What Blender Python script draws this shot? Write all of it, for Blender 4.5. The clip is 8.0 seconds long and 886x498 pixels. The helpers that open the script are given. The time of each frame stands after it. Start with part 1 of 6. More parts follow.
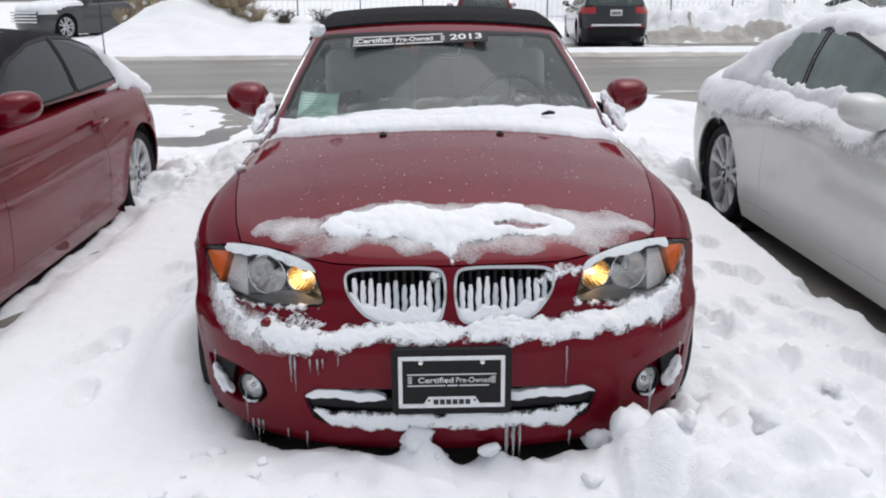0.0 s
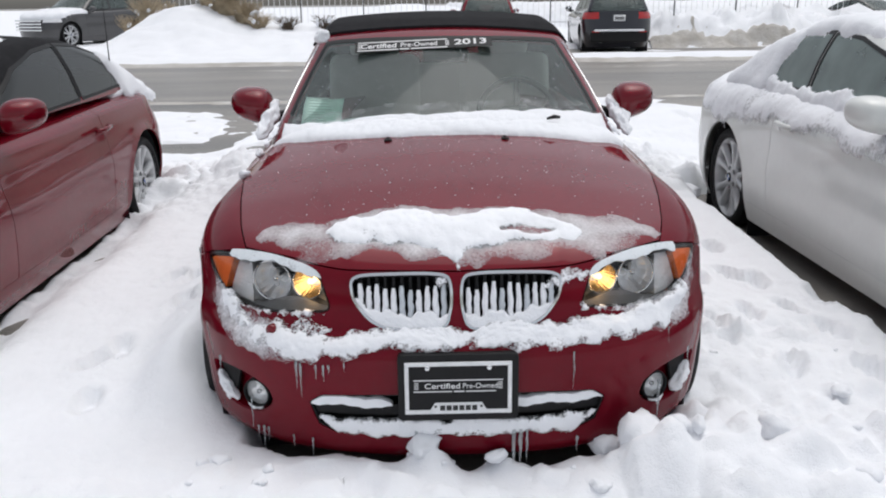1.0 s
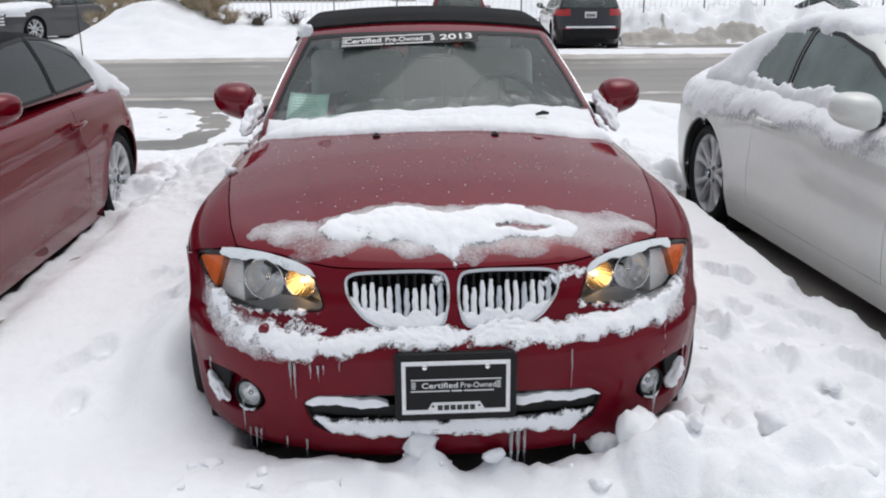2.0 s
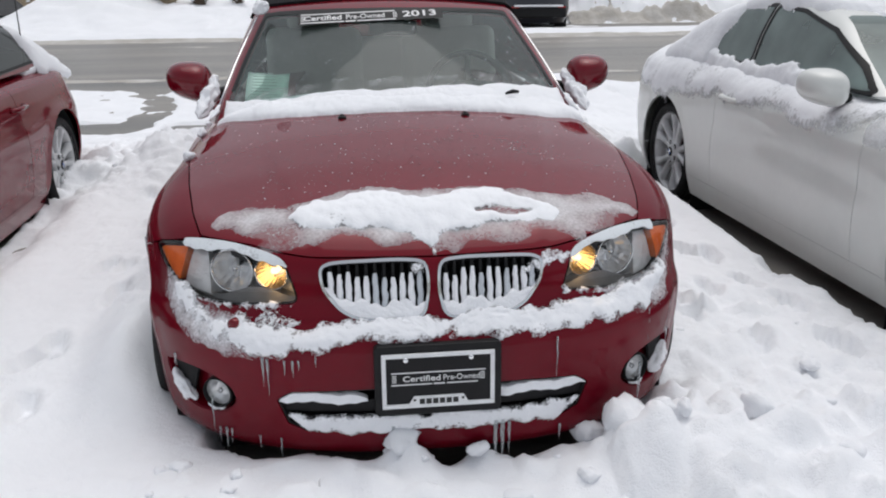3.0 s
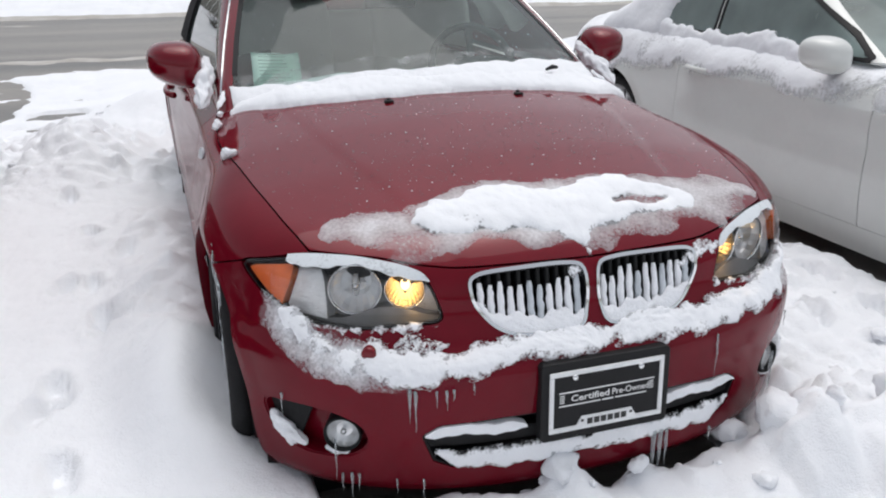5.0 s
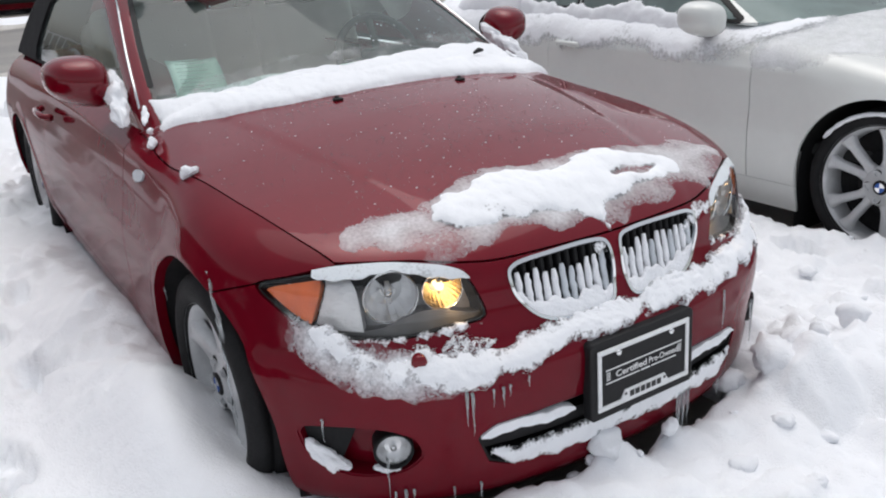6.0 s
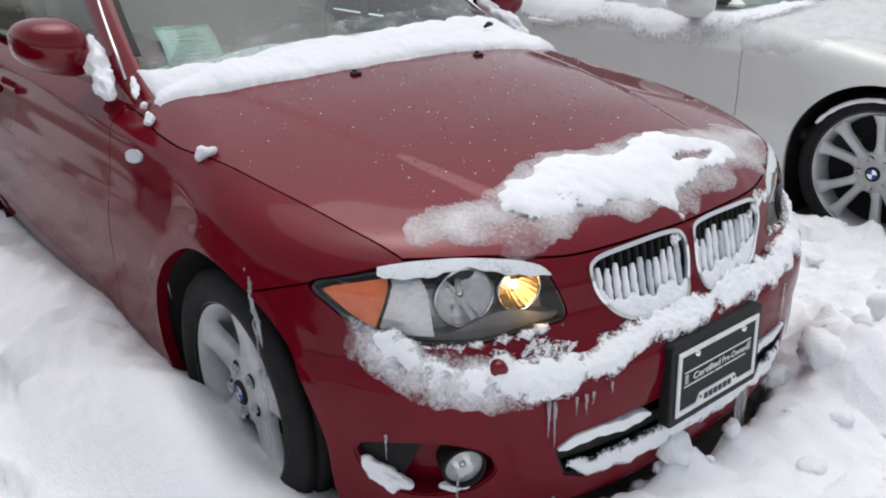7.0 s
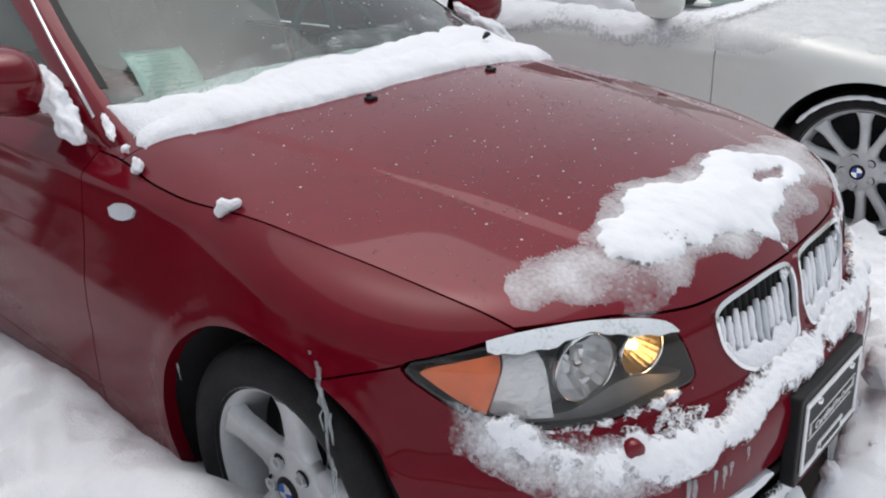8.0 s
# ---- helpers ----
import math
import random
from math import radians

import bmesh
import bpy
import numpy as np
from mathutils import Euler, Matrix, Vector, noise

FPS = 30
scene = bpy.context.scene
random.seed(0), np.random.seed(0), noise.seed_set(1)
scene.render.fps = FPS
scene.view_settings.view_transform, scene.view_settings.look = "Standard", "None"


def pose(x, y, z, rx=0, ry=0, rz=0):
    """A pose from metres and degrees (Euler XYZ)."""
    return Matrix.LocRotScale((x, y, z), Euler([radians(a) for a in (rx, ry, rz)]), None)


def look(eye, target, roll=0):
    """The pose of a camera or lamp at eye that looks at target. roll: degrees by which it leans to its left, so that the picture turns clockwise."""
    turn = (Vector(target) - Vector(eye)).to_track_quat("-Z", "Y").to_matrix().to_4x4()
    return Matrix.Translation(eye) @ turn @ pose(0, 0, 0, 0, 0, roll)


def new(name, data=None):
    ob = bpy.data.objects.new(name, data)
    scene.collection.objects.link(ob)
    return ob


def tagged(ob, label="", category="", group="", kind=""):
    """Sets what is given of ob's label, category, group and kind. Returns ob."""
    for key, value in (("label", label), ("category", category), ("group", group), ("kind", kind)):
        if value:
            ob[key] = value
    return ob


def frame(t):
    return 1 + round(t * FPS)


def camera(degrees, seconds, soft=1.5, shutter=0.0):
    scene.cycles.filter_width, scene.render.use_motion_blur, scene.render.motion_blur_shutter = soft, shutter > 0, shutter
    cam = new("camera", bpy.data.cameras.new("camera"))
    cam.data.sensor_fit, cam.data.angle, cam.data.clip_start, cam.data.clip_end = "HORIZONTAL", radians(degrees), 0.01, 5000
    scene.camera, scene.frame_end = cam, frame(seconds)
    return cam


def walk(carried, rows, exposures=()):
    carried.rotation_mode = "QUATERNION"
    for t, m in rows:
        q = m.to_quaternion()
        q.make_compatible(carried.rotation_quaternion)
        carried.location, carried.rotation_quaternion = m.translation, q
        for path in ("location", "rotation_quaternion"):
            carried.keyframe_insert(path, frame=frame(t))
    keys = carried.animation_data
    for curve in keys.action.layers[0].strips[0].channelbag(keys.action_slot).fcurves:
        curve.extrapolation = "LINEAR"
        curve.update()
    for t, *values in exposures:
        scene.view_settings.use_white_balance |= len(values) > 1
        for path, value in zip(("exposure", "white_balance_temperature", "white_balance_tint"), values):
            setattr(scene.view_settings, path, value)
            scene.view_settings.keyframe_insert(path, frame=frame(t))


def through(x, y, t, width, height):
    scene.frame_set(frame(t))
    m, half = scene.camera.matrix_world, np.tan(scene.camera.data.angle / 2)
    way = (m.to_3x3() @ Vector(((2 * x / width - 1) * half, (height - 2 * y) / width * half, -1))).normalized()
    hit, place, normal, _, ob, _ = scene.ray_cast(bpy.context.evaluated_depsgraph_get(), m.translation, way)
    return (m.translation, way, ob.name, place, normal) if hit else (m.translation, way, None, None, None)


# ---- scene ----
cam = camera(55.2, 8.0, soft=2.0)
PATH = [
    (0, (-0.074, -2.247, 1.473), (-0.03, -0.333, 0.898), -0.4),
    (0.5, (-0.077, -2.245, 1.472), (-0.036, -0.326, 0.91), -0.6),
    (1, (-0.08, -2.235, 1.467), (-0.045, -0.316, 0.905), -0.7),
    (1.5, (-0.095, -2.221, 1.462), (-0.051, -0.304, 0.895), -0.4),
    (2.8, (-0.233, -2.115, 1.45), (-0.014, -0.214, 0.866), -0.6),
    (3, (-0.23, -2.08, 1.443), (-0.007, -0.19, 0.829), -0.4),
    (3.5, (-0.335, -1.939, 1.436), (-0.167, -0.047, 0.807), -1.3),
    (4, (-0.51, -1.788, 1.432), (-0.262, 0.09, 0.79), 0.4),
    (4.5, (-0.773, -1.709, 1.431), (-0.321, 0.117, 0.753), -1.4),
    (4.7, (-0.855, -1.671, 1.428), (-0.327, 0.134, 0.75), -0.8),
    (5.8, (-1.283, -1.358, 1.393), (-0.398, 0.308, 0.73), -2.7),
    (6, (-1.383, -1.304, 1.415), (-0.382, 0.279, 0.714), -3.3),
    (6.5, (-1.494, -1.157, 1.382), (-0.353, 0.29, 0.606), -1.7),
    (7, (-1.553, -0.93, 1.382), (-0.386, 0.509, 0.629), -0.9),
    (7.5, (-1.598, -0.672, 1.389), (-0.344, 0.699, 0.65), -2.4),
    (8, (-1.621, -0.437, 1.379), (-0.263, 0.823, 0.625), -1.7),
]
EXPOSURE = [(0, 0.47), (1.5, 0.47), (2.8, 0.36), (3.0, 0.34), (3.5, 0.45), (4.5, 0.48), (6, 0.51), (8, 0.48)]
walk(cam, [(t, look(eye, target, roll)) for t, eye, target, roll in PATH], EXPOSURE)
# ---- light: an overcast winter day ----
world = bpy.data.worlds.new("overcast_sky")
scene.world = world
world.use_nodes = True
wn, wl = world.node_tree.nodes, world.node_tree.links
sky = wn.new("ShaderNodeTexSky")
sky.sky_type, sky.sun_disc = "NISHITA", False
sky.sun_elevation, sky.sun_rotation = radians(75), radians(38)
sky.air_density, sky.dust_density, sky.ozone_density = 1.0, 3.0, 1.0
grey = wn.new("ShaderNodeHueSaturation")
grey.inputs["Saturation"].default_value = 0.3
wl.new(sky.outputs[0], grey.inputs["Color"])
wl.new(grey.outputs[0], wn["Background"].inputs["Color"])
wn["Background"].inputs["Strength"].default_value = 0.115
sun = new("sun", bpy.data.lights.new("sun", "SUN"))
sun.data.energy, sun.data.angle, sun.data.color = 0.5, radians(60), (1.0, 0.985, 0.965)
sun.matrix_world = look((0.65, 0.8, 5.5), (0, 0, 0))


# ---- materials ----
def mat(name, color, rough=0.5, metal=0.0, vary=0.1, scale=8.0, bump_by=0.0, bump_scale=60.0, coat=0.0, spec=0.5, alpha=None, trans=0.0, ior=1.45, tint=None, grain=0.0, stretch=1.0):
    """A surface: base colour that varies at two scales, roughness that varies, fine relief."""
    m = bpy.data.materials.new(name)
    m.use_nodes = True
    n, l = m.node_tree.nodes, m.node_tree.links
    p = n["Principled BSDF"]
    p.inputs["Roughness"].default_value, p.inputs["Metallic"].default_value = rough, metal
    p.inputs["Coat Weight"].default_value, p.inputs["Coat Roughness"].default_value = coat, 0.04
    p.inputs["Specular IOR Level"].default_value = spec
    p.inputs["Transmission Weight"].default_value, p.inputs["IOR"].default_value = trans, ior
    at = n.new("ShaderNodeTexCoord").outputs["Object"]
    if stretch != 1.0:
        turn = n.new("ShaderNodeMapping")
        turn.inputs["Scale"].default_value = (stretch, 1, 1)
        l.new(at, turn.inputs["Vector"])
        at = turn.outputs[0]
    big, small = n.new("ShaderNodeTexNoise"), n.new("ShaderNodeTexNoise")
    big.inputs["Scale"].default_value, small.inputs["Scale"].default_value = scale, scale * 9
    big.inputs["Detail"].default_value = small.inputs["Detail"].default_value = 4
    l.new(at, big.inputs["Vector"]), l.new(at, small.inputs["Vector"])
    both = n.new("ShaderNodeMath")
    both.operation = "MULTIPLY_ADD"
    both.inputs[1].default_value = 0.4
    l.new(small.outputs[0], both.inputs[0]), l.new(big.outputs[0], both.inputs[2])
    mix = n.new("ShaderNodeMix")
    mix.data_type = "RGBA"
    c2 = tint or tuple(c * (1 - vary) for c in color)
    mix.inputs["A"].default_value, mix.inputs["B"].default_value = (*[min(1, c * (1 + vary * 0.5)) for c in color], 1), (*c2, 1)
    spread = n.new("ShaderNodeMapRange")
    spread.inputs["From Min"].default_value, spread.inputs["From Max"].default_value = 0.5, 0.9
    l.new(both.outputs[0], spread.inputs["Value"]), l.new(spread.outputs[0], mix.inputs["Factor"])
    l.new(mix.outputs["Result"], p.inputs["Base Color"])
    rr = n.new("ShaderNodeMapRange")
    rr.inputs["To Min"].default_value, rr.inputs["To Max"].default_value = rough * 0.85, min(1, rough * 1.2)
    l.new(small.outputs[0], rr.inputs["Value"]), l.new(rr.outputs[0], p.inputs["Roughness"])
    if bump_by:
        b, t = n.new("ShaderNodeBump"), n.new("ShaderNodeTexNoise")
        t.inputs["Scale"].default_value, t.inputs["Detail"].default_value = bump_scale, 5
        b.inputs["Strength"].default_value, b.inputs["Distance"].default_value = 1.0, bump_by
        l.new(at, t.inputs["Vector"]), l.new(t.outputs[0], b.inputs["Height"]), l.new(b.outputs[0], p.inputs["Normal"])
        if grain:
            b2, t2 = n.new("ShaderNodeBump"), n.new("ShaderNodeTexNoise")
            t2.inputs["Scale"].default_value, t2.inputs["Detail"].default_value = 190.0, 3
            b2.inputs["Distance"].default_value = grain
            l.new(at, t2.inputs["Vector"]), l.new(t2.outputs[0], b2.inputs["Height"])
            l.new(b.outputs[0], b2.inputs["Normal"]), l.new(b2.outputs[0], p.inputs["Normal"])
    return m


M_RED = mat("deep_red_paint", (0.160, 0.0014, 0.0095), 0.42, 0.25, 0.10, 3.0, coat=1.0, spec=0.0)
M_RED.node_tree.nodes["Principled BSDF"].inputs["Coat IOR"].default_value = 1.45
# Red with dimmed snow reflections put into the paint, plus road haze on flanks
M_FILM_DIM = mat("deep_red_paint_film_and_dim_reflections", (0.140, 0.003, 0.011), 0.5, 0.15, 0.16, 2.2, coat=0.62, spec=0.0)
M_FILM_DIM.node_tree.nodes["Principled BSDF"].inputs["Coat IOR"].default_value = 1.39
M_FILM_DIM.node_tree.nodes["Principled BSDF"].inputs["Coat Roughness"].default_value = 0.07
M_WHITE = mat("white_paint", (0.70, 0.715, 0.69), 0.35, 0, 0.04, 3.0, coat=0.8)
M_SNOW = mat("snow", (0.885, 0.90, 0.93), 0.85, 0, 0.03, 2.0, 0.005, 30.0, spec=0.15, grain=0.0025)
M_ICE = mat("icy_snow", (0.56, 0.60, 0.64), 0.35, 0, 0.1, 12.0, 0.0015, 160.0)
M_ASPHALT = mat("wet_asphalt", (0.115, 0.112, 0.106), 0.38, 0, 0.2, 0.8, 0.004, 120.0, tint=(0.29, 0.265, 0.235), stretch=0.12)
M_RUBBER = mat("tyre_rubber", (0.013, 0.013, 0.014), 0.75, 0, 0.3, 20.0, 0.001, 200.0, spec=0.3)
M_BLACK = mat("black_plastic", (0.009, 0.009, 0.010), 0.5, 0, 0.2, 20.0, 0.0006, 300.0, spec=0.3)
M_DARK = mat("dark_cavity", (0.010, 0.010, 0.011), 0.9, 0, 0.2, 10.0)
M_ALLOY = mat("painted_alloy", (0.60, 0.61, 0.62), 0.38, 0.25, 0.12, 14.0)
M_CHROME = mat("chrome", (0.80, 0.81, 0.82), 0.12, 1.0, 0.05, 10.0)
M_CLOTH = mat("black_soft_top_cloth", (0.016, 0.016, 0.018), 0.95, 0, 0.3, 15.0, 0.0012, 500.0, spec=0.2)
M_SEAT = mat("beige_leather", (0.66, 0.64, 0.59), 0.55, 0, 0.1, 8.0, 0.001, 120.0)
M_DASH = mat("dark_grey_dashboard", (0.05, 0.052, 0.052), 0.7, 0, 0.2, 20.0, 0.0008, 300.0)


def glass(name, color, rough=0.0, through=0.9, sky_sheen=0.0):
    """A thin pane: mostly clear, mirror-like at its face. A pale diffuse share paints in reflected sky."""
    m = bpy.data.materials.new(name)
    m.use_nodes = True
    n, l = m.node_tree.nodes, m.node_tree.links
    n.remove(n["Principled BSDF"])
    t, g, mix, f = n.new("ShaderNodeBsdfTransparent"), n.new("ShaderNodeBsdfGlossy"), n.new("ShaderNodeMixShader"), n.new("ShaderNodeFresnel")
    t.inputs["Color"].default_value = (*[c * through for c in color], 1)
    g.inputs["Roughness"].default_value = rough
    f.inputs["IOR"].default_value = 1.5
    l.new(f.outputs[0], mix.inputs[0]), l.new(t.outputs[0], mix.inputs[1]), l.new(g.outputs[0], mix.inputs[2])
    last = mix
    if sky_sheen:
        d, both = n.new("ShaderNodeBsdfDiffuse"), n.new("ShaderNodeMixShader")
        d.inputs["Color"].default_value = (0.56, 0.69, 0.66, 1)
        tx, at, rg = n.new("ShaderNodeTexNoise"), n.new("ShaderNodeTexCoord"), n.new("ShaderNodeMapRange")
        tx.inputs["Scale"].default_value, tx.inputs["Detail"].default_value = 4.0, 5
        rg.inputs["To Min"].default_value, rg.inputs["To Max"].default_value = sky_sheen * 0.5, sky_sheen * 1.5
        l.new(at.outputs["Object"], tx.inputs["Vector"]), l.new(tx.outputs[0], rg.inputs["Value"]), l.new(rg.outputs[0], both.inputs[0])
        l.new(mix.outputs[0], both.inputs[1]), l.new(d.outputs[0], both.inputs[2])
        last = both
    l.new(last.outputs[0], n["Material Output"].inputs["Surface"])
    return m


M_GLASS = glass("windscreen_glass", (0.84, 0.97, 0.93), 0.01, 0.96, sky_sheen=0.07)
M_TINT = glass("tinted_side_glass", (0.34, 0.38, 0.38), 0.01, sky_sheen=0.13)
# Daylight seen through the white coupe's windows, put into the glass colour
M_PALE_PANE = glass("pale_green_side_glass", (0.50, 0.58, 0.56), 0.01, sky_sheen=0.26)
M_SMOKED = glass("dark_side_glass", (0.10, 0.11, 0.11), 0.01, sky_sheen=0.02)
M_CLEAR = glass("side_glass", (0.85, 0.92, 0.90), 0.01, sky_sheen=0.06)
M_LENS = glass("clear_lamp_lens", (0.98, 0.98, 0.98), 0.02, 1.0)
M_ORANGE = mat("orange_reflector", (1.0, 0.22, 0.05), 0.25, 0, 0.15, 30.0, 0.0015, 250.0, coat=0.5)
M_BULB = mat("lit_bulb", (1.0, 0.75, 0.35), 0.4)
bulb = M_BULB.node_tree.nodes["Principled BSDF"]
bulb.inputs["Emission Color"].default_value, bulb.inputs["Emission Strength"].default_value = (1.0, 0.70, 0.34, 1), 2.2
# ---- mesh helpers ----
def thing(name, label, category, group="", at=None):
    ob = tagged(new(name), label, category, group)
    if at is not None:
        ob.matrix_basis = at
    return ob


def part(name, bm, material, parent=None, label="", smooth=True, at=None):
    """Links a bmesh as one mesh object, under a thing or a part."""
    me = bpy.data.meshes.new(name)
    bm.normal_update()
    bm.to_mesh(me)
    bm.free()
    if smooth:
        me.shade_smooth()
    return link(name, me, material, parent, label, at)


def link(name, me, material, parent=None, label="", at=None):
    if not me.materials:
        me.materials.append(material)
    ob = new(name, me)
    ob.parent = parent
    if at is not None:
        ob.matrix_basis = at
    if label:
        ob["label"] = label
    return ob


def flat_edges(me, degrees=35):
    me.set_sharp_from_angle(angle=radians(degrees))


def panel(name, V, Q, F, keeps, material, parent=None, label="", inward=0.012, lift=0.0, rim=True):
    """The piece of a skin on which every function of keeps is above 0, with its edges turned in."""
    ok = np.ones(len(Q), bool)
    for f in keeps:
        d = f(V)
        ok &= (d[Q] > 0).any(1)
    q = Q[ok]
    ids, inv = np.unique(q, return_inverse=True)
    inv = inv.reshape(-1, 4)
    bm = bmesh.new()
    vs = [bm.verts.new(c) for c in V[ids]]
    for a in inv:
        if len(set(a)) == 4:
            bm.faces.new([vs[i] for i in a])
    for f in keeps:
        bm.verts.ensure_lookup_table()
        co = np.array([v.co for v in bm.verts]) if len(bm.verts) else np.zeros((0, 3))
        if not len(co):
            break
        d = f(co)
        d[np.abs(d) < 2e-4] = 0
        val = dict(zip(bm.verts, d))
        for e in list(bm.edges):
            a, b = e.verts
            da, db = val[a], val[b]
            if da * db < 0:
                _, nv = bmesh.utils.edge_split(e, a, da / (da - db))
                val[nv] = 0.0
        for fc in list(bm.faces):
            z = [v for v in fc.verts if val[v] == 0]
            if len(z) == 2 and any(val[v] < 0 for v in fc.verts) and any(val[v] > 0 for v in fc.verts):
                if not any(z[0] in e.verts and z[1] in e.verts for e in fc.edges):
                    bmesh.utils.face_split(fc, z[0], z[1])
        bad = [fc for fc in bm.faces if sum(val[v] for v in fc.verts) <= 0]
        bmesh.ops.delete(bm, geom=bad, context="FACES")
    loose = [v for v in bm.verts if not v.link_faces]
    bmesh.ops.delete(bm, geom=loose, context="VERTS")
    if not len(bm.faces):
        raise ValueError('nothing left of ' + name)
    co = np.array([v.co for v in bm.verts])
    nm = normals(F, co)
    for v, c, k in zip(bm.verts, co, nm):
        v.co = c + k * lift
    by = {v: Vector(k) for v, k in zip(bm.verts, nm)}
    bm.normal_update()
    s = sum(fc.normal.dot(by[fc.verts[0]]) for fc in bm.faces)
    if s < 0:
        bmesh.ops.reverse_faces(bm, faces=bm.faces[:])
    if rim:
        edge = [e for e in bm.edges if e.is_boundary]
        twin = {}
        for e in edge:
            fc = e.link_faces[0]
            ring = []
            for v in e.verts:
                if v not in twin:
                    top = bm.verts.new(v.co)
                    low = bm.verts.new(v.co - by[v] * inward)
                    twin[v] = (top, low)
                ring.append(twin[v])
            (a, b), (c, d) = ring
            try:
                nf = bm.faces.new((a, c, d, b))
            except ValueError:
                continue
            nf.normal_update()
            away = (e.verts[0].co + e.verts[1].co) / 2 - fc.calc_center_median()
            if nf.normal.dot(away) < 0:
                nf.normal_flip()
        bm.normal_update()
    allnm = [tuple(by[v] if v in by else v.normal) for v in bm.verts]
    me = bpy.data.meshes.new(name)
    bm.to_mesh(me)
    bm.free()
    me.shade_smooth()
    me.normals_split_custom_set_from_vertices(allnm)
    return link(name, me, material, parent, label)


def lathe(profile, steps=48, axis="x", turn=2 * math.pi):
    """A bmesh turned from (radius, along) pairs about an axis through the origin."""
    bm = bmesh.new()
    rings = []
    for i in range(steps):
        a = turn * i / steps
        ring = []
        for r, h in profile:
            c, s = r * math.cos(a), r * math.sin(a)
            ring.append(bm.verts.new({"x": (h, c, s), "y": (c, h, s), "z": (c, s, h)}[axis]))
        rings.append(ring)
    for i in range(steps):
        a, b = rings[i], rings[(i + 1) % steps]
        for j in range(len(profile) - 1):
            if profile[j][0] < 1e-6 and profile[j + 1][0] < 1e-6:
                continue
            bm.faces.new((a[j], a[j + 1], b[j + 1], b[j]))
    bmesh.ops.remove_doubles(bm, verts=bm.verts, dist=1e-6)
    bmesh.ops.recalc_face_normals(bm, faces=bm.faces)
    return bm


def box(sx, sy, sz, bevel=0.01, segs=2, at=(0, 0, 0)):
    bm = bmesh.new()
    bmesh.ops.create_cube(bm, size=1, matrix=Matrix.Translation(at) @ Matrix.Diagonal((sx, sy, sz, 1)))
    if bevel:
        bmesh.ops.bevel(bm, geom=bm.edges[:], offset=bevel, segments=segs, profile=0.5, affect="EDGES")
    return bm


def prism(poly, depth, axis="y", bevel=0.0):
    """An outline in the plane across an axis, given thickness along it."""
    bm = bmesh.new()
    put = {"x": lambda a, b, d: (d, a, b), "y": lambda a, b, d: (a, d, b), "z": lambda a, b, d: (a, b, d)}[axis]
    lo = [bm.verts.new(put(a, b, 0)) for a, b in poly]
    hi = [bm.verts.new(put(a, b, depth)) for a, b in poly]
    n = len(poly)
    bm.faces.new(lo), bm.faces.new(hi)
    for i in range(n):
        bm.faces.new((lo[i], lo[(i + 1) % n], hi[(i + 1) % n], hi[i]))
    bmesh.ops.recalc_face_normals(bm, faces=bm.faces)
    if bevel:
        bmesh.ops.bevel(bm, geom=bm.edges[:], offset=bevel, segments=2, profile=0.5, affect="EDGES")
    return bm


def tube(path, radius, sides=10, closed=False):
    """A round bar along a path; radius may be a list."""
    bm = bmesh.new()
    pts = [Vector(p) for p in path]
    n = len(pts)
    rings = []
    for i, p in enumerate(pts):
        a = pts[(i - 1) % n] if closed or i > 0 else p
        b = pts[(i + 1) % n] if closed or i < n - 1 else p
        t = (b - a).normalized()
        u = t.orthogonal().normalized() if i == 0 else (u - t * u.dot(t)).normalized()
        w = t.cross(u)
        r = radius[i] if isinstance(radius, (list, tuple)) else radius
        rings.append([bm.verts.new(p + (u * math.cos(k) + w * math.sin(k)) * r) for k in [2 * math.pi * j / sides for j in range(sides)]])
    for i in range(n if closed else n - 1):
        a, b = rings[i], rings[(i + 1) % n]
        for j in range(sides):
            bm.faces.new((a[j], a[(j + 1) % sides], b[(j + 1) % sides], b[j]))
    if not closed:
        bm.faces.new(rings[0][::-1]), bm.faces.new(rings[-1])
    bmesh.ops.recalc_face_normals(bm, faces=bm.faces)
    return bm


def joined(*bms):
    """Several bmeshes as one."""
    out = bmesh.new()
    for b in bms:
        me = bpy.data.meshes.new("x")
        b.to_mesh(me)
        b.free()
        out.from_mesh(me)
        bpy.data.meshes.remove(me)
    return out


def moved(bm, m):
    bmesh.ops.transform(bm, matrix=m, verts=bm.verts)
    return bm


def ripple(x, y, z=0.0, scale=1.0, octaves=3):
    v, a, total = 0.0, 1.0, 0.0
    for _ in range(octaves):
        v += a * noise.noise((x * scale, y * scale, z * scale))
        total += a
        a, scale = a * 0.5, scale * 2.1
    return v / total


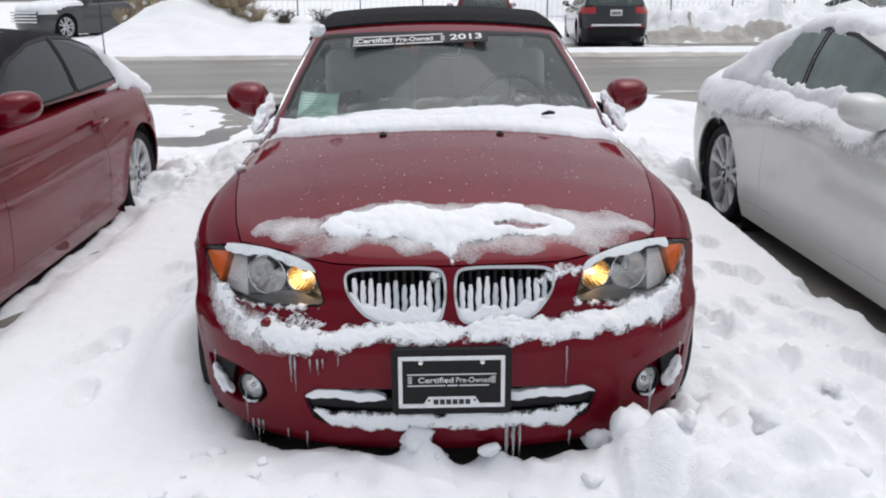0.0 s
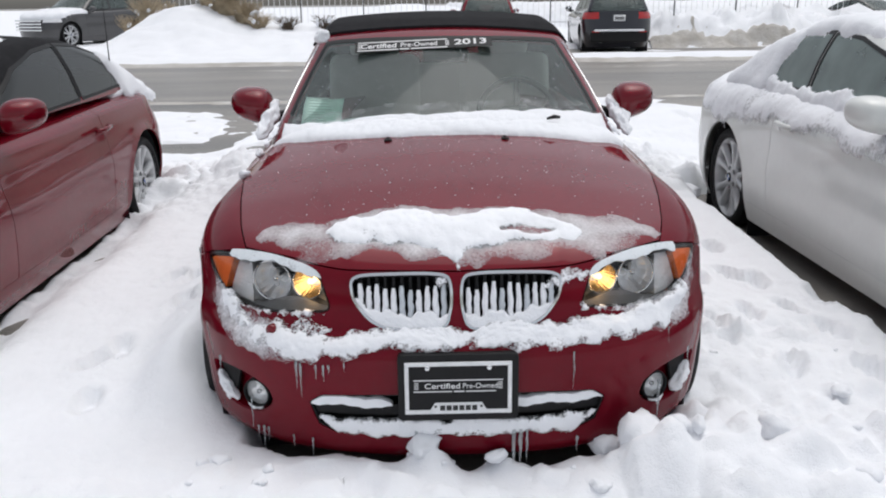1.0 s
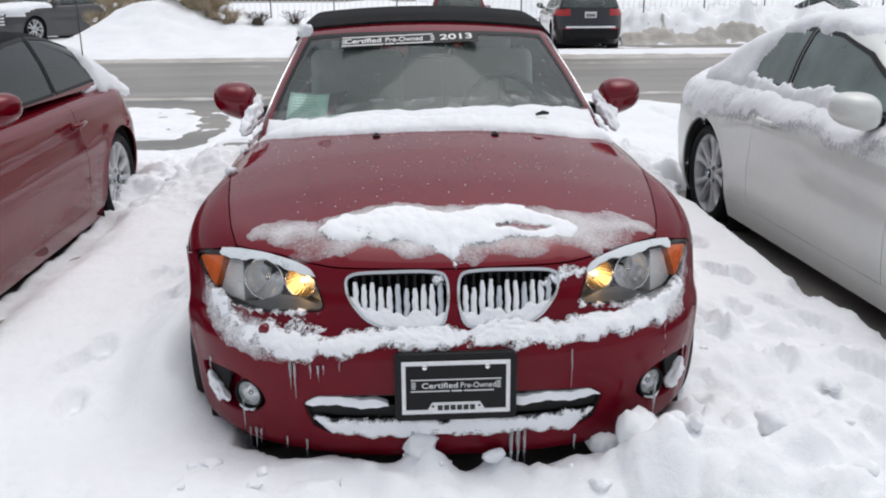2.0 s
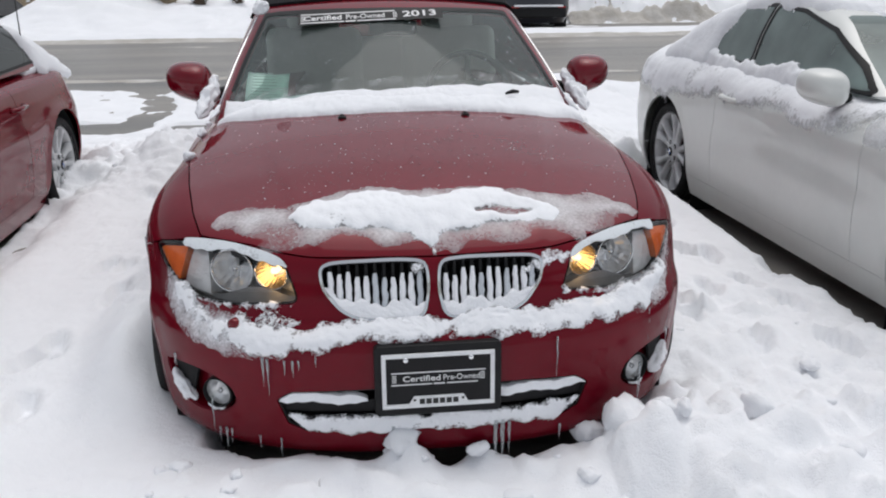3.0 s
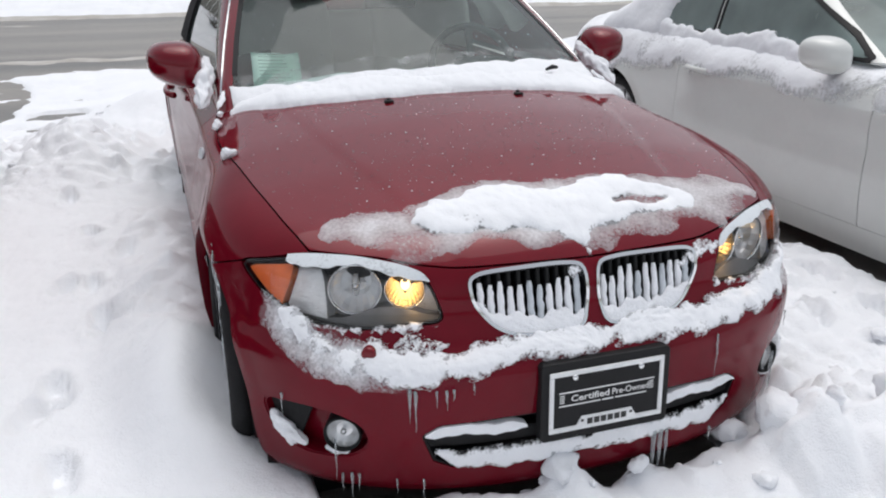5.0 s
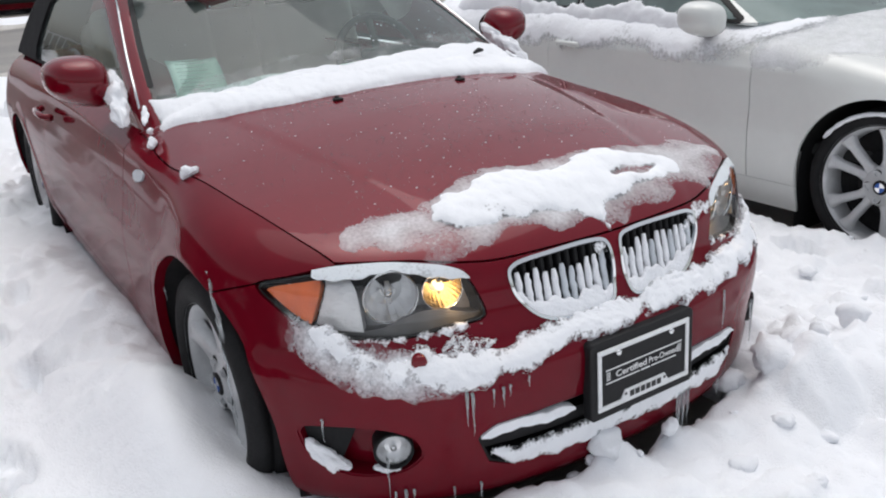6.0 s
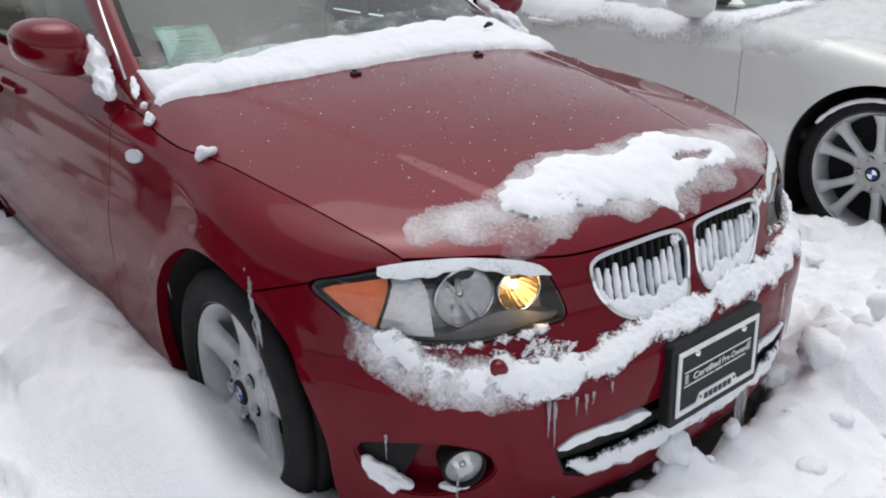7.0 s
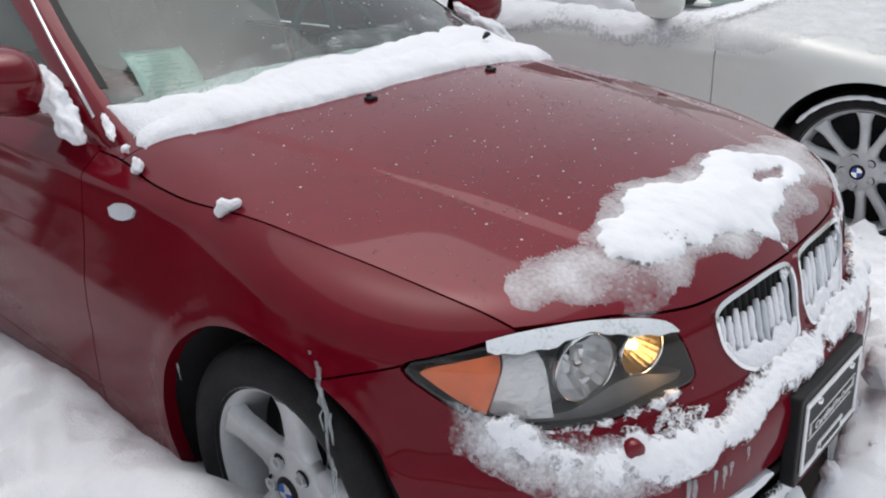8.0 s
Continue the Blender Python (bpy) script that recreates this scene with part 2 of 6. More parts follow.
def snow_on(name, V, Q, F, cover, thick, material, parent, label="", rough=0.4, scale=14.0, edge=0.03, cuts=1, up=0.35, seed=0.0):
    """Snow on a skin where cover is above 0: rounded at its rim, lumpy on top."""
    d = cover(V)
    q = Q[(d[Q] > -0.02).any(1)]
    ids, inv = np.unique(q, return_inverse=True)
    bm = bmesh.new()
    depth = bm.verts.layers.float.new("depth")
    vs = [bm.verts.new(c) for c in V[ids]]
    for a in inv.reshape(-1, 4):
        if len(set(a)) == 4:
            bm.faces.new([vs[i] for i in a])
    for _ in range(cuts):
        bmesh.ops.subdivide_edges(bm, edges=bm.edges[:], cuts=1, use_grid_fill=True)
    co = np.array([v.co for v in bm.verts])
    d = cover(co)
    val = dict(zip(bm.verts, d))
    bad = [f for f in bm.faces if all(val[v] <= 0 for v in f.verts)]
    bmesh.ops.delete(bm, geom=bad, context="FACES")
    bmesh.ops.delete(bm, geom=[v for v in bm.verts if not v.link_faces], context="VERTS")
    if not len(bm.faces):
        raise ValueError('no cover for ' + name)
    for v in [v for v in bm.verts if val[v] < 0]:
        mates = [w for w in (e.other_vert(v) for e in v.link_edges) if val[w] > 0]
        if mates:
            w = max(mates, key=lambda q: val[q])
            v.co = v.co.lerp(w.co, val[v] / (val[v] - val[w]) * 0.98)
    co = np.array([v.co for v in bm.verts])
    nm = normals(F, co)
    for v, k in zip(bm.verts, nm):
        s = max(0.0, min(1.0, val[v] / edge))
        h = thick * (math.sqrt(1 - (1 - s) ** 2)) * (1 + rough * ripple(*(v.co + Vector((seed, 0, 0))), scale, 3) * 2 + rough * 0.5 * ripple(*v.co, scale * 5, 2))
        n = (Vector(k) + Vector((0, 0, up))).normalized()
        v.co = v.co + n * (h if val[v] > 0 else -0.0005)
    for v in bm.verts:
        v[depth] = max(0.0, val[v])
    bm.normal_update()
    return part(name, bm, material, parent, label)


def wobble(V, scale, seed=0.0, octaves=3):
    return np.array([ripple(x + seed, y, z, scale, octaves) for x, y, z in V])


def ragged(f, amount, scale, seed=0.0, near=0.12):
    """The cover f with an uneven edge."""
    def g(V):
        d = f(V)
        m = np.abs(d) < near
        d = d.copy()
        if m.any():
            d[m] += amount * wobble(V[m], scale, seed)
        return d
    return g


def clump(name, size, material, parent, at, seed=0, label="", rough=0.35):
    """A lump of snow."""
    bm = bmesh.new()
    bmesh.ops.create_icosphere(bm, subdivisions=3, radius=1)
    for v in bm.verts:
        k = 1 + rough * ripple(*(v.co * 1.0), 1.3 + seed * 0.01, 3) * 2
        v.co = Vector((v.co.x * size[0] * k, v.co.y * size[1] * k, v.co.z * size[2] * k))
    moved(bm, Euler((seed * 1.3, seed * 0.7, seed * 2.1)).to_matrix().to_4x4() if rough > 0.3 and size[0] == size[1] else Matrix())
    return part(name, bm, material, parent, label, at=Matrix.Translation(at))


def lettering(text, height, material, parent, at, name="lettering", bold=0.0, spread=1.0, width=None):
    """Raised letters in the built-in font, centred, facing along the pose's own z."""
    cu = bpy.data.curves.new(name, "FONT")
    cu.body, cu.size, cu.extrude, cu.offset, cu.align_x, cu.align_y, cu.space_character = text, height * 1.38, 0.0006, bold, "CENTER", "CENTER", spread
    tmp = bpy.data.objects.new(name, cu)
    scene.collection.objects.link(tmp)
    me = bpy.data.meshes.new_from_object(tmp.evaluated_get(bpy.context.evaluated_depsgraph_get()))
    bpy.data.objects.remove(tmp)
    me.name = name
    me.materials.clear()
    if width:
        xs = [v.co.x for v in me.vertices]
        k = width / (max(xs) - min(xs))
        for v in me.vertices:
            v.co.x *= k
    return link(name, me, material, parent, at=at)
# ---- body forms: a car's outer skin as the zero surface of a smooth function ----
def curve(points, soft=0.02):
    """A smooth function through the given (position, value) pairs."""
    a = np.array(points, float)
    g = np.linspace(a[0, 0] - 0.3, a[-1, 0] + 0.3, 1600)
    v = np.interp(g, a[:, 0], a[:, 1])
    h = g[1] - g[0]
    n = max(1, int(3 * soft / h))
    k = np.exp(-0.5 * (np.arange(-n, n + 1) * h / soft) ** 2)
    v = np.convolve(np.pad(v, n, mode="edge"), k / k.sum(), "valid")
    return lambda q: np.interp(q, g, v)


def smax(a, b, k):
    h = np.clip(0.5 + 0.5 * (a - b) / k, 0, 1)
    return b + (a - b) * h + k * h * (1 - h)


def step(a, b, q):
    s = np.clip((q - a) / (b - a), 0, 1)
    return s * s * (3 - 2 * s)


def bump(q, w):
    return np.exp(-(q / w) ** 2)


class Skin:
    """Lower body. length: front to rear; half: width by height; nose: set-back of the front by height; top: height of the centre line."""

    def __init__(s, length, half, nose, tail, top, crown, wheels, radius, crease, rear_half=None, n=2.3, b=0.75, hood=None, scoop=0.022, edge=0.07, flare=0.012, floor=0.10, lip=0.0):
        s.length, s.half, s.nose, s.tail, s.top, s.crown = length, half, nose, tail, top, crown
        s.rear_half, s.wheels, s.radius, s.crease, s.n, s.b, s.hood, s.scoop, s.edge, s.flare, s.floor, s.lip = rear_half, wheels, radius, crease, n, b, hood, scoop, edge, flare, floor, lip

    def __call__(s, p):
        x, y, z = np.abs(p[..., 0]), p[..., 1], p[..., 2]
        a = s.half(z)
        if s.rear_half:
            t = step(0.72, 1.05, y)
            a = a * (1 - t) + s.rear_half(z - s.crease(y)) * t
        for wy in s.wheels:
            d = np.hypot(y - wy, z - s.radius)
            a = a + s.flare * bump(d - 0.355, 0.05) * step(0.1, 0.3, z) * step(0.8, 0.7, z) + s.lip * step(0.428, 0.384, np.where(z > s.radius, d, np.abs(y - wy)))
        mid = step(s.wheels[0] + 0.25, s.wheels[0] + 0.75, y) * step(s.wheels[1] - 0.2, s.wheels[1] - 0.7, y)
        c = s.crease(y)
        a = a - s.scoop * mid * bump(z - c + 0.16, 0.10) + 0.004 * step(0.8, 1.3, y) * bump(z - c, 0.014)
        f = s.nose(z)
        r = s.tail(z)
        q = np.maximum(f + s.b - y, 0) / s.b
        w = np.maximum(y - (s.length - r - 0.6), 0) / 0.6
        side = ((x / a) ** s.n + q ** s.n + w ** s.n) ** (1 / s.n) - 1
        over = z - (s.top(y) - s.crown * x * x + (s.hood(x, y) if s.hood else 0))
        return smax(smax(side * 0.8, over, s.edge), s.floor - z, 0.04)


def normals(F, V):
    g = np.zeros_like(V)
    for i in range(3):
        e = np.zeros(3)
        e[i] = 0.002
        g[:, i] = F(V + e) - F(V - e)
    return g / np.maximum(np.linalg.norm(g, axis=1, keepdims=True), 1e-9)


def cast(F, y0, y1, zc, caps=(90, 60), along=150, around=300, reach=2.6, arc=(-270, 90)):
    """Points and quads of F's zero surface, found along rays from a line at height zc between y0 and y1, with a round cap at each end."""
    th = np.radians(np.linspace(arc[0], arc[1], around + 1))
    rows = []
    for a in np.linspace(0.02, 90, caps[0]):
        rows.append((y0, -math.cos(radians(a)), math.sin(radians(a))))
    for y in np.linspace(y0, y1, along)[1:]:
        rows.append((y, 0.0, 1.0))
    for a in np.linspace(90, 0, caps[1])[1:-1]:
        rows.append((y1, math.cos(radians(a)), math.sin(radians(a))))
    R = np.array(rows)
    O = np.zeros((len(R), len(th), 3))
    D = np.zeros_like(O)
    O[..., 1], O[..., 2] = R[:, 0, None], zc
    D[..., 0], D[..., 2] = R[:, 2, None] * np.cos(th), -R[:, 2, None] * np.sin(th)
    D[..., 1] = R[:, 1, None]
    lo, hi = np.zeros(O.shape[:2]), np.full(O.shape[:2], reach)
    for _ in range(36):
        m = (lo + hi) / 2
        inside = F(O + D * m[..., None]) < 0
        lo, hi = np.where(inside, m, lo), np.where(inside, hi, m)
    P = O + D * ((lo + hi) / 2)[..., None]
    nr, nc = P.shape[:2]
    i = np.arange((nr - 1) * nc).reshape(nr - 1, nc)[:, :-1].ravel()
    return P.reshape(-1, 3), np.stack([i, i + 1, i + nc + 1, i + nc], 1)


def sdf(P, poly):
    """Signed distance to a closed outline in the plane, above 0 within it."""
    a = np.array(poly, float)
    b = np.roll(a, -1, 0)
    best, odd = np.full(len(P), 1e9), np.zeros(len(P), bool)
    for (ax, ay), (bx, by) in zip(a, b):
        ex, ey = bx - ax, by - ay
        t = np.clip(((P[:, 0] - ax) * ex + (P[:, 1] - ay) * ey) / max(ex * ex + ey * ey, 1e-12), 0, 1)
        best = np.minimum(best, np.hypot(P[:, 0] - ax - t * ex, P[:, 1] - ay - t * ey))
        if ay != by:
            odd ^= ((ay > P[:, 1]) != (by > P[:, 1])) & (P[:, 0] < (bx - ax) * (P[:, 1] - ay) / (by - ay) + ax)
    return np.where(odd, best, -best)


def rounded(poly, times=2):
    """The outline with its corners cut off again and again."""
    a = np.array(poly, float)
    for _ in range(times):
        b = np.roll(a, -1, 0)
        a = np.stack([a * 0.8 + b * 0.2, a * 0.2 + b * 0.8], 1).reshape(-1, 2)
    return [tuple(q) for q in a]
# ---- the dark red convertible: its skin ----
RED_HALF = curve([(0.1, 0.825), (0.2, 0.852), (0.3, 0.860), (0.42, 0.865), (0.55, 0.869), (0.68, 0.870), (0.76, 0.856), (0.84, 0.815), (0.92, 0.77), (1.05, 0.71)], 0.03)
RED_NOSE = curve([(0.09, 0.13), (0.14, 0.06), (0.175, 0.032), (0.26, 0.024), (0.34, 0.02), (0.42, 0.01), (0.475, 0.01), (0.505, 0.022), (0.54, 0.064), (0.6, 0.087), (0.70, 0.106), (0.75, 0.131), (0.95, 0.28)], 0.01)
RED_TAIL = curve([(0.1, 0.2), (0.3, 0.05), (0.6, 0.03), (0.8, 0.05), (1.0, 0.12)], 0.04)
RED_TOP = curve([(0.0, 0.64), (0.08, 0.695), (0.14, 0.742), (0.22, 0.782), (0.35, 0.822), (0.6, 0.877), (0.9, 0.926), (1.1, 0.951), (1.3, 0.975), (2.0, 0.99), (3.3, 1.0), (4.2, 0.98), (4.5, 0.9)], 0.035)
RED_CREASE = curve([(0.4, 0.79), (0.85, 0.806), (1.42, 0.833), (2.2, 0.86), (3.6, 0.9)], 0.1)
# behind the front wheel: width by height above or below the shoulder crease
RED_FLANK = curve([(-0.75, 0.80), (-0.62, 0.845), (-0.52, 0.864), (-0.42, 0.872), (-0.30, 0.877), (-0.23, 0.875), (-0.17, 0.864), (-0.09, 0.843), (-0.01, 0.816), (0.005, 0.808), (0.05, 0.757), (0.12, 0.68), (0.3, 0.6)], 0.008)


def red_hood(x, y):
    fold = np.interp(y, [0.1, 0.39, 0.75, 1.15], [0.30, 0.39, 0.475, 0.545])
    return 0.0036 * step(fold + 0.024, fold - 0.024, x) - 0.002


RED = Skin(4.37, RED_HALF, RED_NOSE, RED_TAIL, RED_TOP, 0.135, (0.74, 3.40), 0.31, RED_CREASE, RED_FLANK, n=2.45, b=0.66, hood=red_hood, scoop=0.008, flare=0.003, floor=0.115, lip=0.005)
def front(V):
    return np.stack([np.abs(V[:, 0]), V[:, 2]], 1)


def flank(V):
    return V[:, 1:3]


def inside(view, poly, sign=1, grow=0.0):
    return lambda V: sign * sdf(view(V), poly) + grow


def within_y(a, b):
    return lambda V: np.minimum(V[:, 1] - a, b - V[:, 1])


def arch(y, z, r):
    """Outside a wheel opening."""
    return lambda V: np.where(V[:, 2] > z, np.hypot(V[:, 1] - y, V[:, 2] - z), np.abs(V[:, 1] - y)) - r


GAP = 0.0022
HEADLIGHT = rounded([(0.806, 0.692), (0.735, 0.714), (0.65, 0.729), (0.55, 0.730), (0.46, 0.717), (0.408, 0.700), (0.39, 0.66), (0.368, 0.590), (0.45, 0.586), (0.56, 0.572), (0.65, 0.578), (0.71, 0.584), (0.758, 0.622)], 2)
KIDNEY = rounded([(0.016, 0.678), (0.028, 0.698), (0.10, 0.703), (0.275, 0.698), (0.309, 0.684), (0.302, 0.63), (0.26, 0.576), (0.21, 0.551), (0.10, 0.545), (0.03, 0.551), (0.014, 0.62)], 2)
FOG = rounded([(0.785, 0.372), (0.70, 0.384), (0.63, 0.374), (0.573, 0.345), (0.554, 0.294), (0.60, 0.250), (0.69, 0.238), (0.748, 0.262), (0.775, 0.31)], 2)
INTAKE = rounded([(-0.455, 0.347), (-0.2, 0.367), (0.2, 0.367), (0.455, 0.347), (0.408, 0.224), (0.2, 0.238), (-0.2, 0.238), (-0.408, 0.224)], 1)
HOOD_EDGE = curve([(0.2, 0.60), (0.31, 0.648), (0.42, 0.682), (0.64, 0.725), (0.88, 0.760), (1.06, 0.778), (1.2, 0.776), (1.33, 0.757)], 0.03)
HOOD_LIP = curve([(0.0, 0.708), (0.16, 0.710), (0.34, 0.710), (0.42, 0.719), (0.50, 0.732), (0.60, 0.736), (0.66, 0.737), (0.9, 0.70)], 0.015)
SEAM = curve([(0.2, 0.75), (0.31, 0.733), (0.44, 0.687), (0.575, 0.640), (0.9, 0.60)], 0.02)
COWL = curve([(0.0, 1.15), (0.3, 1.165), (0.5, 1.20), (0.7, 1.30), (0.8, 1.36)], 0.03)
DOOR = curve([(0.1, 1.50), (0.28, 1.44), (0.5, 1.385), (0.7, 1.395), (0.85, 1.435), (1.0, 1.46)], 0.05)


def hood_side(V):
    return HOOD_EDGE(V[:, 1]) - np.abs(V[:, 0])


def hood_front(V):
    return np.where(V[:, 1] < 0.33, V[:, 2] - HOOD_LIP(np.abs(V[:, 0])), 1.0)


def below_hood(V):
    return np.where(V[:, 1] < 0.33, HOOD_LIP(np.abs(V[:, 0])) - V[:, 2], 1.0)


def hood_rear(V):
    return COWL(np.abs(V[:, 0])) - V[:, 1]


def above_seam(V):
    return V[:, 2] - SEAM(V[:, 1])


def minus(f, g=GAP):
    return lambda V: f(V) - g


def neg(f, g=GAP):
    return lambda V: -f(V) - g


def either(*fs):
    return lambda V: np.max([f(V) for f in fs], 0)


def left_of(sign):
    return lambda V: sign * V[:, 0]


WHEEL_CUT = arch(0.735, 0.315, 0.362)
REAR_CUT = arch(3.40, 0.315, 0.362)
no_light = inside(front, HEADLIGHT, -1, -0.002)


def front_only(f, y=0.62):
    """A function that cuts nowhere behind y."""
    return lambda V: np.where(V[:, 1] < y, f(V), 1.0)


V, Q = cast(RED, 0.95, 3.5, 0.50, caps=(110, 40), along=120, around=360)
red_car = thing("convertible", "dark red convertible with black cloth top, dusted with snow", "car")

panel("hood", V, Q, RED, [minus(hood_side), minus(hood_front), minus(hood_rear)], M_RED, red_car, "dark red hood with beads of meltwater")
# The bumper takes the dimmed red to hold back reflected snow
bumper = panel("front_bumper", V, Q, RED, [within_y(-0.5, 0.72), neg(above_seam), minus(below_hood), front_only(no_light), front_only(inside(front, KIDNEY, -1)), front_only(inside(front, FOG, -1), 0.5), front_only(lambda V: -sdf(V[:, [0, 2]], INTAKE), 0.3), WHEEL_CUT, lambda V: V[:, 2] - 0.142], M_FILM_DIM, red_car, "dark red painted bumper cover", inward=0.05)
for s, side in ((-1, "right"), (1, "left")):
    panel("front_fender", V, Q, RED, [left_of(s), neg(hood_side), either(minus(above_seam), lambda V: V[:, 1] - 0.72), front_only(no_light), WHEEL_CUT, lambda V: DOOR(V[:, 2]) - V[:, 1] - GAP, lambda V: V[:, 2] - 0.19, lambda V: V[:, 1] - 0.28], M_FILM_DIM, red_car, inward=0.03)
    panel("door", V, Q, RED, [left_of(s), lambda V: V[:, 1] - DOOR(V[:, 2]) - GAP, lambda V: 2.72 - V[:, 1], lambda V: V[:, 2] - 0.29, lambda V: 0.935 + 0.015 * V[:, 1] - V[:, 2]], M_FILM_DIM, red_car)
    panel("sill", V, Q, RED, [left_of(s), lambda V: V[:, 1] - DOOR(V[:, 2]) - GAP, REAR_CUT, lambda V: 3.2 - V[:, 1], lambda V: 0.286 - V[:, 2], lambda V: V[:, 2] - 0.15], M_FILM_DIM, red_car)
    panel("rear_quarter", V, Q, RED, [left_of(s), lambda V: V[:, 1] - 2.724, REAR_CUT, lambda V: V[:, 2] - 0.29, either(lambda V: np.abs(V[:, 0]) - 0.62, lambda V: V[:, 1] - 3.55)], M_FILM_DIM, red_car)
panel("scuttle", V, Q, RED, [lambda V: 0.60 - np.abs(V[:, 0]), lambda V: V[:, 1] - COWL(np.abs(V[:, 0])) - GAP, lambda V: HOOD_EDGE(V[:, 1]) - np.abs(V[:, 0]) - GAP, lambda V: 1.42 - V[:, 1], lambda V: V[:, 2] - 0.8], M_BLACK, red_car)

for s in (-1, 1):
    panel("pillar_base", V, Q, RED, [left_of(s), lambda V: np.abs(V[:, 0]) - 0.602, lambda V: V[:, 1] - COWL(np.abs(V[:, 0])) - GAP, lambda V: HOOD_EDGE(V[:, 1]) - np.abs(V[:, 0]) - GAP, lambda V: 1.46 - V[:, 1], lambda V: V[:, 2] - 0.8], M_RED, red_car)
# greenhouse
ROOF = curve([(0.9, 0.82), (1.10, 0.915), (1.2, 0.965), (1.5, 1.105), (1.8, 1.24), (2.0, 1.325), (2.2, 1.378), (2.5, 1.405), (2.8, 1.40), (3.1, 1.36), (3.35, 1.26), (3.75, 0.96), (4.1, 0.7)], 0.04)
CABIN = curve([(0.7, 0.775), (0.92, 0.745), (1.1, 0.695), (1.3, 0.62), (1.42, 0.56)], 0.03)


def HOUSE(p):
    x, y, z = np.abs(p[..., 0]), p[..., 1], p[..., 2]
    over = (z - ROOF(y - 0.40 * x * x) + 0.10 * x * x) * 0.9
    return smax(smax(over, x - CABIN(z), 0.05), 0.85 - z, 0.02)


VG, QG = cast(HOUSE, 1.75, 2.9, 0.95, caps=(110, 60), along=70, around=300)
GLASS_HALF = curve([(0.85, 0.715), (0.95, 0.692), (1.1, 0.640), (1.25, 0.575), (1.31, 0.548), (1.5, 0.5)], 0.02)
HEADER = curve([(0.0, 1.302), (0.3, 1.297), (0.5, 1.285), (0.6, 1.27)], 0.03)
screen_cut = lambda V: np.minimum(GLASS_HALF(V[:, 2]) - np.abs(V[:, 0]), HEADER(np.abs(V[:, 0])) - V[:, 2])
ahead = lambda V: 2.06 + 0.36 * V[:, 0] ** 2 - V[:, 1]
SIDE_WINDOW = [(1.60, 0.95), (1.85, 1.10), (2.12, 1.235), (2.4, 1.28), (2.8, 1.28), (3.1, 1.2), (3.3, 1.0), (3.3, 0.94), (1.6, 0.93)]
side_cut = lambda V: np.where((np.abs(V[:, 0]) > 0.4), sdf(flank(V), SIDE_WINDOW), -1.0)
screen = panel("windscreen", VG, QG, HOUSE, [lambda V: 2.3 - V[:, 1], minus(screen_cut, 0.001), lambda V: V[:, 2] - 0.9], M_GLASS, red_car, "clear greenish windscreen, wet and snow-edged", rim=False)
panel("windscreen_frame", VG, QG, HOUSE, [ahead, neg(screen_cut, 0.0), neg(side_cut, 0.0), lambda V: V[:, 2] - 0.88], M_RED, red_car, inward=0.03)
rear_cut = lambda V: np.where(V[:, 1] > 3.2, sdf(np.stack([V[:, 0], V[:, 2]], 1), [(-0.42, 1.05), (0.42, 1.05), (0.38, 1.27), (-0.38, 1.27)]), -1.0)
panel("rear_window", VG, QG, HOUSE, [rear_cut], M_CLEAR, red_car, rim=False)
top = panel("soft_top", VG, QG, HOUSE, [neg(ahead), neg(rear_cut), neg(side_cut), lambda V: V[:, 2] - 0.93], M_CLOTH, red_car, "black cloth folding top", lift=0.012, inward=0.03)
for s in (-1, 1):
    panel("side_window", VG, QG, HOUSE, [left_of(s), side_cut], M_CLEAR, red_car, rim=False)
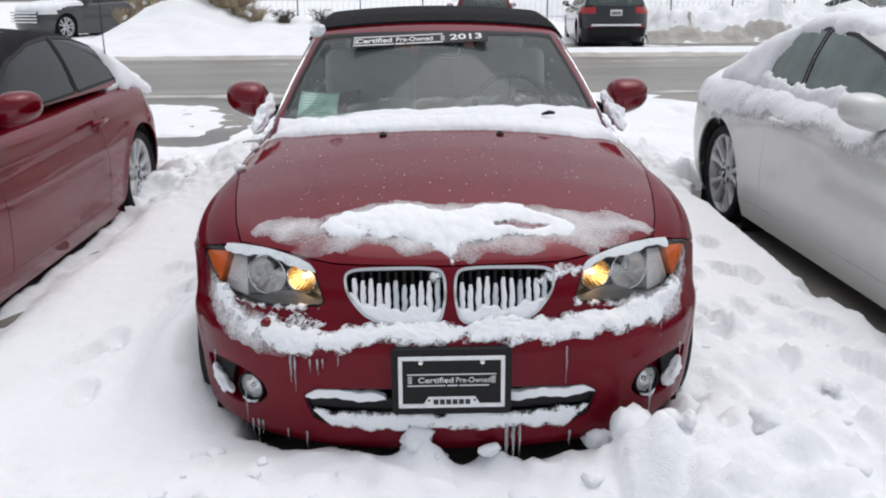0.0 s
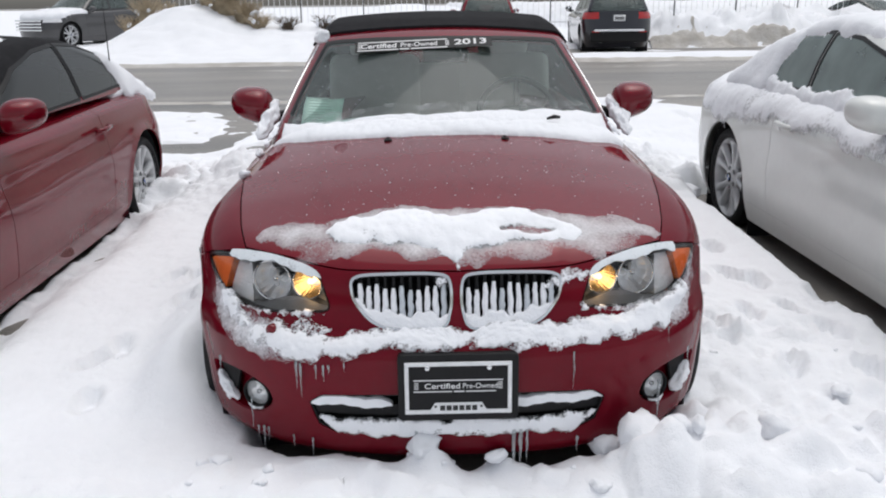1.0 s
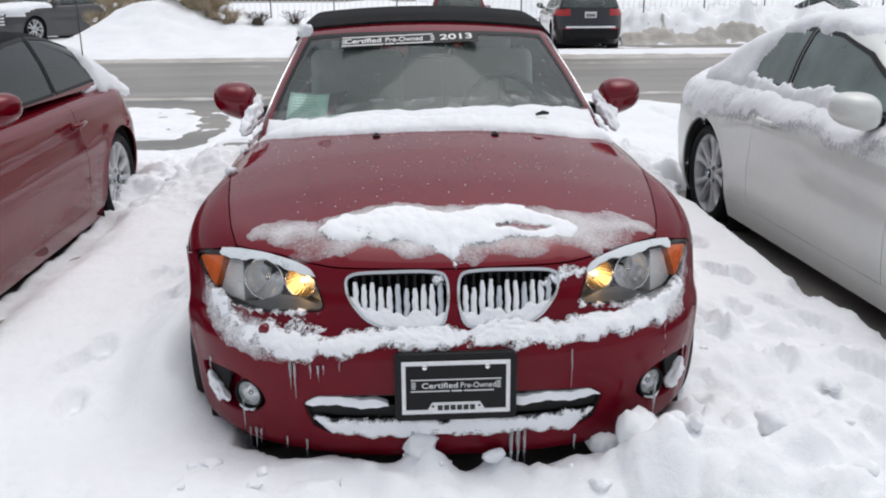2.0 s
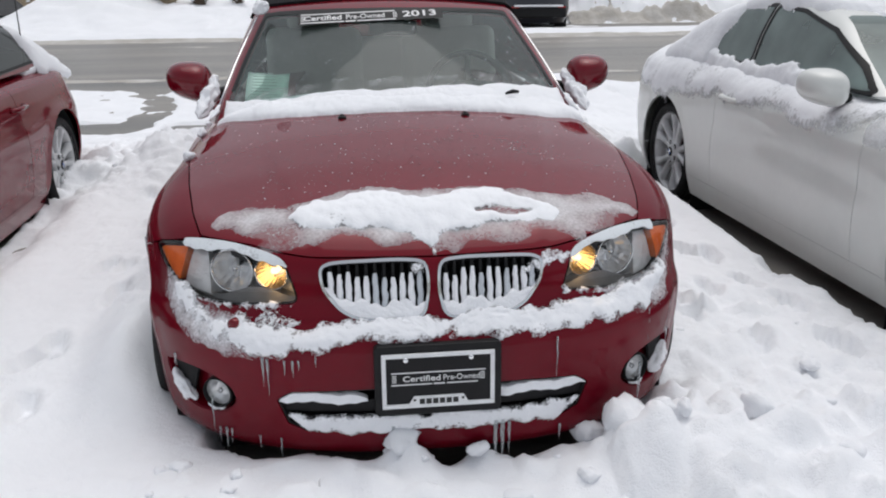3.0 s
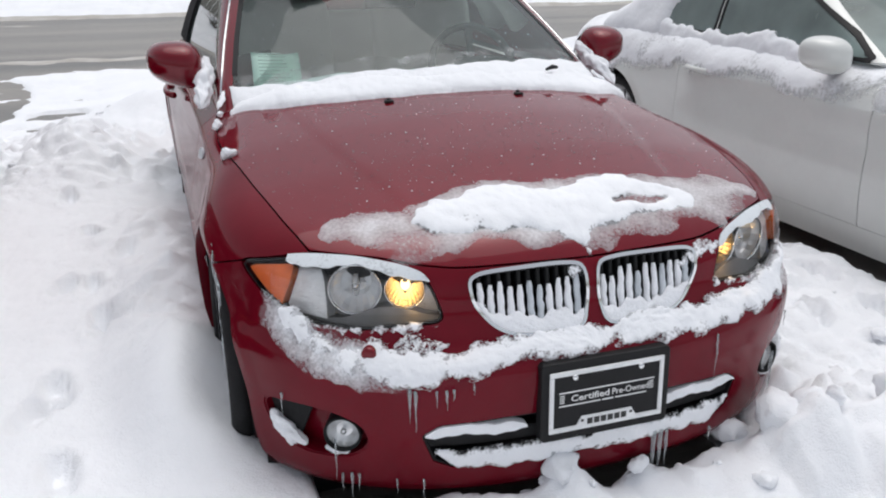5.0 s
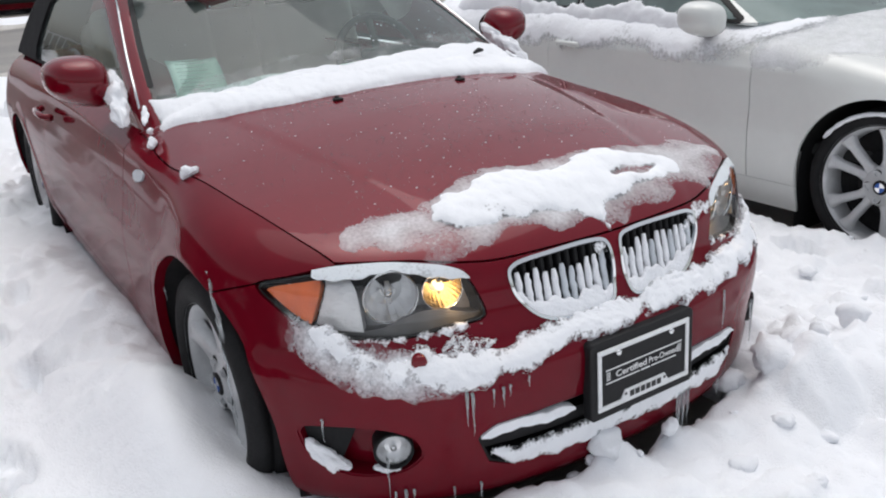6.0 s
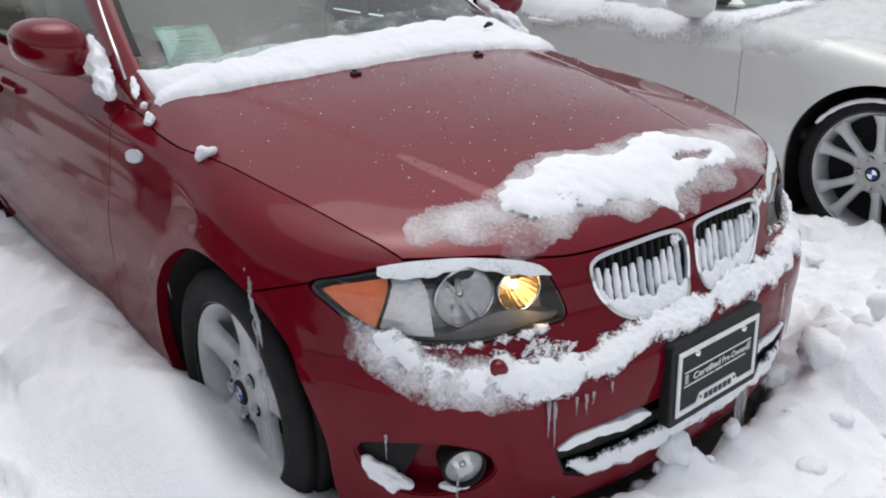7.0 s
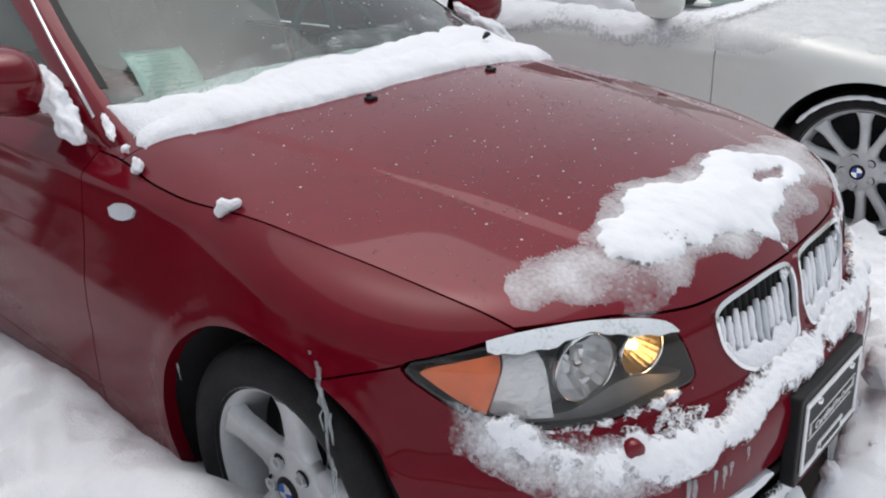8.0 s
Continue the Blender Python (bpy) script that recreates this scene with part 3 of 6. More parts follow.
# ---- wheels ----
def wheel(parent, x, y, out, style, radius=0.31, tyre_half=0.105, rim=0.715):
    """A tyre on an alloy rim; out: which way its face looks along x."""
    rim_r = radius * rim
    face = tyre_half - 0.012
    base = Matrix.Translation((x, y, radius)) @ Matrix.Rotation(math.pi if out < 0 else 0, 4, "Z") @ Matrix.Rotation(radians(12 if style == "star" else 5), 4, "X")
    shell = lathe([(rim_r + 0.006, face), (rim_r + 0.010, face - 0.004), (rim_r - 0.004, face - 0.010), (rim_r - 0.014, face - 0.03), (rim_r - 0.022, face - 0.09), (rim_r - 0.02, -face), (rim_r + 0.006, -face)], 64)
    w = part("wheel", shell, M_ALLOY, parent, "silver alloy wheel on black tyre", at=base)
    r = radius
    part("tyre", lathe([(rim_r, tyre_half - 0.02), (rim_r + 0.012, tyre_half - 0.008), (rim_r + 0.4 * (r - rim_r), tyre_half), (rim_r + 0.62 * (r - rim_r), tyre_half - 0.002), (r - 0.014, tyre_half - 0.010), (r - 0.004, tyre_half - 0.024), (r - 0.003, tyre_half - 0.045), (r - 0.009, tyre_half - 0.047), (r - 0.009, tyre_half - 0.055), (r, tyre_half - 0.057), (r, 0.012), (r - 0.008, 0.01), (r - 0.008, -0.01), (r, -0.012), (r, -0.05), (r - 0.03, -tyre_half), (rim_r + 0.02, -tyre_half), (rim_r, 0.02 - tyre_half)], 72), M_RUBBER, w)
    part("brake_disc", lathe([(0.0, face - 0.10), (0.15, face - 0.10), (0.15, face - 0.115), (0.0, face - 0.115)], 40), M_DARK, w)
    # Near-black disc stands in for the shade behind the spokes
    part("spoke_gap_shade", lathe([(0.0, -0.02), (rim_r - 0.02, -0.02)], 40), M_DARK, w)
    part("hub", lathe([(0.0, face - 0.012), (0.03, face - 0.013), (0.045, face - 0.02), (0.075, face - 0.024), (0.09, face - 0.034), (0.09, face - 0.06), (0, face - 0.06)], 40), M_ALLOY, w)
    cap = part("hub_cap", lathe([(0.0, face - 0.006), (0.026, face - 0.007), (0.032, face - 0.011), (0.032, face - 0.02)], 32), M_BLACK, w)
    for k in range(4):
        bmq = bmesh.new()
        ring = [bmq.verts.new((face - 0.0055, 0, 0))] + [bmq.verts.new((face - 0.0062, 0.021 * math.cos(a), 0.021 * math.sin(a))) for a in [radians(90 * k + 90 * j / 6) for j in range(7)]]
        for j in range(6):
            bmq.faces.new((ring[0], ring[j + 1], ring[j + 2]))
        part("badge_quarter", bmq, M_BADGE if k % 2 else M_CHROME, cap)
    bolt = lathe([(0.0, 0.0), (0.010, 0.0), (0.010, 0.008), (0.016, 0.009)], 12)
    me = bpy.data.meshes.new("wheel_bolt")
    bolt.to_mesh(me), bolt.free()
    # Flat near-black discs: the bolt recesses' shade put into colour
    hole = lathe([(0.0, 0.0), (0.0155, 0.0), (0.017, 0.0015), (0.019, 0.0)], 16)
    mh = bpy.data.meshes.new("bolt_recess_shade")
    hole.to_mesh(mh), hole.free()
    for k in range(5):
        a = 2 * math.pi * (k + 0.5) / 5
        link("bolt_recess_shade", mh, M_DARK, w, at=Matrix.Translation((face - 0.0225, 0.06 * math.cos(a), 0.06 * math.sin(a))))
        link("wheel_bolt", me, M_ALLOY, w, at=Matrix.Translation((face - 0.021, 0.06 * math.cos(a), 0.06 * math.sin(a))))
    # spokes: (angle offset in degrees at the rim, half-width at hub, half-width at rim)
    kinds = {"star": [(0, 0.033, 0.030)], "twin": [(-15, 0.016, 0.020), (15, 0.016, 0.020)]}[style]
    for k in range(5):
        for off, wh, wr in kinds:
            a0, a1 = 2 * math.pi * k / 5 + radians(off * 0.75), 2 * math.pi * k / 5 + radians(off)
            bms = bmesh.new()
            rows = []
            for i in range(9):
                t = i / 8
                rr = 0.07 + (rim_r - 0.012 - 0.07) * t
                a = a0 + (a1 - a0) * t
                ww = wh + (wr - wh) * t + 0.016 * max(0, t - 0.8) / 0.2 + 0.014 * max(0, 0.25 - t) / 0.25
                xx = face - 0.03 + 0.020 * t ** 1.5
                row = []
                for sd, dx in ((-1, -0.035), (-1, -0.007), (-0.55, 0.0), (0, -0.004 if style == "star" else 0.001), (0.55, 0.0), (1, -0.007), (1, -0.035)):
                    c = Vector((0, math.cos(a), math.sin(a))) * rr + Vector((0, -math.sin(a), math.cos(a))) * ww * sd
                    row.append(bms.verts.new((xx + dx, c.y, c.z)))
                rows.append(row)
            for i in range(8):
                for j in range(6):
                    bms.faces.new((rows[i][j], rows[i][j + 1], rows[i + 1][j + 1], rows[i + 1][j]))
            bmesh.ops.recalc_face_normals(bms, faces=bms.faces)
            part("spoke", bms, M_ALLOY, w)
    return w


M_BADGE = mat("blue_badge_enamel", (0.02, 0.10, 0.42), 0.25, 0, 0.05, 20.0)
for wy in (0.735, 3.40):
    for s in (-1, 1):
        wheel(red_car, s * (0.855 - 0.105), wy, s, "star")
def arch_liner(parent, s, outer, y, z, r, deep=0.24, skin=None):
    """The dark inside of a wheel opening: half a drum with its inner wall."""
    bm = bmesh.new()
    rows = []
    ring = [(r, 0.02 - z)] + [(r * math.cos(a), r * math.sin(a)) for a in [math.pi * i / 32 for i in range(33)]] + [(-r, 0.02 - z)]
    for dy, dz in ring:
        edge = outer
        if skin:
            lo, hi = 0.5, 1.0
            for _ in range(20):
                m = (lo + hi) / 2
                lo, hi = (m, hi) if skin(np.array((m, y + dy, max(0.2, z + dz)))) < 0 else (lo, m)
            edge = lo - 0.018
        rows.append([bm.verts.new((s * x, y + k * dy, z + k * dz)) for x, k in ((edge, 1.0), (0.79 - deep, 1.0), (0.79 - deep, 0.05))])
    for a, b in zip(rows, rows[1:]):
        for j in range(2):
            bm.faces.new((a[j], a[j + 1], b[j + 1], b[j]))
    return part("wheel_arch_liner", bm, M_DARK, parent)


for s in (-1, 1):
    arch_liner(red_car, s, 0.79, 0.735, 0.315, 0.370, skin=RED)
    arch_liner(red_car, s, 0.82, 3.40, 0.315, 0.370, skin=RED)
# ---- the other cars ----
def motor(name, label, paint, at, S, roof, cabin, windows, screen, rear_glass, wheels, style="twin", radius=0.33, back=0.32, doors=(), sill=0.26, pillars=(), pane=None, res=(70, 90, 180), group="", roofing=None):
    """A closed car: lower skin S cut at its doors, a cabin with panes cut out of it, wheels. doors: places of the upright gaps."""
    car = thing(name, label, "car", group, at)

    def house(p):
        x, y, z = np.abs(p[..., 0]), p[..., 1], p[..., 2]
        over = (z - roof(y - back * x * x * np.tanh((2.5 - y) / 0.5)) + 0.09 * x * x) * 0.9
        return smax(smax(over, x - cabin(z), 0.06), 0.75 - z, 0.02)

    Vb, Qb = cast(S, 1.0, S.length - 1.0, 0.5, caps=(res[0], 50), along=res[1], around=res[2])
    arches = [arch(wy, radius + 0.005, radius + 0.045) for wy in wheels]
    cuts = [-1.0, *doors, 9.0]
    names = ["front_fender", "door", "rear_quarter"] if len(doors) == 2 else ["front_fender", "front_door", "rear_door", "rear_quarter"]
    for s in (-1, 1):
        for i, nm in enumerate(names):
            a, b = cuts[i], cuts[i + 1]
            panel(nm, Vb, Qb, S, [left_of(s), lambda V: np.minimum(V[:, 1] - a, b - V[:, 1]) - 0.0025, lambda V: V[:, 2] - sill - 0.002, *arches, either(lambda V: S.top(V[:, 1]) - 0.055 - V[:, 2], lambda V: doors[0] - V[:, 1] - 0.003, lambda V: V[:, 1] - doors[-1] - 0.6)], paint, car)
    panel("sill", Vb, Qb, S, [lambda V: sill - V[:, 2], *arches, lambda V: V[:, 2] - 0.135], paint, car)
    Vh, Qh = cast(house, 1.6, S.length - 1.5, 0.95, caps=(60, 60), along=70, around=200)
    sides = [inside(flank, w) for w in windows]
    belt = float(S.top(2.5)) - 0.035
    side_any = either(*sides)
    side_mask = lambda V: np.where(np.abs(V[:, 0]) > 0.42, side_any(V), -1.0)
    scr = lambda V: np.minimum(np.minimum(cabin(V[:, 2]) - 0.055 - np.abs(V[:, 0]), screen[1] - V[:, 2]), 2.2 - V[:, 1])
    rer = lambda V: np.minimum(np.minimum(cabin(V[:, 2]) - 0.09 - np.abs(V[:, 0]), rear_glass - V[:, 2]), V[:, 1] - 2.6)
    panel("roof", Vh, Qh, house, [neg(side_mask, 0), neg(scr, 0), neg(rer, 0), lambda V: V[:, 2] - belt - (0.035 if roofing else 0)], roofing or paint, car, inward=0.02)
    if roofing:
        for sd in (-1, 1):
            panel("belt_panel", Vh, Qh, house, [left_of(sd), neg(side_mask, 0), neg(scr, 0), neg(rer, 0), lambda V: V[:, 2] - belt, lambda V: belt + 0.033 - V[:, 2]], paint, car, inward=0.02)
    panel("windscreen", Vh, Qh, house, [scr, lambda V: V[:, 2] - belt], pane or M_TINT, car, rim=False)
    panel("rear_window", Vh, Qh, house, [rer, lambda V: V[:, 2] - belt], pane or M_TINT, car, rim=False)
    for s in (-1, 1):
        for f in sides:
            panel("side_window", Vh, Qh, house, [left_of(s), lambda V: np.where(np.abs(V[:, 0]) > 0.42, f(V), -1.0) - 0.004], pane or M_TINT, car, "dark tinted glass", rim=False)
            trim = panel("window_trim", Vh, Qh, house, [left_of(s), lambda V: np.where(np.abs(V[:, 0]) > 0.42, f(V), -1.0) + 0.013, lambda V: 0.004 - np.where(np.abs(V[:, 0]) > 0.42, f(V), -1.0)], M_BLACK, car, lift=0.004, inward=0.01)
        for wy in wheels:
            wheel(car, s * (S.half(0.5) - 0.03 - 0.105), wy, s, style, radius, rim=0.79)
            arch_liner(car, s, S.half(0.5) - 0.05, wy, radius + 0.005, radius + 0.055)
    part("cabin_floor", box(1.5, 2.9, 0.06, 0.02, at=(0, 2.35, 0.42)), M_DASH, car)
    part("dashboard", box(1.36, 0.5, 0.3, 0.06, at=(0, 1.75, 0.8)), M_DASH, car)
    for sx in (-0.36, 0.36):
        for sy in (2.35, 3.15):
            seat_into(car, sx, sy, M_DASH, sy < 3)
    return car, Vb, Qb, house, Vh, Qh


def mirror_housing(car, x, y, z, out, paint):
    """A door mirror: rounded shell that bulges forwards, on a short foot."""
    bm = bmesh.new()
    bmesh.ops.create_uvsphere(bm, u_segments=36, v_segments=20, radius=1)
    for v in bm.verts:
        c = v.co.copy()
        e = lambda q, p: math.copysign(abs(q) ** p, q)
        k = 0.75
        c = Vector((e(c.x, k), e(c.y, 0.9), e(c.z, k)))
        c.z *= 0.96 - 0.17 * c.x * out
        if c.y > 0:
            c.y *= 0.45
        v.co = Vector((c.x * 0.098, c.y * 0.125 + 0.02 * c.x * out, c.z * 0.084 + 0.014 * c.x * out))
    bmesh.ops.recalc_face_normals(bm, faces=bm.faces)
    m = part("door_mirror", bm, paint, car, at=Matrix.Translation((x, y, z)))
    part("mirror_foot", moved(box(0.12, 0.07, 0.045, 0.018, 3), Matrix.Translation((-out * 0.10, 0.015, -0.062)) @ Matrix.Rotation(out * 0.25, 4, "Y")), M_BLACK, m)
    part("mirror_glass", moved(lathe([(0.0, 0.006), (0.06, 0.006), (0.064, 0.0)], 32, "y"), Matrix.Translation((0, 0.054, 0)) @ Matrix.Diagonal((1.2, 1, 0.95, 1))), M_CHROME, m)
    return m


def seat_into(car, x, y, material, front_row=True):
    """A bucket seat: cushion, backrest with side bolsters, headrest."""
    def pad(sx, sy, sz, at, tilt=0.0, puff=0.03):
        b = box(sx, sy, sz, 0.05, 4)
        for v in b.verts:
            v.co.y -= puff * (1 - abs(v.co.x / sx * 2)) if v.co.y < 0 else 0
        return moved(b, Matrix.Translation(at) @ Matrix.Rotation(tilt, 4, "X"))
    seat = part("seat", joined(pad(0.5, 0.5, 0.16, (x, y, 0.55))), material, car, "leather seat")
    part("backrest", pad(0.5, 0.14, 0.62 if front_row else 0.42, (x, y + 0.32, 0.88 if front_row else 0.78), -0.28), material, seat)
    if front_row:
        part("headrest", pad(0.28, 0.10, 0.17, (x, y + 0.46, 1.245), -0.2, 0.015), material, seat)


# red convertible: inside
for sx in (-0.36, 0.36):
    seat_into(red_car, sx, 2.22, M_SEAT)
part("rear_bench", joined(moved(box(1.1, 0.2, 0.5, 0.06, 3), Matrix.Translation((0, 3.1, 0.85)) @ Matrix.Rotation(-0.3, 4, "X")), box(1.1, 0.45, 0.2, 0.05, 3, at=(0, 2.9, 0.6))), M_SEAT, red_car)
part("cabin_floor", box(1.5, 2.3, 0.05, 0.02, at=(0, 2.35, 0.36)), M_DASH, red_car)
prof = [(1.35, 0.89), (1.43, 0.935), (1.53, 0.952), (1.68, 0.94), (1.76, 0.90), (1.78, 0.82), (1.74, 0.6), (1.4, 0.6)]
dash = prism(prof, 1.24, "x")
for v in dash.verts:
    v.co.x -= 0.62
part("dashboard", dash, M_DASH, red_car, "dark grey dashboard")
part("instrument_hood", moved(lathe([(0.0, 0.0), (0.13, 0.0), (0.15, 0.02), (0.15, 0.16), (0.0, 0.16)], 28, "y"), Matrix.Translation((0.36, 1.58, 0.93)) @ Matrix.Diagonal((1.1, 1, 0.45, 1))), M_DASH, red_car)
wm = Matrix.Translation((0.36, 1.86, 0.93)) @ Matrix.Rotation(radians(-24), 4, "X")
sw = part("steering_wheel", tube([(0.185 * math.cos(a), 0, 0.185 * math.sin(a)) for a in [2 * math.pi * i / 40 for i in range(40)]], 0.016, 10, True), M_DASH, red_car, at=wm)
part("steering_hub", moved(box(0.16, 0.05, 0.12, 0.022, 3), Matrix.Translation((0, 0.0, -0.01))), M_DASH, sw)
for a in (0, 180, 270):
    part("steering_spoke", moved(box(0.13, 0.018, 0.03, 0.006, 2, at=(0.115, 0, 0)), Matrix.Rotation(radians(a), 4, "Y")), M_DASH, sw)
part("rear_view_mirror", joined(box(0.22, 0.03, 0.065, 0.014, 3, at=(0.02, 1.93, 1.215)), box(0.03, 0.05, 0.06, 0.008, 2, at=(0.02, 1.93, 1.26))), M_BLACK, red_car)
part("sensor_cover", moved(box(0.10, 0.05, 0.075, 0.015, 3), Matrix.Translation((0.02, 1.925, 1.235)) @ Matrix.Rotation(radians(25), 4, "X")), M_BLACK, red_car)
for s in (-1, 1):
    mirror_housing(red_car, s * 0.868, 1.69, 1.024, s, M_RED)

W_HALF = curve([(0.1, 0.82), (0.2, 0.85), (0.35, 0.872), (0.55, 0.886), (0.7, 0.888), (0.8, 0.87), (0.9, 0.82), (1.0, 0.76)], 0.035)
W_NOSE = curve([(0.1, 0.16), (0.2, 0.05), (0.35, 0.02), (0.5, 0.02), (0.6, 0.08), (0.75, 0.16), (0.95, 0.35)], 0.02)
W_TAIL = curve([(0.1, 0.2), (0.3, 0.04), (0.55, 0.02), (0.75, 0.06), (0.95, 0.1), (1.05, 0.2)], 0.03)
W_TOP = curve([(0.0, 0.62), (0.15, 0.74), (0.5, 0.84), (1.0, 0.92), (1.35, 0.97), (2.2, 0.985), (3.3, 1.01), (4.0, 1.01), (4.4, 0.99), (4.7, 0.9)], 0.06)
W_CREASE = curve([(0.4, 0.72), (1.5, 0.77), (3.0, 0.83), (4.5, 0.9)], 0.2)
W_ROOF = curve([(0.95, 0.75), (1.25, 0.93), (1.5, 1.05), (2.0, 1.27), (2.3, 1.345), (2.7, 1.372), (3.1, 1.345), (3.5, 1.25), (3.95, 1.06), (4.3, 0.9), (4.6, 0.7)], 0.06)
W_CABIN = curve([(0.7, 0.80), (0.95, 0.76), (1.15, 0.685), (1.3, 0.60), (1.38, 0.53)], 0.03)
WHITE = Skin(4.58, W_HALF, W_NOSE, W_TAIL, W_TOP, 0.12, (0.80, 3.56), 0.33, W_CREASE, scoop=0.014)
W_WINDOWS = [[(1.62, 0.965), (1.78, 1.06), (2.1, 1.20), (2.45, 1.275), (2.74, 1.295), (2.70, 0.985)], [(2.74, 0.985), (2.78, 1.296), (3.05, 1.28), (3.35, 1.215), (3.62, 1.11), (3.72, 1.035), (3.45, 1.005)]]
white_car, VW, QW, HW, VWH, QWH = motor("white_coupe", "white two-door coupe with snow on roof and flanks", M_WHITE, Matrix.Translation((2.84, -0.21, -0.025)) @ Matrix.Rotation(0.0163, 4, "Z"), WHITE, W_ROOF, W_CABIN, W_WINDOWS, (0.9, 1.27), 1.2, (0.80, 3.56), doors=(1.44, 2.86), pane=M_PALE_PANE)
mirror_housing(white_car, -0.93, 1.72, 0.99, -1, M_WHITE)
left_skin = Skin(4.28, W_HALF, W_NOSE, W_TAIL, W_TOP, 0.12, (0.78, 3.44), 0.32, RED_CREASE, RED_FLANK, scoop=0.012)
left_car, VL, QL, HL, VLH, QLH = motor("cloth_top_car", "dark red two-door car with black cloth roof and snowy deck", M_RED, Matrix.Translation((-2.92, 0.29, -0.06)), left_skin, W_ROOF, W_CABIN, W_WINDOWS, (0.9, 1.27), 1.2, (0.78, 3.44), doors=(1.42, 2.78), radius=0.32, roofing=M_CLOTH, pane=M_SMOKED)
mirror_housing(left_car, 0.93, 1.57, 1.03, 1, M_RED)
# ---- red convertible: lamps, grilles, plate ----
M_SLUSH = bpy.data.materials.new("thin_icy_slush")
M_SLUSH.use_nodes = True


def patchy(m, base, low, high, scale, rough=0.45, second=90.0, fade=0.0, drop=0.6, fine=1.0, relief=0.002):
    """Ice and snow that lets what lies beneath show through in flecks, and thins out towards its rim."""
    n, l = m.node_tree.nodes, m.node_tree.links
    p = n["Principled BSDF"]
    p.inputs["Base Color"].default_value, p.inputs["Roughness"].default_value = (*base, 1), rough
    at = n.new("ShaderNodeTexCoord").outputs["Object"]
    a, b, add, ramp = n.new("ShaderNodeTexNoise"), n.new("ShaderNodeTexNoise"), n.new("ShaderNodeMath"), n.new("ShaderNodeMapRange")
    a.inputs["Scale"].default_value, b.inputs["Scale"].default_value = scale, second
    a.inputs["Detail"].default_value = b.inputs["Detail"].default_value = 6
    l.new(at, a.inputs["Vector"]), l.new(at, b.inputs["Vector"])
    add.operation = "MULTIPLY_ADD"
    add.inputs[1].default_value = fine
    l.new(b.outputs[0], add.inputs[0]), l.new(a.outputs[0], add.inputs[2])
    ramp.inputs["From Min"].default_value, ramp.inputs["From Max"].default_value = low, high
    if fade:
        deep, thin, total = n.new("ShaderNodeAttribute"), n.new("ShaderNodeMapRange"), n.new("ShaderNodeMath")
        deep.attribute_name = "depth"
        thin.inputs["From Max"].default_value, thin.inputs["To Min"].default_value, thin.inputs["To Max"].default_value = fade, -drop, 0.0
        l.new(deep.outputs["Fac"], thin.inputs["Value"]), l.new(thin.outputs[0], total.inputs[0]), l.new(add.outputs[0], total.inputs[1])
        add = total
    l.new(add.outputs[0], ramp.inputs["Value"]), l.new(ramp.outputs[0], p.inputs["Alpha"])
    bp = n.new("ShaderNodeBump")
    bp.inputs["Distance"].default_value = relief
    l.new(b.outputs[0], bp.inputs["Height"]), l.new(bp.outputs[0], p.inputs["Normal"])


patchy(M_SLUSH, (0.82, 0.83, 0.85), 0.22, 1.12, 7.0, 0.45, 120.0, 0.05, 0.32, 0.5, 0.0008)
M_MELT = bpy.data.materials.new("melting_snow")
M_MELT.use_nodes = True
patchy(M_MELT, (0.885, 0.90, 0.93), 0.36, 0.54, 18.0, 0.85, 120.0, 0.011, 0.34, 0.5, 0.002)
M_RIM = bpy.data.materials.new("crumbling_snow")
M_RIM.use_nodes = True
patchy(M_RIM, (0.885, 0.90, 0.93), 0.32, 0.54, 30.0, 0.85, 150.0, 0.026, 0.36, 0.5, 0.0022)
M_CRUST = bpy.data.materials.new("crumbly_snow_crust")
M_CRUST.use_nodes = True
patchy(M_CRUST, (0.86, 0.87, 0.90), 0.44, 0.98, 8.0, 0.7, 130.0, 0.04, 0.28, 0.5, 0.0015)
M_FROST = bpy.data.materials.new("frost_flakes")
M_FROST.use_nodes = True
patchy(M_FROST, (0.85, 0.86, 0.88), 0.84, 1.12, 40.0, 0.6, 160.0)
M_GLAZE = bpy.data.materials.new("frosted_eyebrow_trim")
M_GLAZE.use_nodes = True
patchy(M_GLAZE, (0.72, 0.76, 0.79), 0.15, 0.95, 22.0, 0.3, 160.0, relief=0.001)
M_ICICLE = mat("clear_ice", (0.86, 0.90, 0.92), 0.12, 0, 0.1, 30.0, 0.002, 90.0, trans=0.75, ior=1.31)
M_REFLECT = mat("lamp_reflector", (0.90, 0.91, 0.92), 0.28, 0.35, 0.1, 30.0)
M_FACET = mat("ribbed_reflector", (0.92, 0.93, 0.94), 0.2, 0.3, 0.1, 30.0, 0.004, 90.0, stretch=0.25)
M_BOWL = mat("faceted_reflector", (0.95, 0.96, 0.97), 0.10, 0.55, 0.05, 30.0)
# Bowl round the lit bulb: amber lamp light put into its colour
M_BOWL_LIT = mat("lit_lamp_reflector", (0.90, 0.72, 0.44), 0.22, 0.95, 0.1, 30.0)
M_LAMPGREY = mat("lamp_inner_grey", (0.21, 0.21, 0.215), 0.38, 0.3, 0.15, 20.0)
M_INK = mat("white_print", (0.80, 0.80, 0.80), 0.5)
M_SILVER = mat("silver_plate_frame", (0.78, 0.79, 0.80), 0.4, 0.15, 0.1, 20.0)
M_PAPER = mat("mint_green_paper", (0.78, 0.97, 0.89), 0.8, 0, 0.05, 20.0)
M_PRINT = mat("pale_print", (0.36, 0.52, 0.46), 0.8)
M_BARTEXT = mat("dark_print", (0.03, 0.03, 0.03), 0.6)


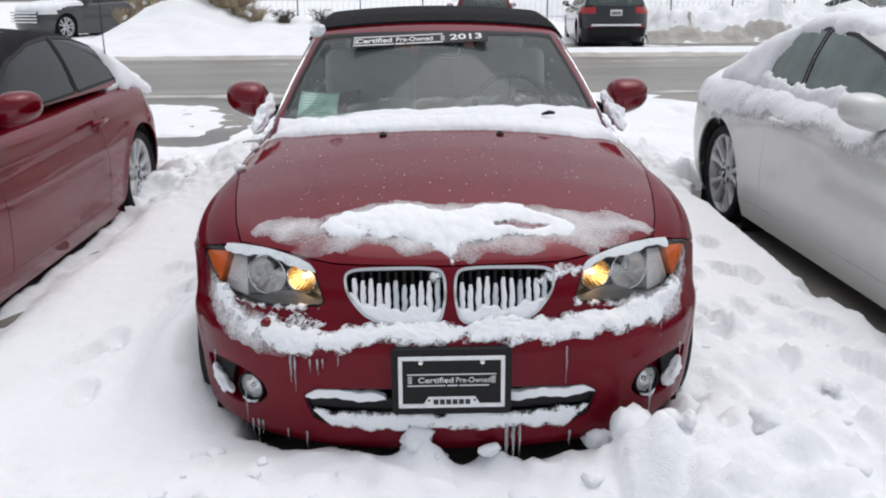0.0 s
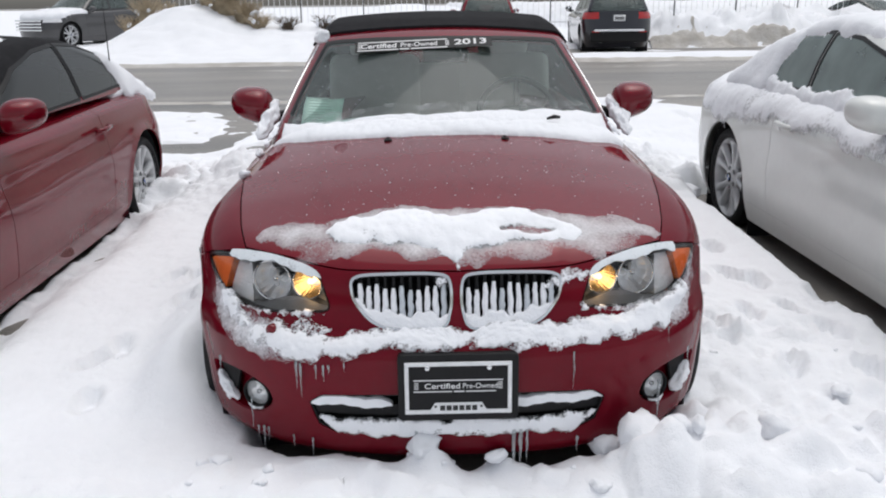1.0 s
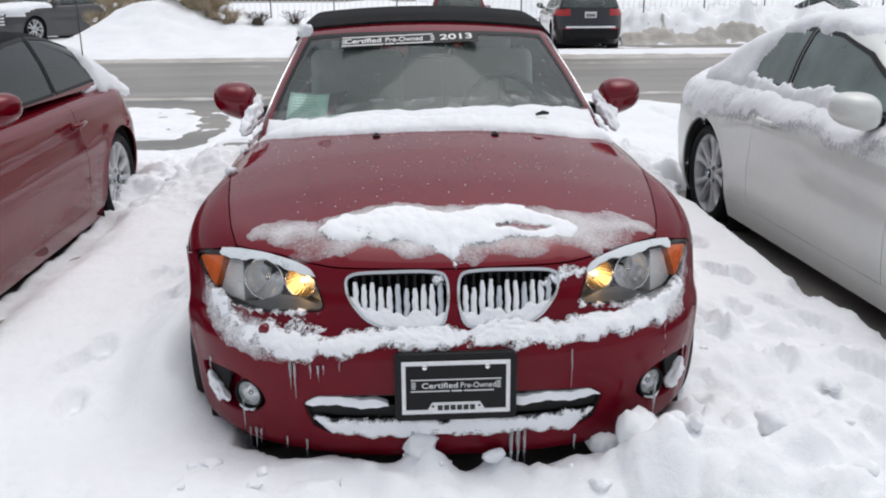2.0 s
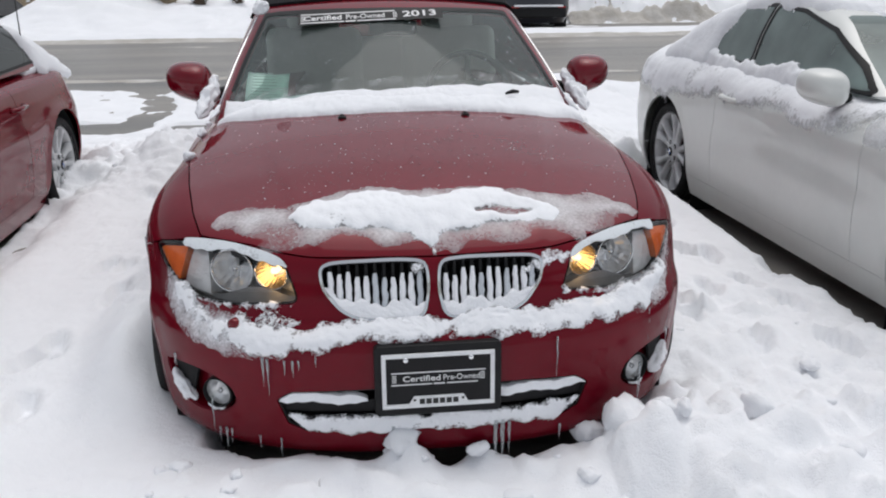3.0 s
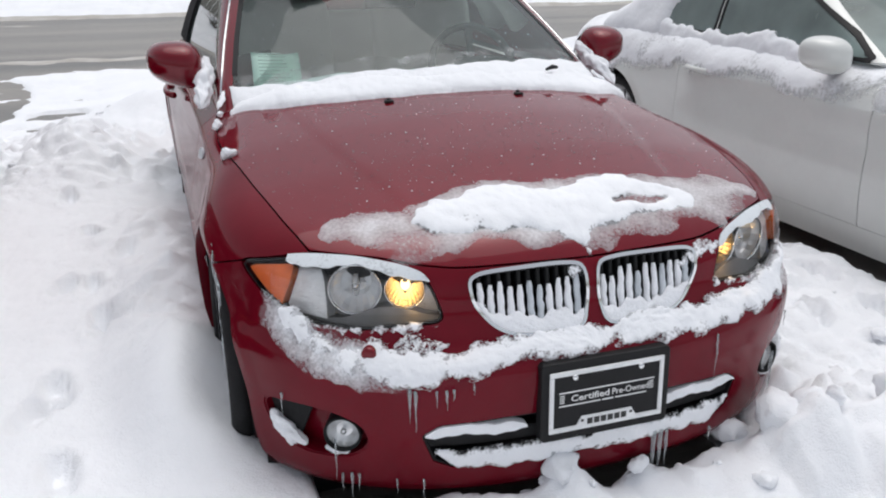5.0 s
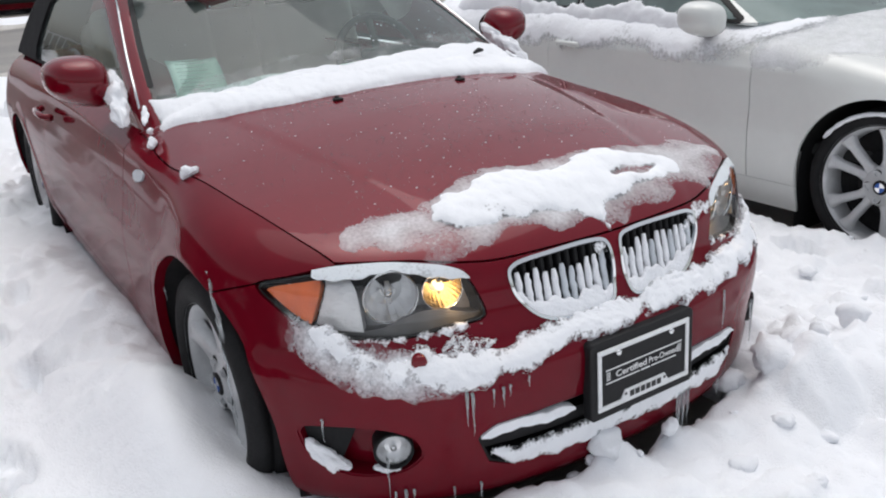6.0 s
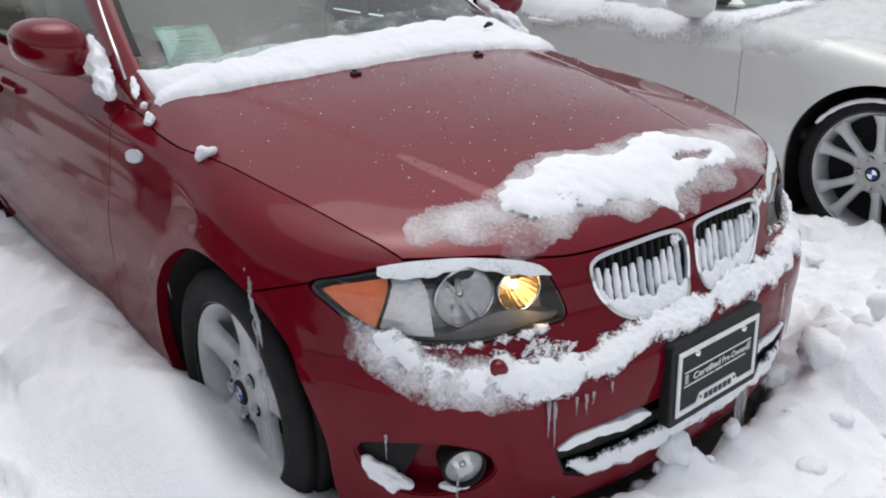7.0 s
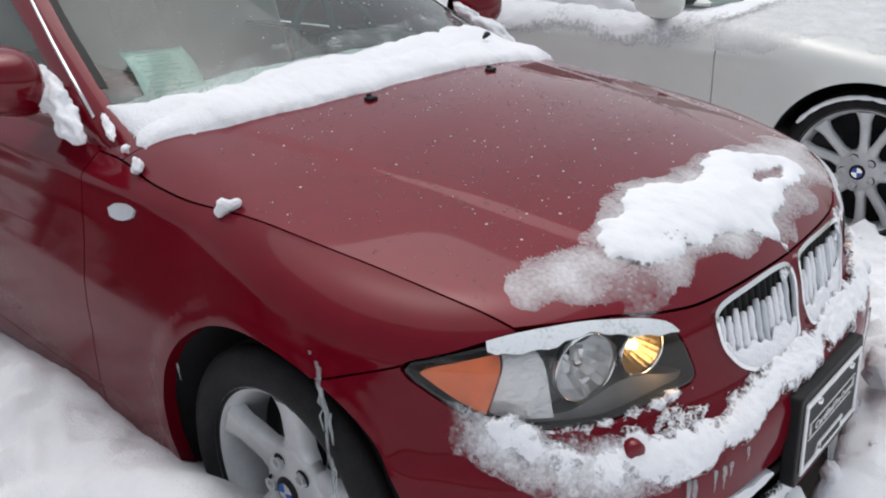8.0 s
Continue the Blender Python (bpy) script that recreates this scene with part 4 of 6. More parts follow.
def in_front(f, y=0.62):
    return lambda V: np.where(V[:, 1] < y, f(V), -1.0)


lamp_area = in_front(inside(front, HEADLIGHT, 1, 0.0))
for s in (-1, 1):
    lens = panel("headlight", V, Q, RED, [left_of(s), minus(lamp_area, 0.001)], M_LENS, red_car, "clear lamp lens with frosted eyebrow trim on top", rim=False)
    lens.visible_shadow = False
    panel("lamp_housing", V, Q, RED, [left_of(s), minus(lamp_area, 0.001), lambda V: 0.0045 - lamp_area(V)], M_BLACK, lens, lift=-0.003, inward=0.10)
    panel("lamp_back", V, Q, RED, [left_of(s), lamp_area], M_REFLECT, lens, lift=-0.095, rim=False)
    panel("side_reflector", V, Q, RED, [left_of(s), minus(lamp_area, 0.012), lambda V: np.abs(V[:, 0]) - 0.705 - 0.35 * (0.66 - V[:, 2])], M_ORANGE, lens, "orange side reflector", lift=-0.005, inward=0.03)
    panel("outer_reflector", V, Q, RED, [left_of(s), minus(lamp_area, 0.012), lambda V: np.abs(V[:, 0]) - 0.635, lambda V: 0.70 + 0.35 * (0.66 - V[:, 2]) - np.abs(V[:, 0])], M_FACET, lens, "ribbed silver reflector", lift=-0.022, inward=0.05)
    # the silver cover between the bowls
    panel("lamp_shroud", V, Q, RED, [left_of(s), minus(lamp_area, 0.004), lambda V: 0.622 - 0.05 * (np.abs(V[:, 0]) - 0.5) + 0.012 * np.sin((np.abs(V[:, 0]) - 0.44) * 26) - 0.012 - V[:, 2], lambda V: 0.70 - np.abs(V[:, 0])], M_LAMPGREY, lens, lift=-0.030, inward=0.06)
    for bx, by, bz, r, lit in ((0.556, 0.236, 0.654, 0.060, False), (0.445, 0.194, 0.655, 0.045, True)):
        aim = Matrix.Translation((s * bx, by, bz)) @ Matrix.Rotation(s * radians(18), 4, "Z")
        # flat facets all round, as pressed reflectors have, and a bright turned rim
        cup = lathe([(r, 0.0), (r * 0.9, 0.022), (r * 0.62, 0.05), (r * 0.25, 0.066), (0.008, 0.068)], 26 if lit else 20, "y")
        bowl = part("lamp_bowl", cup, M_BOWL_LIT if lit else M_BOWL, lens, "lit reflector bowl" if lit else "faceted chrome bowl", smooth=False, at=aim)
        part("bowl_rim", lathe([(r * 1.07, 0.010), (r * 1.09, -0.003), (r * 1.05, -0.007), (r * 1.0, -0.003), (r * 0.99, 0.004)], 40, "y"), M_CHROME, bowl)
        part("bulb_shield", tube([(0, 0.030, -r * 0.42), (0, 0.022, 0.0), (0, 0.034, r * 0.45)], [r * 0.10, r * 0.17, r * 0.09], 10), M_REFLECT, bowl)
        part("bulb", lathe([(0.0, 0.012), (0.008, 0.014), (0.011, 0.024), (0.011, 0.05), (0.008, 0.066)], 16, "y"), M_BULB if lit else M_CHROME, bowl)
    lamp = new("parking_lamp", bpy.data.lights.new("parking_lamp", "POINT"))
    lamp.data.energy, lamp.data.color, lamp.data.shadow_soft_size = 0.036, (1.0, 0.60, 0.24), 0.006
    lamp.location, lamp.parent = (s * 0.436, 0.150, 0.618), lens
    lamp_top = lambda V: np.interp(np.abs(V[:, 0]), [0.36, 0.41, 0.46, 0.55, 0.65, 0.735, 0.80], [0.69, 0.70, 0.717, 0.73, 0.729, 0.714, 0.69])
    cover = lambda V: np.minimum(np.minimum(np.minimum(lamp_area(V) + 0.004, np.where(V[:, 1] < 0.5, V[:, 2] - lamp_top(V) + 0.017 + 0.005 * np.sin(V[:, 0] * 37) + 0.002 * np.sin(V[:, 0] * 140), -1)), 0.70 - np.abs(V[:, 0])), s * V[:, 0])
    # The lamp's eyebrow trim, drawn as a pale frosted strip
    panel("eyebrow_trim", V, Q, RED, [left_of(s), cover], M_GLAZE, lens, "frosted silver-white eyebrow trim along the lamp's top", lift=0.003, inward=0.006)

    fringe = lambda V: np.where(V[:, 1] < 0.5, np.minimum(np.minimum(0.006 - np.abs(sdf(front(V), HEADLIGHT) + 0.004), 0.606 - V[:, 2]), np.minimum(s * V[:, 0], 0.70 - np.abs(V[:, 0]))), -1.0)
    snow_on("lamp_edge_snow", V, Q, RED, lambda V: fringe(V) + np.where(fringe(V) > -0.03, 0.022 * wobble(V, 26, 4.0), 0), 0.009, M_RIM, lens, "crumbs of snow along the lamp's lower edge", rough=0.6, scale=50, edge=0.012, cuts=1, up=0.3)

    # kidney grille
    kid = in_front(inside(front, KIDNEY))
    ring = panel("kidney_grille", V, Q, RED, [left_of(s), lambda V: kid(V) + 0.0042, lambda V: 0.0036 - kid(V)], M_CHROME, red_car, "chrome-framed kidney grille packed with snow", lift=0.006, inward=0.014)
    panel("grille_backing", V, Q, RED, [left_of(s), lambda V: kid(V) + 0.002], M_DARK, ring, lift=-0.06, rim=False)
    panel("grille_bottom", V, Q, RED, [left_of(s), minus(kid, 0.0), lambda V: 0.004 - kid(V)], M_BLACK, ring, lift=-0.004, inward=0.06)
    rnd = random.Random(5 if s < 0 else 9)
    for k in range(11):
        x = 0.036 + 0.0245 * k
        top, low = 0.696 - 0.012 * (k == 10), float(np.interp(x, [0.0, 0.03, 0.1, 0.21, 0.26, 0.302], [0.552, 0.552, 0.548, 0.554, 0.578, 0.63]))
        y0 = lambda z: float(RED_NOSE(z)) + 0.66 - 0.66 * (1 - (x / 0.869) ** 2.45) ** (1 / 2.45) + 0.012
        path = [(s * x, y0(low + (top - low) * i / 6), low + (top - low) * i / 6) for i in range(7)]
        bar = bmesh.new()
        rows = [[bar.verts.new((p[0] + dx, p[1] + dy, p[2])) for dx, dy in ((-0.005, 0.035), (-0.005, 0.004), (0, 0), (0.005, 0.004), (0.005, 0.035))] for p in path]
        for a, b in zip(rows, rows[1:]):
            for j in range(4):
                bar.faces.new((a[j], a[j + 1], b[j + 1], b[j]))
        bmesh.ops.recalc_face_normals(bar, faces=bar.faces)
        part("slat", bar, M_BLACK, ring)
        if rnd.random() < 0.995:
            hi = low + (top - low) * rnd.uniform(0.70, 0.88)
            pts = [(s * (x + rnd.uniform(-0.0015, 0.0015)), y0(low + (hi - low) * i / 9) - 0.002, low + (hi - low) * i / 9) for i in range(10)]
            part("slat_snow", moved(tube(pts, [0.0086 * (1.08 - 0.5 * (i / 9) ** 6) * rnd.uniform(0.85, 1.08) for i in range(10)], 8), Matrix()), M_SNOW if rnd.random() < 0.6 else M_ICE, ring)
    fill = lambda V: np.minimum(np.minimum(kid(V), np.where(V[:, 1] < 0.4, 0.592 + 0.008 * np.sin(V[:, 0] * 61 + 1) + 0.005 * np.sin(V[:, 0] * 150) + 0.35 * np.maximum(np.abs(V[:, 0]) - 0.2, 0) - V[:, 2], -1)), s * V[:, 0])
    snow_on("grille_snow", V, Q, RED, fill, 0.006, M_SNOW, ring, "snow lodged in the grille", rough=0.5, scale=30, edge=0.015)

    # fog lamp recess
    fog = in_front(inside(front, FOG), 0.5)
    rec = panel("fog_lamp_recess", V, Q, RED, [left_of(s), fog], M_FILM_DIM, red_car, lift=-0.046, rim=False)
    panel("recess_wall", V, Q, RED, [left_of(s), lambda V: fog(V) + 0.001, lambda V: 0.004 - fog(V)], M_FILM_DIM, rec, lift=-0.003, inward=0.045)
    panel("side_vent", V, Q, RED, [left_of(s), minus(fog, 0.004), lambda V: np.abs(V[:, 0]) - 0.70 - 0.3 * (0.33 - V[:, 2])], M_DARK, rec, lift=-0.022, inward=0.008)
    aim = Matrix.Translation((s * 0.612, 0.177, 0.312)) @ Matrix.Rotation(s * radians(24), 4, "Z")
    fl = part("fog_lamp", lathe([(0.046, 0.05), (0.047, -0.012), (0.044, -0.020), (0.041, -0.016), (0.040, -0.004)], 36, "y"), M_BLACK, red_car, "round fog lamp", at=aim)
    part("fog_reflector", lathe([(0.041, -0.006), (0.034, 0.006), (0.02, 0.015), (0.006, 0.018)], 20, "y"), M_BOWL, fl, smooth=False)
    part("fog_bulb", lathe([(0.0, -0.004), (0.008, -0.002), (0.009, 0.02)], 16, "y"), M_CHROME, fl)
    fog_glass = part("fog_glass", lathe([(0.0, -0.014), (0.02, -0.013), (0.042, -0.008)], 32, "y"), M_LENS, fl)
    fog_glass.visible_shadow = False

# tow-eye cover
part("tow_eye_cover", lathe([(0.0, -0.012), (0.014, -0.012), (0.018, -0.008), (0.018, 0.01)], 24, "y"), M_RED, red_car, at=Matrix.Translation((-0.550, 0.138, 0.530)) @ Matrix.Rotation(radians(-28), 4, "Z"))

# lower intake
take = in_front(lambda V: sdf(V[:, [0, 2]], INTAKE), 0.3)
low_in = panel("lower_intake", V, Q, RED, [lambda V: take(V) + 0.001], M_DARK, red_car, "dark intake with snow on its ledges", lift=-0.075, rim=False)
panel("intake_lip", V, Q, RED, [lambda V: take(V) + 0.0, lambda V: 0.006 - take(V)], M_BLACK, low_in, lift=-0.004, inward=0.07)
blade = panel("intake_blade", V, Q, RED, [minus(take, 0.0), lambda V: 0.018 - np.abs(V[:, 2] - 0.308 + 0.03 * V[:, 0] ** 2)], M_BLACK, low_in, lift=-0.012, inward=0.05)
for s in (-1, 1):
    panel("blade_snow", V, Q, RED, [left_of(s), lambda V: take(V) - 0.004, lambda V: 0.014 - np.abs(V[:, 2] - 0.337 + 0.015 * V[:, 0] ** 2 + 0.004 * np.sin(V[:, 0] * 41) + 0.002 * np.sin(V[:, 0] * 133)), lambda V: np.abs(V[:, 0] + 0.03) - 0.20 - 0.04 * np.sin(V[:, 2] * 90)], M_SNOW, low_in, "snow on the blade", lift=0.003, inward=0.02)
ledge = lambda V: np.where(V[:, 1] < 0.3, np.minimum(0.031 + 0.004 * np.sin(V[:, 0] * 23) + 0.003 * np.sin(V[:, 0] * 77 + 1) - np.abs(V[:, 2] - 0.257 + 0.05 * V[:, 0] ** 2), 0.43 - 1.2 * (0.285 - V[:, 2]) - np.abs(V[:, 0])), -1)
snow_on("ledge_snow", V, Q, RED, ragged(ledge, 0.008, 22), 0.012, M_RIM, low_in, "icy snow on the ledge", rough=0.4, scale=22, edge=0.02, cuts=1, up=0.4)
for k in range(46):
    x = -0.42 + 0.84 * k / 45
    if abs(x) > 0.16:
        part("mesh_bar", moved(box(0.004, 0.006, 0.045, 0), Matrix.Translation((x, 0.085 + 0.30 * x * x, 0.345 - 0.09 * x * x)) @ Matrix.Rotation(radians(30 if k % 2 else -30), 4, "Y")), M_BLACK, low_in, smooth=False)

# number-plate holder with dealer insert
pm = Matrix.Translation((0.0, -0.006, 0.398)) @ Matrix.Rotation(radians(-2), 4, "X")
holder = part("plate_holder", joined(prism([(-0.166, -0.103), (0.166, -0.103), (0.174, -0.095), (0.174, 0.093), (0.166, 0.101), (-0.166, 0.101), (-0.174, 0.093), (-0.174, -0.095)], 0.03, "y", 0.004)), M_BLACK, red_car, "black plate holder with silver frame", smooth=False, at=pm)
for nm, w, h, cx, cz in (("frame_top", 0.309, 0.013, 0, 0.0735), ("frame_bottom", 0.309, 0.013, 0, -0.0735)):
    part(nm, box(w, 0.006, h, 0.0025, 2, at=(cx, -0.003, cz)), M_SILVER, holder)
for cx in (-0.1485, 0.1485):
    part("frame_side", box(0.012, 0.0056, 0.1345, 0.002, 2, at=(cx, -0.003, 0)), M_SILVER, holder)
part("frame_tab", prism([(-0.082, -0.068), (-0.068, -0.045), (0.068, -0.045), (0.082, -0.068)], 0.005, "y", 0.001), M_SILVER, holder, smooth=False).location = (0.0, -0.0055, 0.0)
part("insert", box(0.286, 0.003, 0.136, 0.0, at=(0, -0.0012, 0)), M_BLACK, holder, smooth=False)
face = lambda x, z: Matrix.Translation((x, -0.0046, z)) @ Matrix.Rotation(radians(90), 4, "X")
lettering("Certified", 0.0165, M_INK, holder, face(-0.046, 0.006), bold=0.00025, width=0.102)
lettering("Pre-Owned", 0.0165, M_INK, holder, face(0.063, 0.006), width=0.100)
for z, a, b in ((0.024, -0.129, 0.129), (-0.0105, -0.129, -0.018), (-0.0105, 0.022, 0.108)):
    part("print_line", box(b - a, 0.0012, 0.0032, 0, at=((a + b) / 2, -0.0036, z)), M_INK, holder, smooth=False)
for sx in (-1, 1):
    for k in range(5):
        part("print_mark", box(0.012, 0.0012, 0.002, 0, at=(sx * 0.121, -0.0036, -0.002 + 0.0046 * k)), M_INK, holder, smooth=False)
part("print_mark", box(0.030, 0.0012, 0.004, 0, at=(0.002, -0.0036, -0.0105)), M_SILVER, holder, smooth=False)
# the dealer's name as plain bars
for k in range(6):
    part("name_bar", box(0.0145, 0.0012, 0.0155, 0.0004, 1, at=(-0.046 + 0.0185 * k, -0.0062, -0.0605)), M_BARTEXT, holder, smooth=False)
for sx in (-0.072, 0.072):
    part("print_mark", box(0.007, 0.0012, 0.006, 0, at=(sx * 0.92, -0.0062, -0.056)), M_BARTEXT, holder, smooth=False)
for sx in (-0.089, 0.089):
    part("plate_screw", lathe([(0.0, -0.010), (0.006, -0.009), (0.008, -0.005), (0.008, 0)], 16, "y"), M_CHROME, holder, at=Matrix.Translation((sx, -0.001, 0.062)))

panel("glass_seal", VG, QG, HOUSE, [lambda V: 2.3 - V[:, 1], lambda V: screen_cut(V) + 0.003, lambda V: 0.013 - screen_cut(V), lambda V: V[:, 2] - 0.992], M_BLACK, red_car, lift=0.002, inward=0.006)
# windscreen: sunband lettering, paper, washer nozzles, wiper, side repeaters


def on_glass(x, z, lift=0.004):
    """A pose flat on the windscreen, its y up the pane."""
    lo, hi = 1.0, 2.4
    for _ in range(40):
        m = (lo + hi) / 2
        lo, hi = (m, hi) if HOUSE(np.array((x, m, z))) > 0 else (lo, m)
    n = Vector(normals(HOUSE, np.array([[x, lo, z]]))[0])
    right = Vector((1, 0, 0))
    right = (right - n * right.dot(n)).normalized()
    up = n.cross(right)
    m = Matrix((right, up, n)).transposed().to_4x4()
    m.translation = Vector((x, lo, z)) + n * lift
    return m


band = part("sun_strip", box(0.645, 0.104, 0.001, 0), M_BLACK, red_car, "black sticker with white lettering", smooth=False, at=on_glass(-0.085, 1.268, 0.005))
lettering("Certified", 0.046, M_INK, band, Matrix.Translation((-0.212, 0.0, 0.001)), bold=0.0010, width=0.168)
lettering("Pre-Owned", 0.046, M_INK, band, Matrix.Translation((-0.022, 0.0, 0.001)), bold=0.0003, width=0.172)
lettering("2013", 0.056, M_INK, band, Matrix.Translation((0.222, 0.001, 0.001)), bold=0.0014, width=0.150)
for z, a, b in ((0.041, -0.31, 0.112), (-0.041, -0.31, -0.118), (-0.041, -0.06, 0.112)):
    part("print_line", box(b - a, 0.009, 0.0012, 0, at=((a + b) / 2, z, 0.001)), M_INK, band, smooth=False)
part("print_mark", box(0.045, 0.010, 0.0012, 0, at=(-0.089, -0.041, 0.001)), M_INK, band, smooth=False)
for sx in (-0.304, 0.112):
    for k in range(4):
        part("print_mark", box(0.018, 0.006, 0.0012, 0, at=(sx * 0.99, -0.020 + 0.014 * k, 0.001)), M_INK, band, smooth=False)
sheet = bmesh.new()
grid = [[sheet.verts.new((-0.085 + 0.17 * i / 6, 0.012 * math.sin(i / 6 * 3.1) + 0.006 * math.sin(j * 0.9), -0.11 + 0.22 * j / 8)) for i in range(7)] for j in range(9)]
for a, b in zip(grid, grid[1:]):
    for i in range(6):
        sheet.faces.new((a[i], a[i + 1], b[i + 1], b[i]))
bmesh.ops.solidify(sheet, geom=sheet.faces[:], thickness=0.0006)
paper = tagged(part("paper_sheet", sheet, M_PAPER, at=Matrix.Translation((-0.530, 1.475, 1.0)) @ Matrix.Rotation(radians(-52), 4, "X") @ Matrix.Rotation(radians(4), 4, "Y")), "pale green printed paper behind the windscreen", "paper")
rnd = random.Random(3)
for k in range(11):
    w = rnd.uniform(0.07, 0.12)
    part("text_bar", box(w, 0.0008, 0.003, 0, at=(-0.062 + w / 2, -0.010, 0.088 - 0.017 * k)), M_PRINT, paper, smooth=False)
for sx in (-0.23, 0.23):
    noz = part("washer_nozzle", joined(box(0.030, 0.022, 0.012, 0.004, 2), box(0.012, 0.008, 0.006, 0.001, 1, at=(0, 0.008, 0.008))), M_BLACK, red_car, at=Matrix.Translation((sx, 1.078, 0.945)) @ Matrix.Rotation(radians(6), 4, "X"))
part("wiper_blade", tube([(0.475, 1.285, 0.998), (0.45, 1.273, 1.002), (0.42, 1.26, 0.996)], [0.006, 0.009, 0.005], 8), M_BLACK, red_car)
for s in (-1, 1):
    rep = panel("side_repeater", V, Q, RED, [left_of(s), lambda V: 0.018 - np.hypot((V[:, 1] - 1.237) * 0.33, V[:, 2] - 0.786 + 0.12 * (V[:, 1] - 1.237))], M_ICE, red_car, "side lamp caked with snow", lift=0.006, inward=0.006)
    # belt moulding and window edge at the pillar foot
    up_pillar = [(float(GLASS_HALF(z)) + 0.034, z) for z in (0.935, 1.02, 1.08, 1.14, 1.20, 1.26)]
    part("pillar_trim", tube([(s * x, on_glass(x, z).translation.y, z + 0.002) for x, z in up_pillar], 0.0045, 8), M_CHROME, red_car)
    tip = part("door_handle", tube([(s * 0.862, 2.42, 0.795), (s * 0.890, 2.45, 0.800), (s * 0.895, 2.53, 0.803), (s * 0.890, 2.60, 0.806), (s * 0.862, 2.63, 0.806)], 0.014, 10), M_RED, red_car)
# ---- snow, ice and water on the red convertible ----
xz = lambda V: V[:, [0, 2]]
xy = lambda V: V[:, [0, 1]]
SHELF = rounded([(-0.735, 0.60), (-0.705, 0.61), (-0.66, 0.56), (-0.58, 0.545), (-0.50, 0.535), (-0.42, 0.527), (-0.33, 0.526), (-0.25, 0.545), (-0.12, 0.55), (0.0, 0.562), (0.12, 0.566), (0.19, 0.562), (0.25, 0.55), (0.31, 0.555), (0.36, 0.561), (0.46, 0.556), (0.52, 0.56), (0.56, 0.578), (0.63, 0.582), (0.70, 0.59), (0.745, 0.60), (0.755, 0.56), (0.72, 0.525), (0.66, 0.507), (0.52, 0.497), (0.33, 0.497), (0.17, 0.500), (-0.16, 0.500), (-0.26, 0.490), (-0.36, 0.468), (-0.44, 0.458), (-0.52, 0.462), (-0.555, 0.49), (-0.68, 0.507), (-0.735, 0.545)], 1)
snow_on("bumper_snow", V, Q, RED, ragged(in_front(lambda V: sdf(xz(V), SHELF), 0.5), 0.040, 14), 0.019, M_RIM, red_car, "thick snow along the bumper ledge", rough=0.5, scale=15, edge=0.06, cuts=1, up=0.5)
for outline in ([(-0.76, 0.63), (-0.70, 0.60), (-0.62, 0.565), (-0.40, 0.50), (-0.42, 0.45), (-0.55, 0.44), (-0.70, 0.47), (-0.77, 0.55)], [(0.77, 0.68), (0.70, 0.60), (0.5, 0.575), (0.5, 0.55), (0.62, 0.49), (0.74, 0.50), (0.78, 0.60)]):
    snow_on("corner_frost", V, Q, RED, ragged(in_front(lambda V: sdf(xz(V), outline), 0.6), 0.02, 30), 0.007, M_CRUST, red_car, "thin frost at the bumper corner", rough=0.8, scale=40, edge=0.01)
snow_on("frost_patch", V, Q, RED, ragged(in_front(lambda V: sdf(xz(V), [(-0.50, 0.53), (-0.47, 0.56), (-0.435, 0.565), (-0.40, 0.548), (-0.37, 0.545), (-0.40, 0.522)]), 0.5), 0.02, 45), 0.010, M_FROST, red_car, "crumbs of snow", rough=0.8, scale=60, edge=0.01)
HOODSNOW = rounded([(-0.42, 0.30), (-0.34, 0.345), (-0.27, 0.36), (-0.18, 0.41), (-0.10, 0.385), (0.0, 0.335), (0.06, 0.35), (0.14, 0.385), (0.22, 0.385), (0.27, 0.35), (0.36, 0.33), (0.40, 0.29), (0.36, 0.235), (0.25, 0.205), (0.12, 0.19), (0.03, 0.165), (0.0, 0.125), (-0.025, 0.16), (-0.10, 0.18), (-0.22, 0.205), (-0.34, 0.235)], 2)
HOLE = rounded([(0.13, 0.262), (0.20, 0.285), (0.28, 0.282), (0.31, 0.262), (0.24, 0.25)], 1)
hood_cover = lambda V: np.where((V[:, 2] > 0.68) & (V[:, 1] < 0.6), np.minimum(sdf(xy(V), HOODSNOW), -sdf(xy(V), HOLE)), -1.0)
snow_on("hood_snow", V, Q, RED, ragged(hood_cover, 0.04, 14), 0.020, M_MELT, red_car, "melting snow on the hood's nose", rough=0.55, scale=6, edge=0.10, cuts=1, up=0.3)
SLUSH = rounded([(-0.63, 0.335), (-0.56, 0.375), (-0.45, 0.36), (-0.30, 0.39), (-0.15, 0.43), (0.0, 0.37), (0.15, 0.41), (0.30, 0.39), (0.45, 0.365), (0.58, 0.40), (0.65, 0.385), (0.655, 0.33), (0.55, 0.26), (0.40, 0.20), (0.2, 0.165), (0.0, 0.14), (-0.2, 0.17), (-0.42, 0.205), (-0.55, 0.255)], 2)
slush_cover = lambda V: np.where((V[:, 2] > 0.68) & (V[:, 1] < 0.6), np.minimum(sdf(xy(V), SLUSH), 0.03 - sdf(xy(V), HOLE)), -1.0)
snow_on("hood_slush", V, Q, RED, ragged(slush_cover, 0.06, 9, 3.0), 0.003, M_SLUSH, red_car, "thin translucent slush", rough=0.5, scale=30, edge=0.02, cuts=1, up=0.0)
